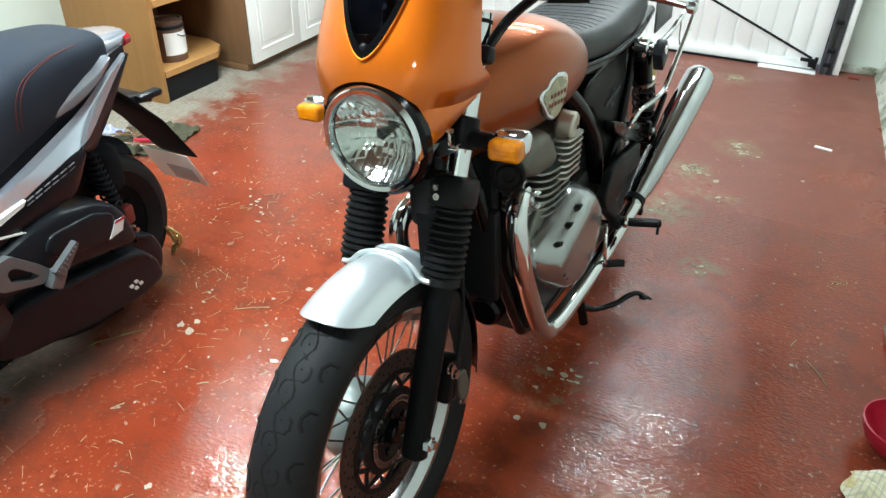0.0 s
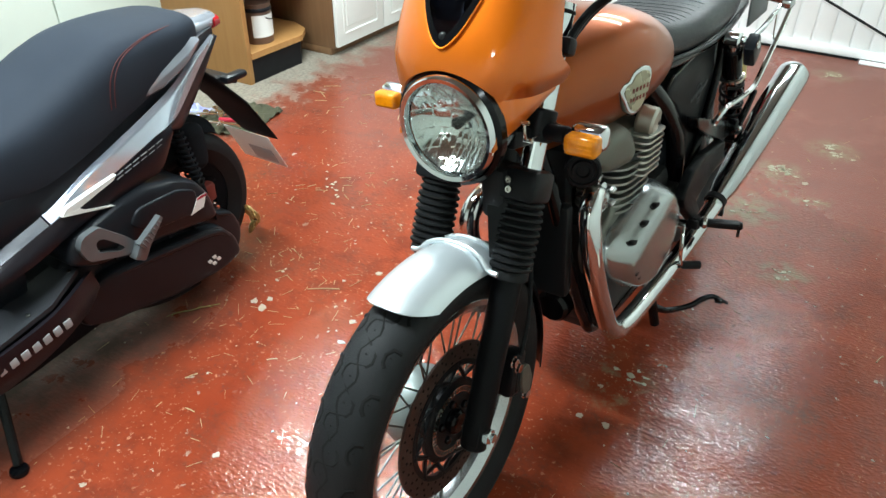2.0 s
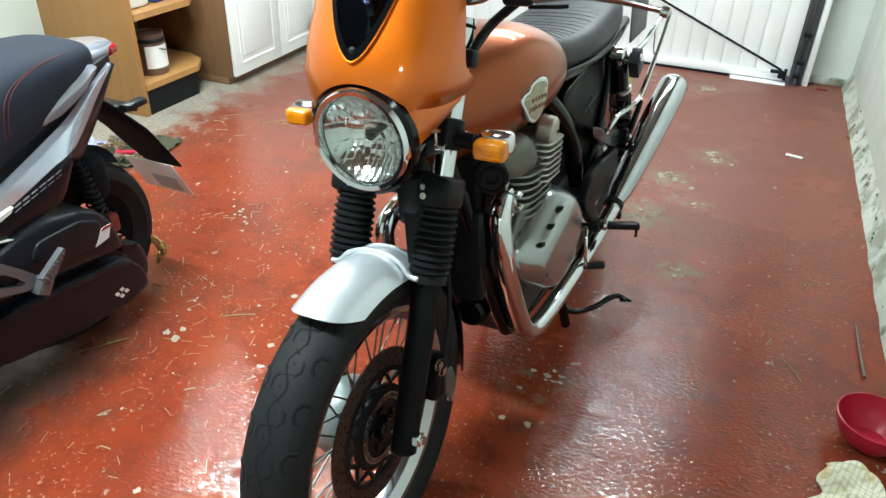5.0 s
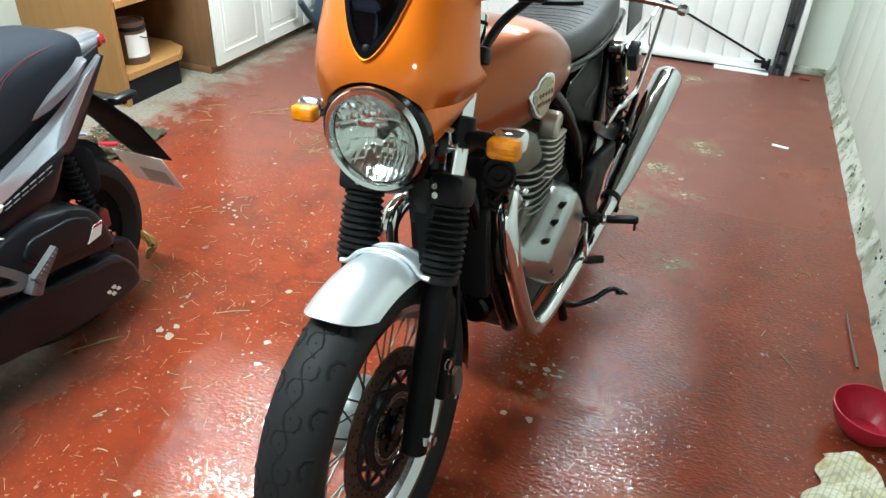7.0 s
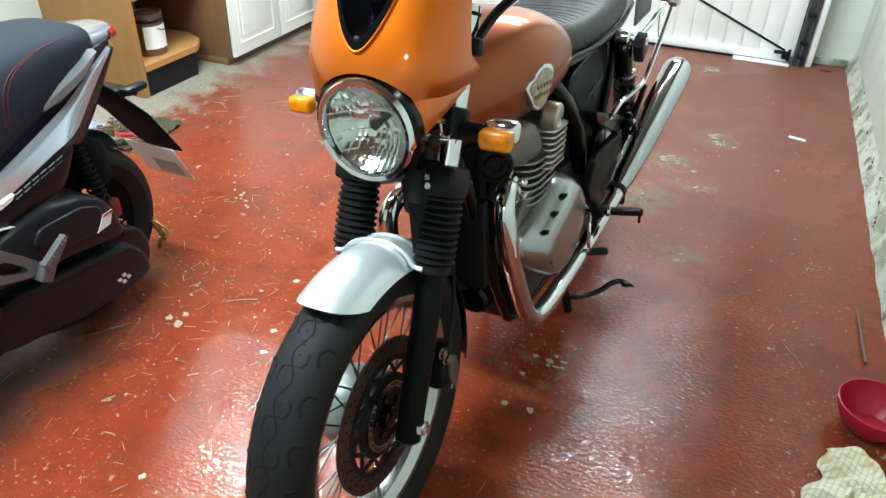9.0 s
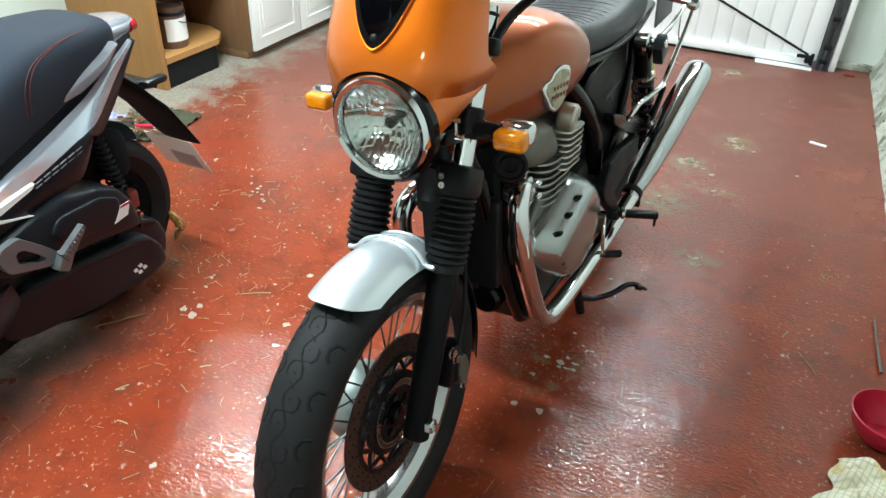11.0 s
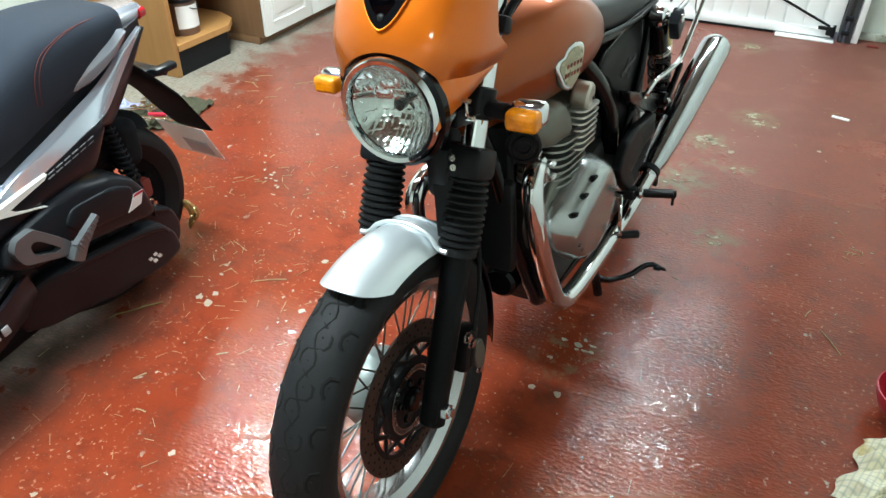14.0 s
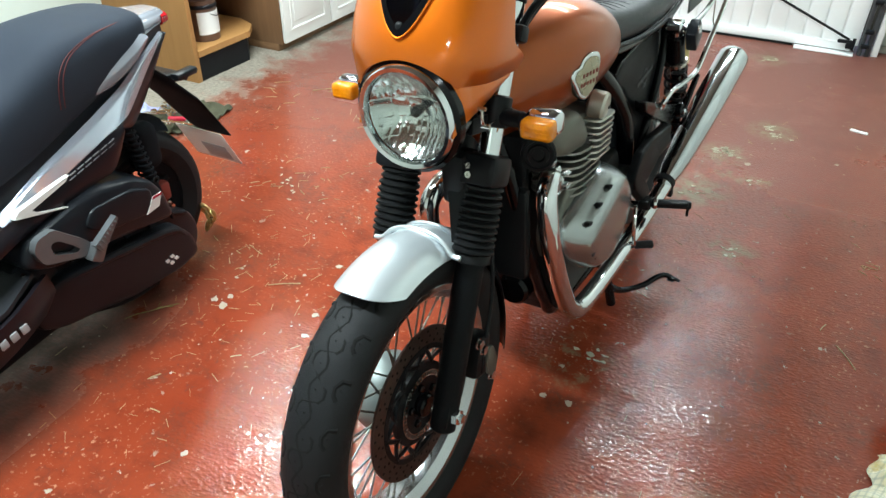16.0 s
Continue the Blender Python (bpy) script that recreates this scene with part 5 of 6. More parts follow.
def plate_with_hole(outer, inner, y0, y1):
    """A flat ring between two outlines of as many points, thick from y0 to y1."""
    n = len(outer)
    vs = [(x, y, z) for y in (y0, y1) for ring in (outer, inner) for x, z in ring]
    fs = []
    for k in range(n):
        q = (k + 1) % n
        fs += [(k, q, n + q, n + k), (2 * n + k, 3 * n + k, 3 * n + q, 2 * n + q), (k, 2 * n + k, 2 * n + q, q), (n + k, n + q, 3 * n + q, 3 * n + k)]
    return vs, fs


# rear wheel
RW = V((-0.010, 0, 0.241))
rw = part("rear_wheel", lathe([(0.150, -0.04), (0.158, -0.036), (0.145, -0.03), (0.135, 0), (0.145, 0.03), (0.158, 0.036), (0.150, 0.04), (0.120, 0.03), (0.115, -0.03)], RW, (0, 1, 0), 48, True), MATT_BLACK, sco, "black rear wheel")
prof = [(0.241 - 0.05 + 0.05 * math.cos(math.pi * (k / 14 - 0.5)) ** 0.7 if 0 < k < 14 else 0.191, 0.066 * math.sin(math.pi * (k / 14 - 0.5))) for k in range(15)] + [(0.152, 0.045), (0.150, -0.045)]
part("tyre", lathe(prof, RW, (0, 1, 0), 64, True), RUBBER, rw, "wide black scooter tyre")
for k in range(5):
    a = 2 * math.pi * k / 5
    part("wheel_spoke", tube([RW + V((math.sin(a) * 0.03, 0.02, math.cos(a) * 0.03)), RW + V((math.sin(a + 0.1) * 0.13, 0.025, math.cos(a + 0.1) * 0.13))], 0.014, 8, 3), MATT_BLACK, rw)
part("hub", cyl(RW + V((0, -0.06, 0)), RW + V((0, 0.06, 0)), 0.04, n=24, bevel=0.006), BLACK_SATIN, rw)

# drive casing
cvt = part("drive_casing", slab(rounded([(-0.10, 0.10), (-0.115, 0.155), (-0.09, 0.225), (-0.01, 0.268), (0.10, 0.285), (0.28, 0.325), (0.46, 0.36), (0.50, 0.30), (0.44, 0.20), (0.28, 0.125), (0.10, 0.085), (-0.04, 0.07)], 0.03, 4), 0.05, 0.140, 0.015), BLACK_PLASTIC, sco, "black ribbed drive casing")
part("casing_cover", slab(rounded([(-0.064, 0.105), (-0.050, 0.171), (0.004, 0.236), (0.185, 0.268), (0.39, 0.288), (0.48, 0.27), (0.475, 0.185), (0.415, 0.155), (0.304, 0.130), (0.191, 0.101), (0.008, 0.088)], 0.020, 4), 0.10, 0.1785, 0.014), BLACK_PLASTIC, cvt)
part("casing_ridge", tube([(0.44, 0.170, 0.276), (0.30, 0.173, 0.268), (0.185, 0.174, 0.254), (0.02, 0.173, 0.222), (-0.030, 0.170, 0.168), (-0.042, 0.166, 0.120)], [0.004, 0.010, 0.012, 0.011, 0.008, 0.004], 10, 6), BLACK_PLASTIC, cvt)
for k in range(5):
    part("casing_rib", slab([(-0.02 + 0.085 * k, 0.236 + 0.0145 * k), (-0.012 + 0.085 * k, 0.237 + 0.0145 * k), (-0.012 + 0.085 * k, 0.262 + 0.0145 * k), (-0.02 + 0.085 * k, 0.260 + 0.0145 * k)], 0.10, 0.150, 0.002), BLACK_PLASTIC, cvt)
# unseen block, added to keep light from passing under the scooter
part("engine_block", loft([oval((x, 0, z), (0, 1, 0), (0, 0, 1), w, h, 20, 4) for x, z, w, h in ((0.13, 0.22, 0.09, 0.08), (0.20, 0.21, 0.12, 0.11), (0.42, 0.20, 0.12, 0.115), (0.62, 0.185, 0.14, 0.10), (0.92, 0.185, 0.15, 0.09))]), MATT_BLACK, sco)
part("casing_rim", tube([(-0.07, 0.142, 0.228), (0.0, 0.142, 0.257), (0.12, 0.142, 0.276), (0.30, 0.142, 0.318), (0.44, 0.142, 0.348)], 0.006, 8), BLACK_PLASTIC, cvt)
for dx, dz in ((0, 0), (0.014, 0.0135), (0.019, -0.006), (0.033, 0.0075)):
    q = [(0.024 + dx, 0.133 + dz), (0.036 + dx, 0.131 + dz), (0.042 + dx, 0.141 + dz), (0.030 + dx, 0.143 + dz)]
    part("white_mark", slab(q, 0.178, 0.1825), WHITE, cvt, "white diamond mark")
air = part("air_box", slab(rounded([(0.010, 0.278), (0.030, 0.362), (0.062, 0.415), (0.118, 0.450), (0.223, 0.476), (0.31, 0.466), (0.45, 0.43), (0.47, 0.37), (0.40, 0.335), (0.216, 0.308)], 0.022, 4), 0.08, 0.198, 0.022), BLACK_PLASTIC, sco, "black plastic air filter box")
part("box_panel", slab(rounded([(0.09, 0.335), (0.08, 0.40), (0.14, 0.43), (0.27, 0.435), (0.30, 0.40), (0.25, 0.355)], 0.02, 4), 0.195, 0.206, 0.006), BLACK_PLASTIC, air)
part("sticker", slab([(0.116, 0.338), (0.070, 0.343), (0.054, 0.378), (0.085, 0.378)], 0.205, 0.2085), WHITE, air, "white warning sticker")
part("sticker_band", slab([(0.0905, 0.372), (0.0565, 0.372), (0.054, 0.379), (0.085, 0.379)], 0.2085, 0.2095), RED_PLASTIC, air)
for x, z in ((0.055, 0.412), (0.43, 0.405)):
    part("box_screw", lathe([(0.011, 0), (0.011, 0.003), (0.005, 0.003), (0.005, 0)], (x, 0.199, z), (0, 1, 0), 14), NEAR_BLACK, air)

# folded passenger peg on its cast bracket
loop_out = rounded([(0.450, 0.418), (0.434, 0.444), (0.388, 0.450), (0.366, 0.428), (0.316, 0.380), (0.298, 0.350), (0.330, 0.338), (0.434, 0.376)], 0.012, 3)
loop_in = rounded([(0.408, 0.412), (0.399, 0.419), (0.385, 0.416), (0.372, 0.404), (0.346, 0.378), (0.336, 0.365), (0.350, 0.361), (0.404, 0.386)], 0.006, 3)
brk = part("peg_bracket", joined(plate_with_hole(loop_out, loop_in, 0.200, 0.220), box((0.304, 0.226, 0.338), (0.036, 0.030, 0.046), 0.005, Matrix.Rotation(radians(-35), 4, "Y"))), MID_METAL, sco, "cast grey passenger peg bracket")
wedge = [(0.306, 0.354, 0.013), (0.284, 0.368, 0.012), (0.256, 0.390, 0.008), (0.234, 0.408, 0.004)]
part("folded_peg", joined(loft([[V((x - k * 0.6, 0.228, z - k)), V((x + k * 0.6, 0.228, z + k)), V((x + k * 0.6, 0.246, z + k)), V((x - k * 0.6, 0.246, z - k))] for x, z, k in wedge]), *[box((0.300 - 0.0095 * k, 0.247, 0.358 + 0.0068 * k), (0.004, 0.005, 0.021 - 0.0020 * k), 0.001, Matrix.Rotation(radians(28), 4, "Y")) for k in range(7)]), MID_METAL, brk, "ribbed folding peg")
for x, z in ((0.428, 0.424), (0.420, 0.400)):
    part("bracket_bolt", lathe([(0.007, 0), (0.007, 0.003), (0.003, 0.003)], (x, 0.215, z), (0, 1, 0), 12), BLACK_SATIN, brk)

# seat: raised pillion over a wide front part
ST = [(0.62, 0.10, 0.700, 0.55), (0.56, 0.14, 0.712, 0.525), (0.46, 0.155, 0.726, 0.520), (0.36, 0.158, 0.758, 0.545), (0.305, 0.157, 0.782, 0.562), (0.265, 0.156, 0.799, 0.576), (0.18, 0.150, 0.824, 0.605), (0.07, 0.142, 0.830, 0.645), (-0.035, 0.131, 0.824, 0.685), (-0.085, 0.114, 0.816, 0.710), (-0.113, 0.090, 0.804, 0.730), (-0.127, 0.05, 0.780, 0.745)]


def scooter_seat_ring(x, w, zt, zb, n=40):
    return oval((x, 0, (zt + zb) / 2), (0, 1, 0), (0, 0, 1), w, (zt - zb) / 2, n, 3.4)


sst = part("seat", loft([scooter_seat_ring(*r) for r in between(ST)]), VINYL_GREY, sco, "charcoal two-level scooter seat with red stitching", 60)


def on_seat(x, th):
    xs = [-r[0] for r in ST]
    w, zt, zb = (float(np.interp(-x, xs, [r[k] for r in ST])) for k in (1, 2, 3))
    c, s = math.cos(th), math.sin(th)
    return V((x, w * math.copysign(abs(c) ** (2 / 3.4), c) * 1.003, (zt + zb) / 2 + (zt - zb) / 2 * math.copysign(abs(s) ** (2 / 3.4), s) * 1.003))


def seat_angle(x, z):
    xs = [-r[0] for r in ST]
    zt, zb = (float(np.interp(-x, xs, [r[k] for r in ST])) for k in (2, 3))
    q = max(-1.0, min(1.0, (z - (zt + zb) / 2) / ((zt - zb) / 2)))
    return math.asin(math.copysign(abs(q) ** 1.7, q))


for off in (0.0, 0.013):
    part("stitching", tube([on_seat(x + off, seat_angle(x + off, z)) for x, z in ((-0.075, 0.806), (0.0, 0.808), (0.078, 0.803), (0.157, 0.782), (0.195, 0.752), (0.212, 0.715), (0.220, 0.675))], 0.0013, 5), RED_THREAD, sst, "red seam stitching")

# bodywork
edge = [(0.470, 0.144, 0.505), (0.428, 0.144, 0.518), (0.341, 0.144, 0.555), (0.245, 0.143, 0.589), (0.149, 0.140, 0.623), (0.036, 0.127, 0.660), (-0.067, 0.107, 0.705), (-0.110, 0.098, 0.721), (-0.161, 0.088, 0.741)]
ridge = [(0.470, 0.160, 0.496), (0.427, 0.160, 0.510), (0.341, 0.160, 0.547), (0.243, 0.159, 0.580), (0.146, 0.154, 0.614), (0.031, 0.139, 0.653), (-0.068, 0.117, 0.699), (-0.117, 0.105, 0.717), (-0.165, 0.093, 0.737)]
mid = [(0.470, 0.175, 0.488), (0.439, 0.175, 0.496), (0.364, 0.175, 0.513), (0.283, 0.175, 0.535), (0.208, 0.175, 0.558), (0.150, 0.174, 0.576), (0.092, 0.168, 0.588), (0.041, 0.152, 0.601), (-0.064, 0.120, 0.665), (-0.116, 0.106, 0.698), (-0.168, 0.094, 0.732)]
flank = [(0.62, 0.174, 0.446), (0.519, 0.175, 0.473), (0.439, 0.175, 0.494), (0.364, 0.175, 0.511), (0.283, 0.175, 0.533), (0.208, 0.175, 0.556), (0.150, 0.174, 0.574), (0.092, 0.168, 0.584)]
low = [(0.66, 0.19, 0.41), (0.55, 0.19, 0.42), (0.44, 0.184, 0.445), (0.323, 0.178, 0.466), (0.20, 0.174, 0.476), (0.143, 0.172, 0.488), (0.088, 0.168, 0.56)]
fin_up = [(0.092, 0.166, 0.584), (0.041, 0.150, 0.598), (-0.064, 0.118, 0.662), (-0.116, 0.104, 0.695), (-0.168, 0.092, 0.729)]
fin_low = [(0.092, 0.163, 0.572), (0.031, 0.132, 0.547), (-0.016, 0.118, 0.569), (-0.071, 0.106, 0.612), (-0.130, 0.096, 0.671), (-0.184, 0.089, 0.731)]
gap_up = [(0.55, 0.125, 0.55), (0.381, 0.128, 0.60), (0.271, 0.130, 0.64), (0.15, 0.135, 0.70), (0.03, 0.130, 0.715), (-0.085, 0.104, 0.745), (-0.18, 0.078, 0.756)]
gap_low = [(0.55, 0.122, 0.48), (0.381, 0.124, 0.535), (0.271, 0.124, 0.585), (0.15, 0.124, 0.632), (0.03, 0.118, 0.652), (-0.085, 0.100, 0.692), (-0.18, 0.078, 0.736)]
for s in (1, -1):
    fl = lambda pts: [(x, s * y, z) for x, y, z in pts]
    t = 0.012 * s
    bp = part("tail_panel", banded_skin([fl(edge), fl(ridge), fl(mid)], (0.0, 0.34, 1.0), 48, 12, -t), PEWTER, sco, "bright gunmetal tail panel", 85)
    part("front_panel", banded_skin([fl([(0.62, 0.150, 0.462), (0.54, 0.147, 0.482), (0.474, 0.143, 0.503)]), fl([(0.62, 0.166, 0.456), (0.54, 0.162, 0.474), (0.474, 0.159, 0.494)]), fl([(0.62, 0.176, 0.448), (0.54, 0.175, 0.469), (0.474, 0.174, 0.486)])], (0.0, 0.34, 1.0), 16, 9, -t), DARK_PEWTER, sco, "dark gunmetal panel ahead of the tail panel", 85)
    part("tail_fin", side_skin(fl(fin_up), fl(fin_low), 24, 0.004 * s, t), DARK_PEWTER, sco, "dark gunmetal fin below the tail")
    part("inner_panel", side_skin(fl(gap_up), fl(gap_low), 24, 0.0, t), BLACK_PLASTIC, sco, "black panel under the seat")
    lp = part("lower_panel", side_skin(fl(flank), fl(low), 30, 0.006 * s, t), PLUM, sco, "dark plum lower side panel")
    if s > 0:
        # model lettering, left as plain bars, along the panel's upper edge
        for k in range(6):
            x = 0.272 - 0.0262 * k
            y = 0.1815 - 0.0010 * k
            part("letter_bar", joined(box((x, y, 0.533 + 0.0056 * k), (0.020, 0.004, 0.0022), 0.0006, Matrix.Rotation(radians(15), 4, "Y")), box((x + 0.003, y, 0.522 + 0.0056 * k), (0.020, 0.004, 0.0022), 0.0006, Matrix.Rotation(radians(15), 4, "Y"))), LETTER_GREY, lp, "pale illegible lettering bar")
        part("white_stripe", joined(slab([(0.287, 0.536), (0.430, 0.511), (0.446, 0.497), (0.400, 0.499), (0.298, 0.525)], 0.170, 0.1868), slab([(0.446, 0.497), (0.400, 0.499), (0.388, 0.488), (0.290, 0.455)], 0.170, 0.1876)), WHITE, lp, "white pointed stripe")
    rail = []
    for x, zu, zl, y in ((0.124, 0.682, 0.664, 0.128), (0.108, 0.699, 0.665, 0.132), (0.065, 0.724, 0.673, 0.136), (0.012, 0.740, 0.692, 0.136), (-0.031, 0.753, 0.711, 0.133), (-0.064, 0.766, 0.735, 0.129), (-0.082, 0.762, 0.750, 0.124)):
        h = zu - zl
        rail.append([V((x, s * (y + dy), zl + h * q)) for dy, q in ((0.004, 0.0), (0.0085, 0.12), (0.0105, 0.50), (0.0085, 0.62), (-0.002, 0.97), (-0.006, 1.0), (-0.022, 0.94), (-0.022, 0.05))])
    part("grab_rail", loft(rail), RAIL_GREY, sco, "gunmetal grab rail", 30)
part("body_core", loft([oval((x, 0, z), (0, 1, 0), (0, 0, 1), w, h, 24, 3) for x, z, w, h in ((0.64, 0.50, 0.15, 0.11), (0.45, 0.53, 0.15, 0.10), (0.25, 0.58, 0.14, 0.09), (0.10, 0.64, 0.12, 0.07), (-0.05, 0.70, 0.09, 0.05), (-0.14, 0.745, 0.06, 0.03))]), BLACK_PLASTIC, sco)
tail = part("tail_unit", loft([oval((x, 0, z), (0, 1, 0), (0, 0, 1), w, h, 24, 3) for x, z, w, h in ((-0.08, 0.755, 0.085, 0.034), (-0.17, 0.760, 0.075, 0.028), (-0.225, 0.760, 0.052, 0.022))]), RAIL_GREY, sco, "gunmetal tail unit")
part("tail_light", loft([oval((x, 0, z), (0, 1, 0), (0, 0, 1), w, h, 24, 3) for x, z, w, h in ((-0.205, 0.756, 0.066, 0.020), (-0.232, 0.756, 0.058, 0.018), (-0.238, 0.756, 0.045, 0.012))]), RED_LENS, tail, "red tail light")
part("under_tail", loft([oval((x, 0, z), (0, 1, 0), (0, 0, 1), w, h, 24, 2.6) for x, z, w, h in ((0.02, 0.62, 0.12, 0.05), (-0.06, 0.66, 0.10, 0.06), (-0.16, 0.70, 0.06, 0.05), (-0.20, 0.735, 0.04, 0.02))]), BLACK_PLASTIC, sco)

# number plate carrier: one long arm, rear light bar, blank plate
arm = part("plate_carrier", joined(loft([oval((x, 0, z), (0, 1, 0), (0.45, 0, 0.89), w, h, 20, 3) for x, z, w, h in ((-0.10, 0.66, 0.06, 0.04), (-0.18, 0.585, 0.085, 0.042), (-0.26, 0.50, 0.095, 0.034), (-0.32, 0.415, 0.090, 0.024), (-0.375, 0.34, 0.080, 0.012))])), MATT_BLACK, sco, "black number plate carrier")
part("light_bar", box((-0.205, 0, 0.590), (0.08, 0.15, 0.026), 0.010, Matrix.Rotation(radians(-12), 4, "Y")), BLACK_PLASTIC, arm)
for s in (1, -1):
    part("rear_indicator", joined(box((-0.225, 0.085 * s, 0.600), (0.085, 0.034, 0.022), 0.009), cyl((-0.22, 0.06 * s, 0.588), (-0.225, 0.09 * s, 0.588), 0.009, n=10)), BLACK_PLASTIC, arm)
PL = Matrix.Translation((-0.352, 0.0, 0.30)) @ Matrix.Rotation(radians(28), 4, "Y")
plate_ob = part("number_plate", moved(box((0, 0, 0), (0.003, 0.19, 0.155), 0.001), PL), WHITE, arm, "white number plate with bars")
part("plate_bar", moved(joined(*[box((-0.0025, -0.07 + 0.035 * k, z), (0.0015, 0.022, 0.045), 0.0005) for z in (0.035, -0.035) for k in range(5)]), PL), NEAR_BLACK, plate_ob)
part("plate_backing", moved(box((0.0025, 0.02, -0.03), (0.0015, 0.10, 0.07), 0.0004), PL), LIGHT_GREY, plate_ob)

# rear suspension and mudguard
def inner_guard(i, j):
    a, th = radians(-28 + 92 * i), (j * 2 - 1) * 1.2
    r = 0.275 - 0.05 * (1 - math.cos(th))
    return RW + V((math.sin(a) * r, 0.085 * math.sin(th), math.cos(a) * r))


part("inner_mudguard", joined(shell(inner_guard, 22, 10, -0.004), box((-0.032, 0.072, 0.445), (0.095, 0.07, 0.145), 0.034, None, 4)), MATT_BLACK, sco, "black inner mudguard")
sh = part("shock_absorber", cyl((0.052, 0.118, 0.58), (-0.01, 0.118, 0.32), 0.012, n=14), MATT_BLACK, sco)
u = (V((-0.01, 0.118, 0.32)) - V((0.052, 0.118, 0.58))).normalized()
part("shock_spring", tube([V((0.05, 0.112, 0.57)) + u * (0.22 * k / 144) + V((math.cos(k * math.pi / 6) * 0.021, math.sin(k * math.pi / 6) * 0.021, 0)) for k in range(145)], 0.0042, 6, 1), MATT_BLACK, sh, "black coil spring")
part("caliper", box((-0.06, 0.07, 0.285), (0.05, 0.035, 0.06), 0.010), MAROON, sco, "dark red brake caliper")
part("axle_bolt", joined(lathe([(0.012, 0), (0.012, 0.012), (0.006, 0.014)], (-0.055, 0.085, 0.25), (0, 1, 0), 6), cyl((-0.055, 0.05, 0.25), (-0.055, 0.115, 0.25), 0.007, n=10)), STEEL, sco)

# footboard, sill and side stand
up = [(0.44, 0.19, 0.345), (0.55, 0.225, 0.318), (0.70, 0.235, 0.300), (0.86, 0.235, 0.292)]
for s in (1, -1):
    fl = lambda pts: [(x, s * y, z) for x, y, z in pts]
    sill = part("sill", side_skin(fl([(0.42, 0.185, 0.33), (0.55, 0.225, 0.305), (0.70, 0.238, 0.292), (0.90, 0.238, 0.285)]), fl([(0.40, 0.165, 0.235), (0.55, 0.205, 0.205), (0.70, 0.222, 0.19), (0.90, 0.222, 0.185)]), 20, 0.008 * s, -0.012 * s), PLUM, sco, "dark plum sill")
    part("foot_mat", loft([[V((x, s * 0.10, z)), V((x, s * y, z)), V((x, s * y, z + 0.012)), V((x, s * 0.10, z + 0.014))] for x, y, z in ((0.445, 0.175, 0.335), (0.55, 0.215, 0.312), (0.70, 0.228, 0.296), (0.90, 0.228, 0.288))]), GREY_RUBBER, sill, "grey rubber foot mat")
    for x, y, z in ((0.462, 0.165, 0.346), (0.60, 0.20, 0.320)):
        part("mat_screw", lathe([(0.006, 0), (0.006, 0.003), (0.003, 0.004)], (x, s * y, z), (0, 0, 1), 12), STEEL, sill)
    if s > 0:
        for k in range(7):
            x = 0.535 + 0.029 * k
            part("letter_bar", joined(box((x, 0.2265 + 0.0025 * min(k, 4), 0.262 - 0.001 * k), (0.020, 0.006, 0.024), 0.003, Matrix.Rotation(radians(8), 4, "Y"))), LIGHT_GREY, sill, "pale illegible lettering bar")
part("floor_pan", loft([oval((x, 0, z), (0, 1, 0), (0, 0, 1), w, h, 20, 4) for x, z, w, h in ((0.30, 0.30, 0.12, 0.14), (0.45, 0.28, 0.17, 0.07), (0.60, 0.26, 0.20, 0.05), (0.90, 0.25, 0.20, 0.045))]), BLACK_PLASTIC, sco)
part("side_stand", joined(tube([(0.70, 0.16, 0.21), (0.725, 0.20, 0.13), (0.765, 0.255, 0.016)], [0.012, 0.011, 0.011], 10), lathe([(0.0, 0), (0.02, 0.0), (0.022, 0.006), (0.020, 0.012), (0.01, 0.014)], (0.770, 0.262, 0.0), (0, 0, 1), 18)), BLACK_GLOSS, sco, "black side stand, folded out")
part("main_stand", tube([(0.33, 0.12, 0.12), (0.20, 0.13, 0.075), (0.08, 0.13, 0.062)], 0.010, 10), BLACK_SATIN, sco)


# unseen front end, added to shade the floor: leg shield, fork, wheel and bars
shield = part("leg_shield", loft([oval((x, 0, z), (0, 1, 0), (0.9, 0, 0.4), w, h, 28, 3) for x, z, w, h in ((0.98, 0.27, 0.16, 0.05), (1.08, 0.34, 0.22, 0.06), (1.16, 0.50, 0.24, 0.07), (1.20, 0.68, 0.23, 0.08), (1.19, 0.84, 0.19, 0.08), (1.16, 0.95, 0.12, 0.06))]), PLUM, sco, "dark plum leg shield", 60)
part("nose_panel", loft([oval((x, 0, z), (0, 1, 0), (1, 0, 0.2), w, h, 24, 2.6) for x, z, w, h in ((1.20, 0.46, 0.10, 0.10), (1.26, 0.60, 0.13, 0.10), (1.26, 0.76, 0.13, 0.09), (1.22, 0.90, 0.08, 0.06))]), PEWTER, shield, "gunmetal nose panel", 60)
FW = V((1.32, 0, 0.241))
fw = part("front_wheel", lathe([(0.150, -0.04), (0.158, -0.036), (0.135, 0), (0.158, 0.036), (0.150, 0.04), (0.120, 0.03), (0.115, -0.03)], FW, (0, 1, 0), 48, True), BLACK_SATIN, sco, "black front wheel")
part("tyre", lathe(prof, FW, (0, 1, 0), 64, True), RUBBER, fw, "wide black scooter tyre")
part("hub", cyl(FW + V((0, -0.05, 0)), FW + V((0, 0.05, 0)), 0.12, n=28, bevel=0.006), BLACK_SATIN, fw)
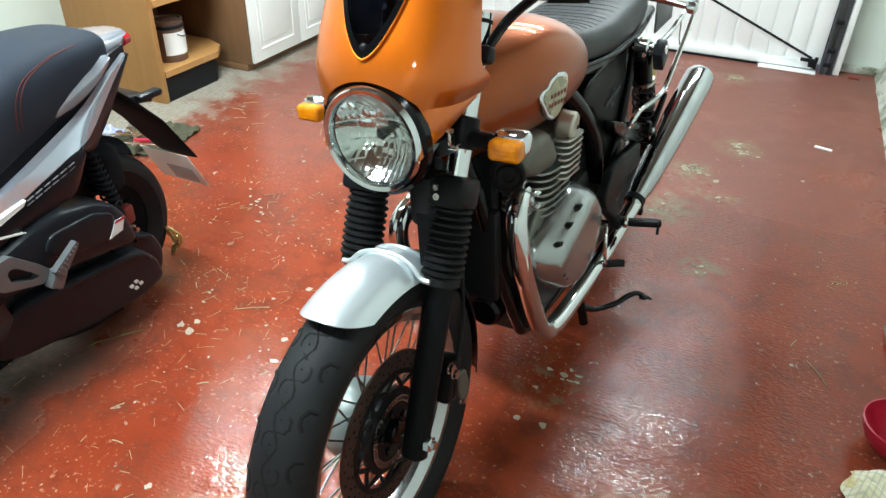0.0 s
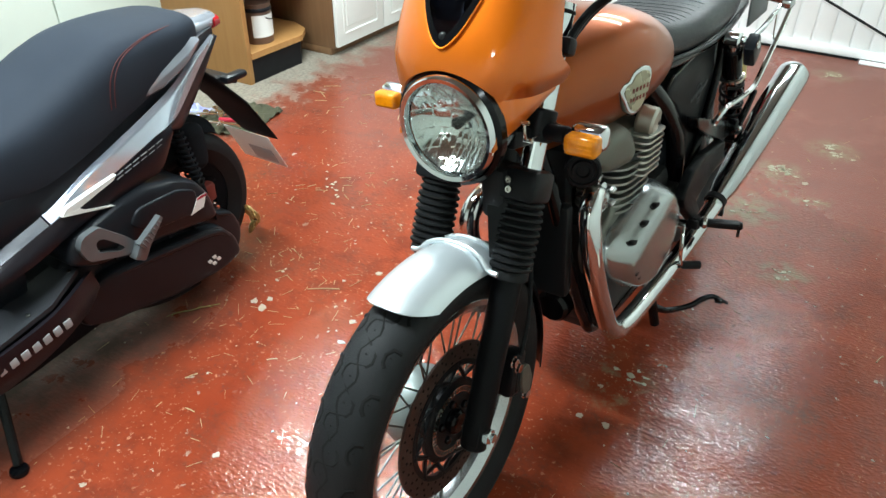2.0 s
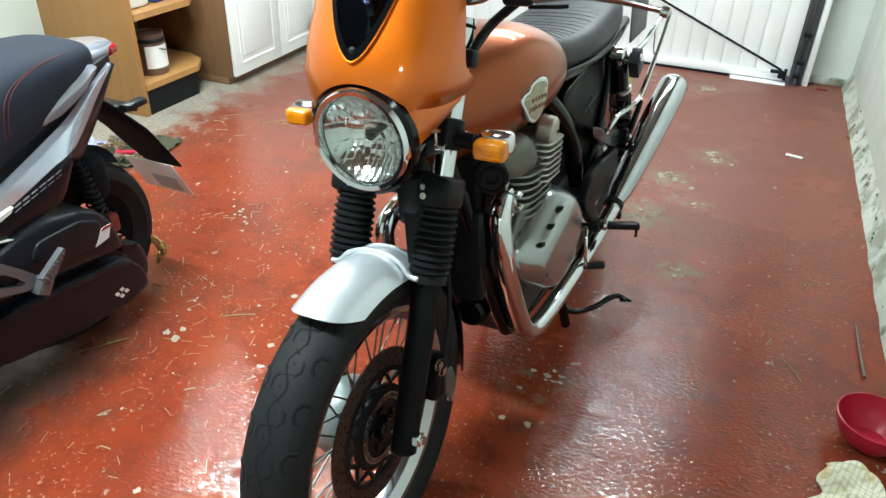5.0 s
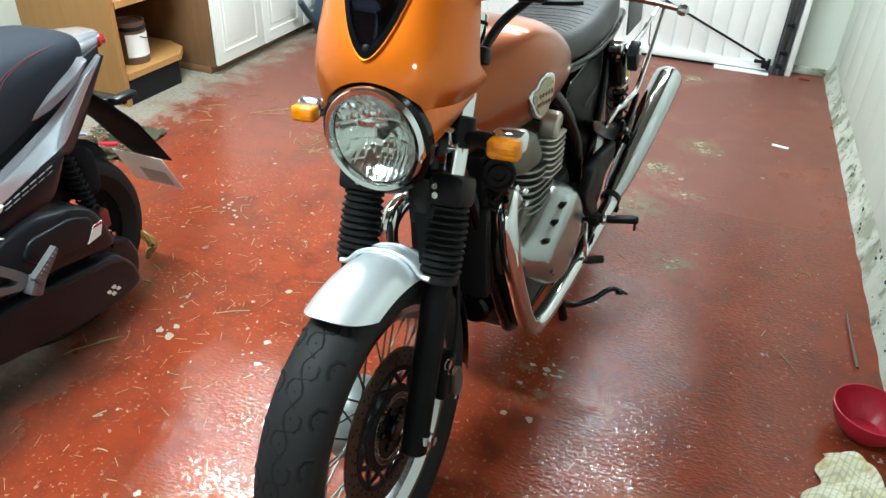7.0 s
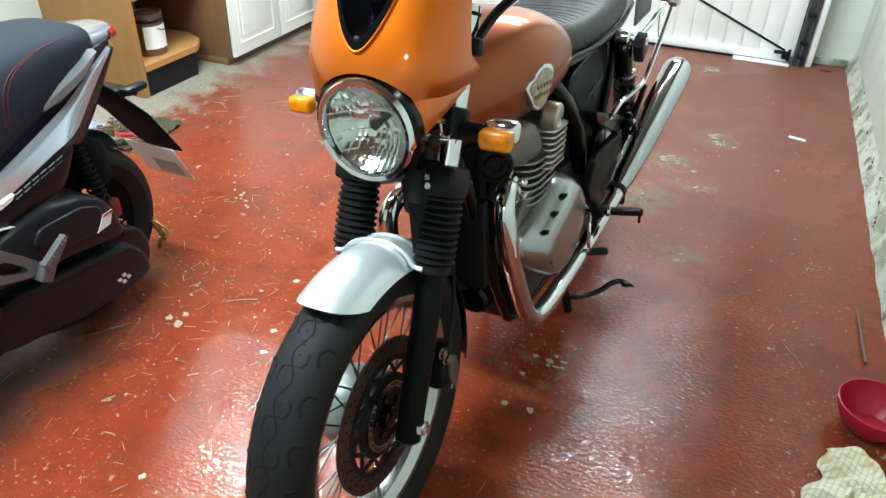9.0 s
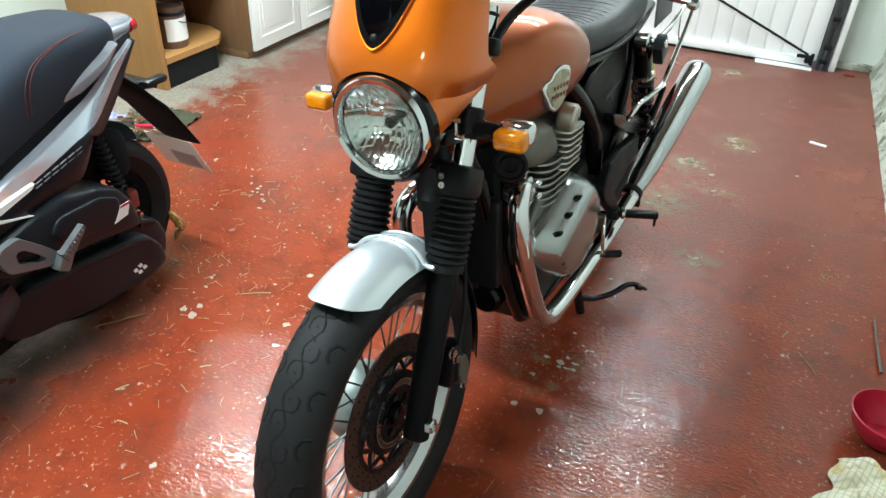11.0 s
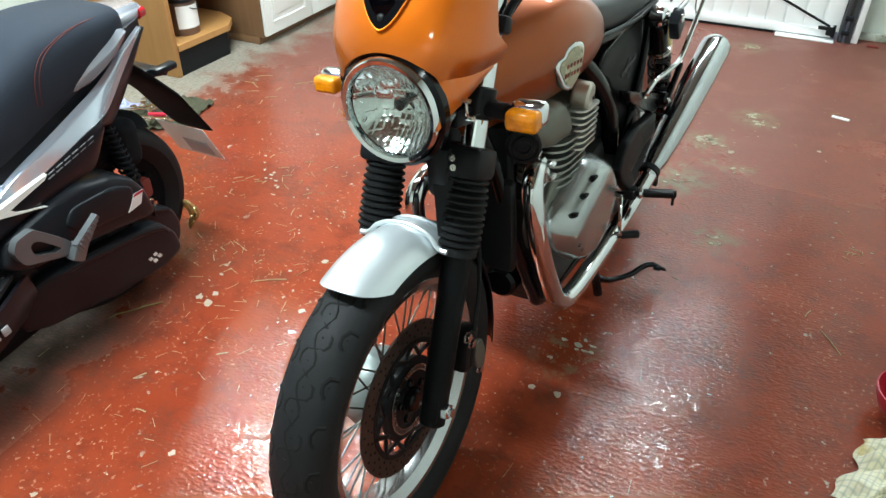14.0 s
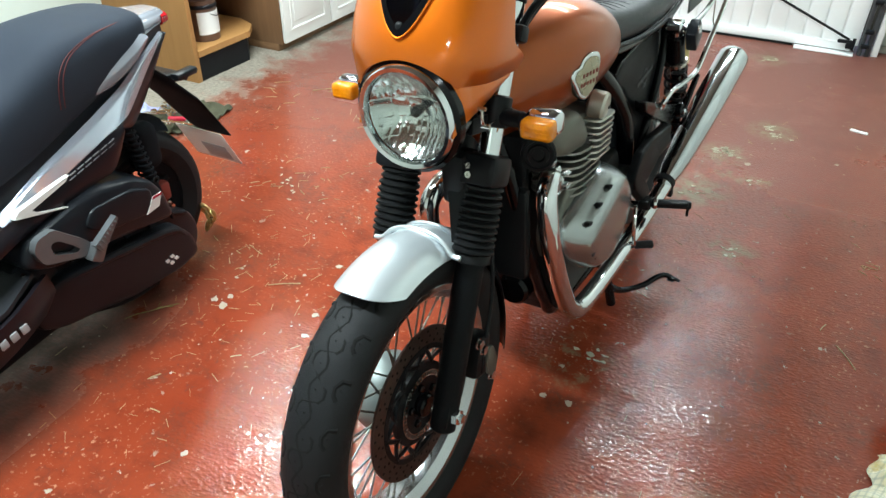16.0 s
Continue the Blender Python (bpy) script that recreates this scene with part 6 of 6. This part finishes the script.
for s in (1, -1):
    part("fork_leg", cyl(FW + V((0, 0.085 * s, -0.02)), V((1.20, 0.085 * s, 0.62)), 0.019, n=16), BLACK_SATIN, sco)
    part("handle_grip", cyl((1.05, 0.20 * s, 1.00), (1.00, 0.33 * s, 1.01), 0.017, n=16, bevel=0.003), RUBBER, sco)
part("handlebar_cover", loft([oval((1.08 - abs(y) * 0.15, y, 1.0), (1, 0, 0), (0, 0, 1), 0.06 * k, 0.045 * k, 20, 2.6) for y, k in ((-0.22, 0.5), (-0.12, 0.9), (0, 1.1), (0.12, 0.9), (0.22, 0.5))]), BLACK_PLASTIC, sco, "black handlebar cover", 60)
# built high to stop light crossing over the footboard
part("tunnel", loft([oval((x, 0, z), (0, 1, 0), (0, 0, 1), w, h, 20, 3) for x, z, w, h in ((0.55, 0.46, 0.15, 0.18), (0.75, 0.45, 0.13, 0.21), (0.95, 0.45, 0.13, 0.22), (1.08, 0.50, 0.16, 0.20))]), BLACK_PLASTIC, sco)

# security chain by the tyre
def chain_link(m):
    pts = [(math.cos(a) * (0.011 + 0.006 * (abs(math.cos(a)))), math.sin(a) * 0.0095, 0) for a in [2 * math.pi * k / 14 for k in range(15)]]
    return moved(tube(pts, 0.0042, 6, 1), m)


chain = thing("chain", "short brass coloured chain beside the scooter tyre", "chain")
for strand in ([(-1.385, 1.640, 0.150), (-1.376, 1.648, 0.124), (-1.372, 1.650, 0.100), (-1.376, 1.640, 0.080)], [(-1.392, 1.655, 0.136), (-1.370, 1.662, 0.108), (-1.384, 1.655, 0.086)]):
    cp = smooth_path(strand, 2)
    for k, q in enumerate(cp):
        d = (cp[min(k + 1, len(cp) - 1)] - cp[max(k - 1, 0)]).to_track_quat("X", "Z").to_matrix().to_4x4()
        part("link", chain_link(Matrix.Translation(q) @ d @ Matrix.Rotation(radians(90 * (k % 2)), 4, "X")), GOLD, chain)

# ---- fittings of the garage ----
# side wall: boards with narrow gaps over a flaking plinth
setting("plinth_east", shell(lambda i, j: (WX + 0.040 - 0.040 * j ** 1.3 + 0.006 * noise.noise((i * 55, j * 2, 1)) * j, -1.6 + 6.6 * i, 0.12 * (1 - j)), 260, 10, 0.02), CONCRETE, "flaking whitewashed concrete upstand along the wall", "wall base")
wall_boards = setting("boarding_east", box((WX + 0.060, 1.7, 1.24), (0.02, 6.6, 2.34)), WALL, "cream painted upright boarding", "wall")
for k in range(22):
    y = -1.45 + 0.30 * k
    part("board", box((WX + 0.042, y, 1.255), (0.016, 0.297, 2.31), 0.002), WALL, wall_boards)

# garage door at the far end
door = setting("door_1", box((-0.99, DY + 0.03, 1.06), (2.98, 0.02, 2.10)), DOOR_WHITE, "white ribbed steel up-and-over garage door, shut", "garage door")
for k in range(30):
    x = -2.43 + 0.10 * k
    part("rib", box((x, DY + 0.014, 1.07), (0.088, 0.016, 2.06), 0.005), DOOR_WHITE, door)
part("door_rail", box((-0.99, DY + 0.0, 0.035), (2.96, 0.03, 0.045), 0.006), DOOR_WHITE, door, "white bottom rail")
part("rubber_seal", box((-0.80, DY - 0.016, 0.007), (1.96, 0.012, 0.012), 0.003), NEAR_BLACK, door, "black rubber strip along the sill")
# daylight leaking under the door, drawn as a white strip
part("threshold", box((0.345, DY - 0.045, 0.006), (0.31, 0.060, 0.010), 0.003), DOOR_WHITE, door, "white strip standing for daylight leaking under the door")
part("lift_arm", joined(tube([(0.46, DY - 0.045, 0.085), (-0.123, DY - 0.045, 0.332), (-1.2, DY - 0.045, 0.79)], 0.007, 8, 1), ), BLACK_SATIN, door, "thin diagonal lifting rod")
part("latch", joined(box((0.44, DY - 0.042, 0.072), (0.075, 0.024, 0.018), 0.005), box((0.465, DY - 0.045, 0.055), (0.034, 0.032, 0.036), 0.006), cyl((0.485, DY - 0.05, 0.03), (0.485, DY - 0.05, 0.095), 0.009, n=12)), BLACK_SATIN, door, "dark latch at the foot of the door")
jamb = setting("door_frame", joined(box((0.530, DY + 0.0, 1.1), (0.022, 0.06, 2.2), 0.004), box((0.568, DY - 0.005, 1.1), (0.024, 0.045, 2.2), 0.004)), TRACK, "dark steel door track and frame", "door frame")
part("white_post", box((0.605, DY + 0.01, 1.1), (0.034, 0.05, 2.2), 0.004), DOOR_WHITE, jamb, "white painted post")
part("brace", joined(*[box((0.545, DY - 0.045, z), (0.045, 0.035, 0.022), 0.006) for z in (0.06, 0.14, 0.30)]), BLACK_SATIN, jamb)
setting("wall_north", joined(box((0.74, DY + 0.16, 1.21), (0.26, 0.12, 2.42)), box((-2.78, DY + 0.09, 1.21), (0.6, 0.12, 2.42)), box((-0.99, DY + 0.09, 2.28), (3.2, 0.12, 0.3))), WALL, "pale painted wall round the door", "wall")
setting("plinth_north", box((0.735, DY + 0.085, 0.022), (0.22, 0.03, 0.044), 0.008), CONCRETE, "flaking whitewashed plinth beside the door", "wall base")
part("red_patch", box((0.700, DY - 0.03, 0.005), (0.06, 0.03, 0.010), 0.004), MAROON, jamb)

# damp spots on the wall's foot
random.seed(11)
geos = []
for k in range(40):
    y, z = random.uniform(1.9, 4.75), abs(random.gauss(0.0, 0.035)) + 0.012
    x = WX + 0.004 + 0.30 * z if z < 0.10 else WX + 0.0335
    r = random.uniform(0.0025, 0.009)
    ring = [V((x - 0.001, y + math.cos(a) * r * random.uniform(0.5, 1.5), z + math.sin(a) * r * random.uniform(0.6, 1.4))) for a in [2 * math.pi * q / 8 for q in range(8)]]
    geos.append(loft([[p + V((0.004, 0, 0)) for p in ring], ring]))
tagged(part("wall_spots", joined(*geos), SPOT), "dark damp spots along the foot of the wall", "stain", "", "stuff")

# wooden bookcase and cupboards along the west wall
case = thing("shelf_unit", "orange pine effect open shelf unit with black plinth", "shelf unit")
part("end_panel", box((-2.70, 2.735, 1.1), (0.58, 0.03, 2.2), 0.003), WOOD, case)
part("back_panel", box((-2.94, 3.02, 1.1), (0.02, 0.54, 2.2), 0.002), WOOD_DARK, case)
shelf_o = [(-2.93, 2.75), (-2.405, 2.75), (-2.395, 3.12), (-2.46, 3.22), (-2.58, 3.275), (-2.93, 3.275)]
for z in (0.125, 0.46, 0.80, 1.2, 1.6):
    geo = loft([[V((x, y, z + d)) for x, y in shelf_o] for d in (0, 0.03)])
    part("shelf", geo, WOOD, case)
part("plinth", loft([[V((x, y, d)) for x, y in [(-2.90, 2.752), (-2.415, 2.752), (-2.408, 3.11), (-2.48, 3.20), (-2.60, 3.26), (-2.90, 3.26)]] for d in (0.0, 0.124)]), BLACK_SATIN, case, "black plinth board")


def paint_tin(x, y, z, r, h):
    t = thing("paint_tin", "brown paint tin with white label and wire handle", "paint tin", pose(x, y, z, 0, 0, 20))
    part("body", lathe([(r * 0.97, 0), (r, 0.004), (r, h - 0.004), (r * 1.03, h), (r * 0.9, h + 0.002), (r * 0.88, h - 0.006)], (0, 0, 0), (0, 0, 1), 36), TIN, t)
    lab = shell(lambda i, j: (math.cos(-1.5 + 2.0 * i) * (r + 0.001), math.sin(-1.5 + 2.0 * i) * (r + 0.001), h * (0.18 + 0.55 * j)), 18, 2, -0.001)
    part("label", lab, WHITE, t, "white paper label")
    part("band", lathe([(r + 0.001, h * 0.80), (r + 0.004, h * 0.82), (r + 0.004, h * 0.88), (r + 0.001, h * 0.90)], (0, 0, 0), (0, 0, 1), 36, True), BLACK_PLASTIC, t)
    part("handle", tube([(0, -r, h * 0.85), (r * 0.9, -r * 0.5, h * 0.66), (r * 1.12, 0, h * 0.6), (r * 0.9, r * 0.5, h * 0.66), (0, r, h * 0.85)], 0.0025, 6), BLACK_SATIN, t)
    return t


paint_tin(-2.52, 2.93, 0.155, 0.075, 0.20)


def tub(x, y, z, m, label):
    t = thing("storage_tub", label, "tub", pose(x, y, z))
    part("body", joined(box((0, 0, 0.10), (0.16, 0.13, 0.20), 0.02), box((0, 0, 0.195), (0.175, 0.145, 0.02), 0.008)), m, t)
    return t


tub(-2.55, 2.87, 0.49, WHITE, "white plastic tub on the shelf")
tub(-2.55, 3.03, 0.49, BLUE, "blue plastic tub on the shelf")

# floor cupboards
def cupboard(y0, y1):
    c = thing("cupboard", "white panelled kitchen base cupboard with brown carcass", "cupboard", None, "row of cupboards")
    part("carcass", box((-2.65, (y0 + y1) / 2, 0.47), (0.66, y1 - y0 - 0.002, 0.86), 0.003), WOOD_DARK, c)
    part("plinth", box((-2.66, (y0 + y1) / 2, 0.02), (0.62, y1 - y0 - 0.004, 0.04), 0.002), WOOD_DARK, c)
    w = y1 - y0 - 0.006
    d = part("door", joined(box((-2.306, (y0 + y1) / 2, 0.46), (0.022, w, 0.82), 0.005)), CUP_WHITE, c, "white painted door with raised panel")
    yc = (y0 + y1) / 2
    part("door_panel", joined(box((-2.293, yc, 0.46), (0.010, w - 0.17, 0.62), 0.006), *[box((-2.2935, yc + s * (w / 2 - 0.065), 0.46), (0.006, 0.012, 0.70), 0.003) for s in (1, -1)], *[box((-2.2935, yc, 0.46 + s * 0.345), (0.006, w - 0.13, 0.012), 0.003) for s in (1, -1)]), CUP_WHITE, d)
    part("knob", lathe([(0.006, 0), (0.006, 0.012), (0.014, 0.018), (0.014, 0.026), (0.006, 0.03)], (-2.295, y1 - 0.04, 0.42), (1, 0, 0), 18), WOOD, d, "round wooden knob")
    return c


part_ys = [3.29, 3.735, 4.18, 4.62]
for a, b in zip(part_ys, part_ys[1:]):
    cupboard(a, b)
tagged(part("worktop", box((-2.63, 3.96, 0.93), (0.72, 1.36, 0.04), 0.006), WOOD_DARK), "brown laminate worktop over the cupboards", "worktop")

# tall cream panels on the west wall
panels = setting("panelling_west", box((EX + 0.008, 1.0, 1.2), (0.016, 3.4, 2.38)), WALL, "cream painted sheet panelling with dark joints", "wall panel")
for k in range(5):
    part("panel", box((EX + 0.020, -0.30 + 0.70 * k, 1.2), (0.014, 0.69, 2.36), 0.004), WALL, panels)

can = thing("watering_can", "dark green plastic watering can on the floor", "watering can", pose(-2.16, 4.33, 0, 0, 0, 0))
part("body", loft([oval((0, 0, z), (1, 0, 0), (0, 1, 0), a, b, 28, 2.4) for z, a, b in ((0, 0.10, 0.14), (0.02, 0.11, 0.15), (0.16, 0.105, 0.145), (0.26, 0.08, 0.11), (0.29, 0.05, 0.07))]), CAN_GREEN, can)
part("spout", tube([(-0.03, -0.10, 0.05), (-0.05, -0.20, 0.13), (-0.06, -0.30, 0.24)], [0.03, 0.022, 0.018], 12), CAN_GREEN, can)
part("handle", tube([(0.02, 0.10, 0.12), (0.02, 0.20, 0.22), (0.02, 0.12, 0.34), (0.02, -0.03, 0.31)], 0.012, 10), CAN_GREEN, can)

# ceiling lamps, out of view; the fourth is added fill
for x, y, z, turn, length, width, watts in TUBES:
    lamp = thing("ceiling_lamp", "unseen lit fluorescent tube batten on the ceiling", "lamp", pose(x, y, z, 0, 0, turn), "ceiling lamps")
    part("batten", box((0, 0, 0.075), (length + 0.05, width + 0.02, 0.05), 0.008), DOOR_WHITE, lamp)
    part("diffuser", box((0, 0, 0.025), (length, width, 0.04), 0.012), TUBE_ON, lamp, "glowing white diffuser")

# loose things on the floor
bowl = thing("bowl", "red plastic bowl standing on the floor", "bowl", pose(0.735, 1.80, 0))
part("body", lathe([(0.0, 0.004), (0.045, 0.0), (0.05, 0.003), (0.075, 0.03), (0.090, 0.065), (0.094, 0.085), (0.090, 0.086), (0.085, 0.066), (0.070, 0.034), (0.045, 0.010), (0.0, 0.010)], (0, 0, 0), (0, 0, 1), 48), RED_PLASTIC, bowl)


def cloth(i, j):
    x, y = -0.105 + 0.265 * i, -0.125 + 0.22 * j
    e = min(i, 1 - i, j, 1 - j)
    warp = 1.6 * noise.noise((i * 2.2, j * 2.2, 9))
    fold = abs(math.sin(9.0 * (i * 0.6 + 0.8 * j) + 2.4 * warp)) ** 0.8
    crease = abs(math.sin(15.0 * (0.9 * i - 0.5 * j) + 3.0 * warp)) ** 1.2
    lift = min(1, e * 6) ** 0.7
    z = 0.005 + lift * (0.008 + 0.052 * fold * (0.55 + 0.9 * noise.noise((i * 2.5, j * 2.5, 3))) + 0.014 * crease) + 0.008 * abs(noise.noise((i * 6, j * 6, 2)))
    return (x + 0.035 * noise.noise((i * 3, j * 3, 0)), y + 0.045 * noise.noise((i * 3, j * 3, 5)), max(0.004, z))


rag = part("cloth", shell(cloth, 70, 60, 0.002), CLOTH, None, "", 80)
tagged(rag, "crumpled checked cloth with yellow stains on the floor", "cloth")
rag.matrix_world = pose(0.705, 1.555, 0, 0, 0, -18)
tagged(part("rod", tube([(0.738, 2.335, 0.008), (0.741, 2.20, 0.007), (0.745, 2.065, 0.009)], [0.0025, 0.0032, 0.0042], 10), ALU_DULL), "thin grey metal rod lying on the floor", "rod")

bag = part("canvas_roll", shell(lambda i, j: (-0.16 + 0.31 * i + 0.03 * noise.noise((i * 4, j * 4, 1)), -0.15 + 0.32 * j + 0.05 * noise.noise((i * 3, j * 3, 7)), 0.004 + 0.03 * max(0, math.sin(i * math.pi) * math.sin(j * math.pi)) + 0.035 * abs(noise.noise((i * 7, j * 7, 3)))), 40, 30, 0.004), KHAKI, None, "", 80)
bag.matrix_world = pose(-2.17, 2.36, 0, 0, 0, 12)
tagged(bag, "khaki canvas tool roll spread on the floor", "tool roll")
for k in range(11):
    a = random.uniform(0, 180)
    x, y = -2.13 + random.uniform(-0.13, 0.12), 2.35 + random.uniform(-0.11, 0.10)
    l = random.uniform(0.05, 0.085)
    sp = part("spanner", joined(box((0, 0, 0), (2 * l, 0.010, 0.005), 0.001), lathe([(0.007, -0.003), (0.014, -0.003), (0.014, 0.003), (0.007, 0.003)], (l, 0, 0), (0, 0, 1), 14, True), box((-l, 0.006, 0), (0.018, 0.006, 0.005), 0.001), box((-l, -0.006, 0), (0.018, 0.006, 0.005), 0.001)), CHROME)
    sp.matrix_world = pose(x - 0.03, y - 0.02, 0.062, random.uniform(-8, 8), random.uniform(-6, 6), a)
    tagged(sp, "small bright steel spanner on the tool roll", "spanner", "hand tools")
wrap = part("plastic_wrap", shell(lambda i, j: (-0.07 + 0.14 * i, -0.06 + 0.13 * j, 0.006 + 0.055 * max(0, math.sin(i * math.pi) * math.sin(j * math.pi)) * (0.6 + 1.2 * abs(noise.noise((i * 6, j * 6, 4)))) + 0.012 * abs(noise.noise((i * 11, j * 11, 8)))), 30, 28, 0.002), WRAP, None, "", 60)
wrap.matrix_world = pose(-2.385, 2.30, 0.0, 0, 0, 25)
tagged(wrap, "crumpled pale blue plastic wrap beside the tools", "plastic wrap")
red = part("screwdriver", joined(cyl((-0.05, 0, 0), (0.03, 0, 0), 0.010, n=10, bevel=0.003), cyl((0.03, 0, 0), (0.11, 0, 0), 0.003, n=8)), RED_PLASTIC)
red.matrix_world = pose(-2.09, 2.26, 0.062, 0, 0, 25)
tagged(red, "screwdriver with red handle on the tool roll", "screwdriver", "hand tools")

# chips and straw
def straw(x, y, l, turn, m=STRAW, r=0.0016, name="straw", label="dry straw stalk on the red floor"):
    ob = part(name, tube([(-l / 2, 0, r), (0, 0.02 * l, r * 1.4), (l / 2, -0.01 * l, r)], r, 5, 3), m)
    ob.matrix_world = pose(x, y, 0, 0, 0, turn)
    return tagged(ob, label, "straw", "straw on the floor")


for cx, cy, spread, count, longest in ((-1.38, 2.74, 0.070, 26, 0.075), (-1.42, 2.08, 0.085, 16, 0.05), (-1.20, 1.66, 0.06, 8, 0.04), (0.61, 2.52, 0.020, 7, 0.05), (-2.02, 2.80, 0.06, 7, 0.09), (-1.50, 3.35, 0.12, 10, 0.06)):
    for k in range(count):
        straw(random.gauss(cx, spread), random.gauss(cy, spread), random.uniform(0.35, 1.0) * longest, random.uniform(0, 180), r=0.0012)
for x, y, l, turn in ((-1.78, 2.985, 0.22, 43), (-1.74, 2.96, 0.10, 28), (-1.03, 1.575, 0.10, 32), (0.555, 2.02, 0.10, -58), (0.49, 2.13, 0.04, 70), (-1.09, 1.089, 0.035, 62), (-1.00, 1.00, 0.03, 5), (-0.95, 1.25, 0.03, 40)):
    straw(x, y, l, turn)
geos = []
for k in range(420):
    x, y = random.uniform(-2.1, 0.72), random.uniform(0.35, 4.4)
    if random.random() < 0.35:
        x, y = random.gauss(-1.1, 0.35), random.gauss(1.55, 0.45)
    l, a = random.uniform(0.006, 0.05), random.uniform(0, 6.3)
    d = V((math.cos(a), math.sin(a), 0)) * l / 2
    geos.append(tube([V((x, y, 0.001)) - d, V((x, y, 0.0014)) + d], random.uniform(0.0003, 0.0008), 4, 1))
tagged(part("scattered_straw", joined(*geos), STRAW), "fine scattered straw bits over the floor", "straw", "", "stuff")
geos = []


def chip(x, y, r, ry=None):
    n = 9
    ry = ry or r
    ph = random.uniform(0, 6)
    ring = [V((x + math.cos(2 * math.pi * k / n + ph) * r * random.uniform(0.35, 1.2), y + math.sin(2 * math.pi * k / n + ph) * ry * random.uniform(0.35, 1.2), 0.0)) for k in range(n)]
    return loft([ring, [p + V((0, 0, 0.0012)) for p in ring]])


for x, y, r in ((0.15, 3.107, 0.018), (0.482, 3.271, 0.010), (-0.148, 1.5, 0.012), (-0.077, 1.502, 0.013), (-0.138, 1.627, 0.012), (-0.831, 1.407, 0.012), (-0.856, 1.497, 0.013), (-0.933, 1.736, 0.014), (-1.129, 1.407, 0.018), (-1.14, 1.45, 0.014), (-1.17, 1.42, 0.016)):
    geos.append(chip(x, y, r))
for k in range(230):
    x, y = random.uniform(-2.0, 0.7), random.uniform(0.3, 4.5)
    if k % 4 == 0:
        x, y = random.gauss(-1.05, 0.30), random.gauss(1.65, 0.45)
    geos.append(chip(x, y, random.uniform(0.0012, 0.0045) * (2.2 if random.random() < 0.08 else 1)))
for k in range(50):
    geos.append(chip(random.uniform(-0.25, 0.72), random.uniform(1.4, 4.6), random.uniform(0.002, 0.006), random.uniform(0.002, 0.004)))
for k in range(30):
    geos.append(chip(random.gauss(-1.25, 0.22), random.gauss(2.0, 0.25), random.uniform(0.003, 0.009), random.uniform(0.002, 0.005)))
tagged(part("paint_chips", joined(*geos), PALE), "pale flakes and chips scattered on the floor", "flakes", "", "stuff")
geos = []
for x, y, a, b, n in ((0.05, 3.17, 0.030, 0.022, 34), (0.19, 3.53, 0.016, 0.016, 12), (0.23, 3.46, 0.022, 0.02, 9), (0.01, 2.77, 0.030, 0.02, 7), (0.19, 2.41, 0.022, 0.018, 9), (0.09, 4.48, 0.03, 0.025, 12), (0.20, 2.97, 0.02, 0.015, 4), (-0.07, 1.70, 0.022, 0.02, 9), (-1.40, 2.09, 0.05, 0.04, 8)):
    for k in range(n):
        geos.append(chip(x + random.gauss(0, a), y + random.gauss(0, b), random.uniform(0.004, 0.014), random.uniform(0.003, 0.010)))
tagged(part("worn_patches", joined(*geos), WORN), "pale worn spots in the floor paint", "worn patch", "", "stuff")
piece = part("wood_chip", box((0, 0, 0.003), (0.075, 0.022, 0.006), 0.002), WHITE)
piece.matrix_world = pose(0.555, 3.66, 0, 0, 0, -14)
tagged(piece, "small white offcut lying on the floor", "offcut")
weed = [tube([(0, 0, 0.004), (0.06, 0.01, 0.012), (0.13, 0.035, 0.004)], 0.0022, 5), tube([(0, 0, 0.004), (-0.06, -0.02, 0.01), (-0.11, -0.035, 0.003)], 0.002, 5)]
weed += [tube([(q, 0.2 * q, 0.008), (q + random.uniform(-0.03, 0.04), 0.2 * q + random.uniform(-0.05, 0.05), 0.012)], 0.0014, 4) for q in (-0.08, -0.05, -0.02, 0.02, 0.03, 0.05, 0.08, 0.1)]
w = part("weed_sprig", joined(*weed), TWIG)
w.matrix_world = pose(-1.30, 1.285, 0, 0, 0, 38) @ Matrix.Scale(0.62, 4)
tagged(w, "dried green weed sprig on the floor", "weed")
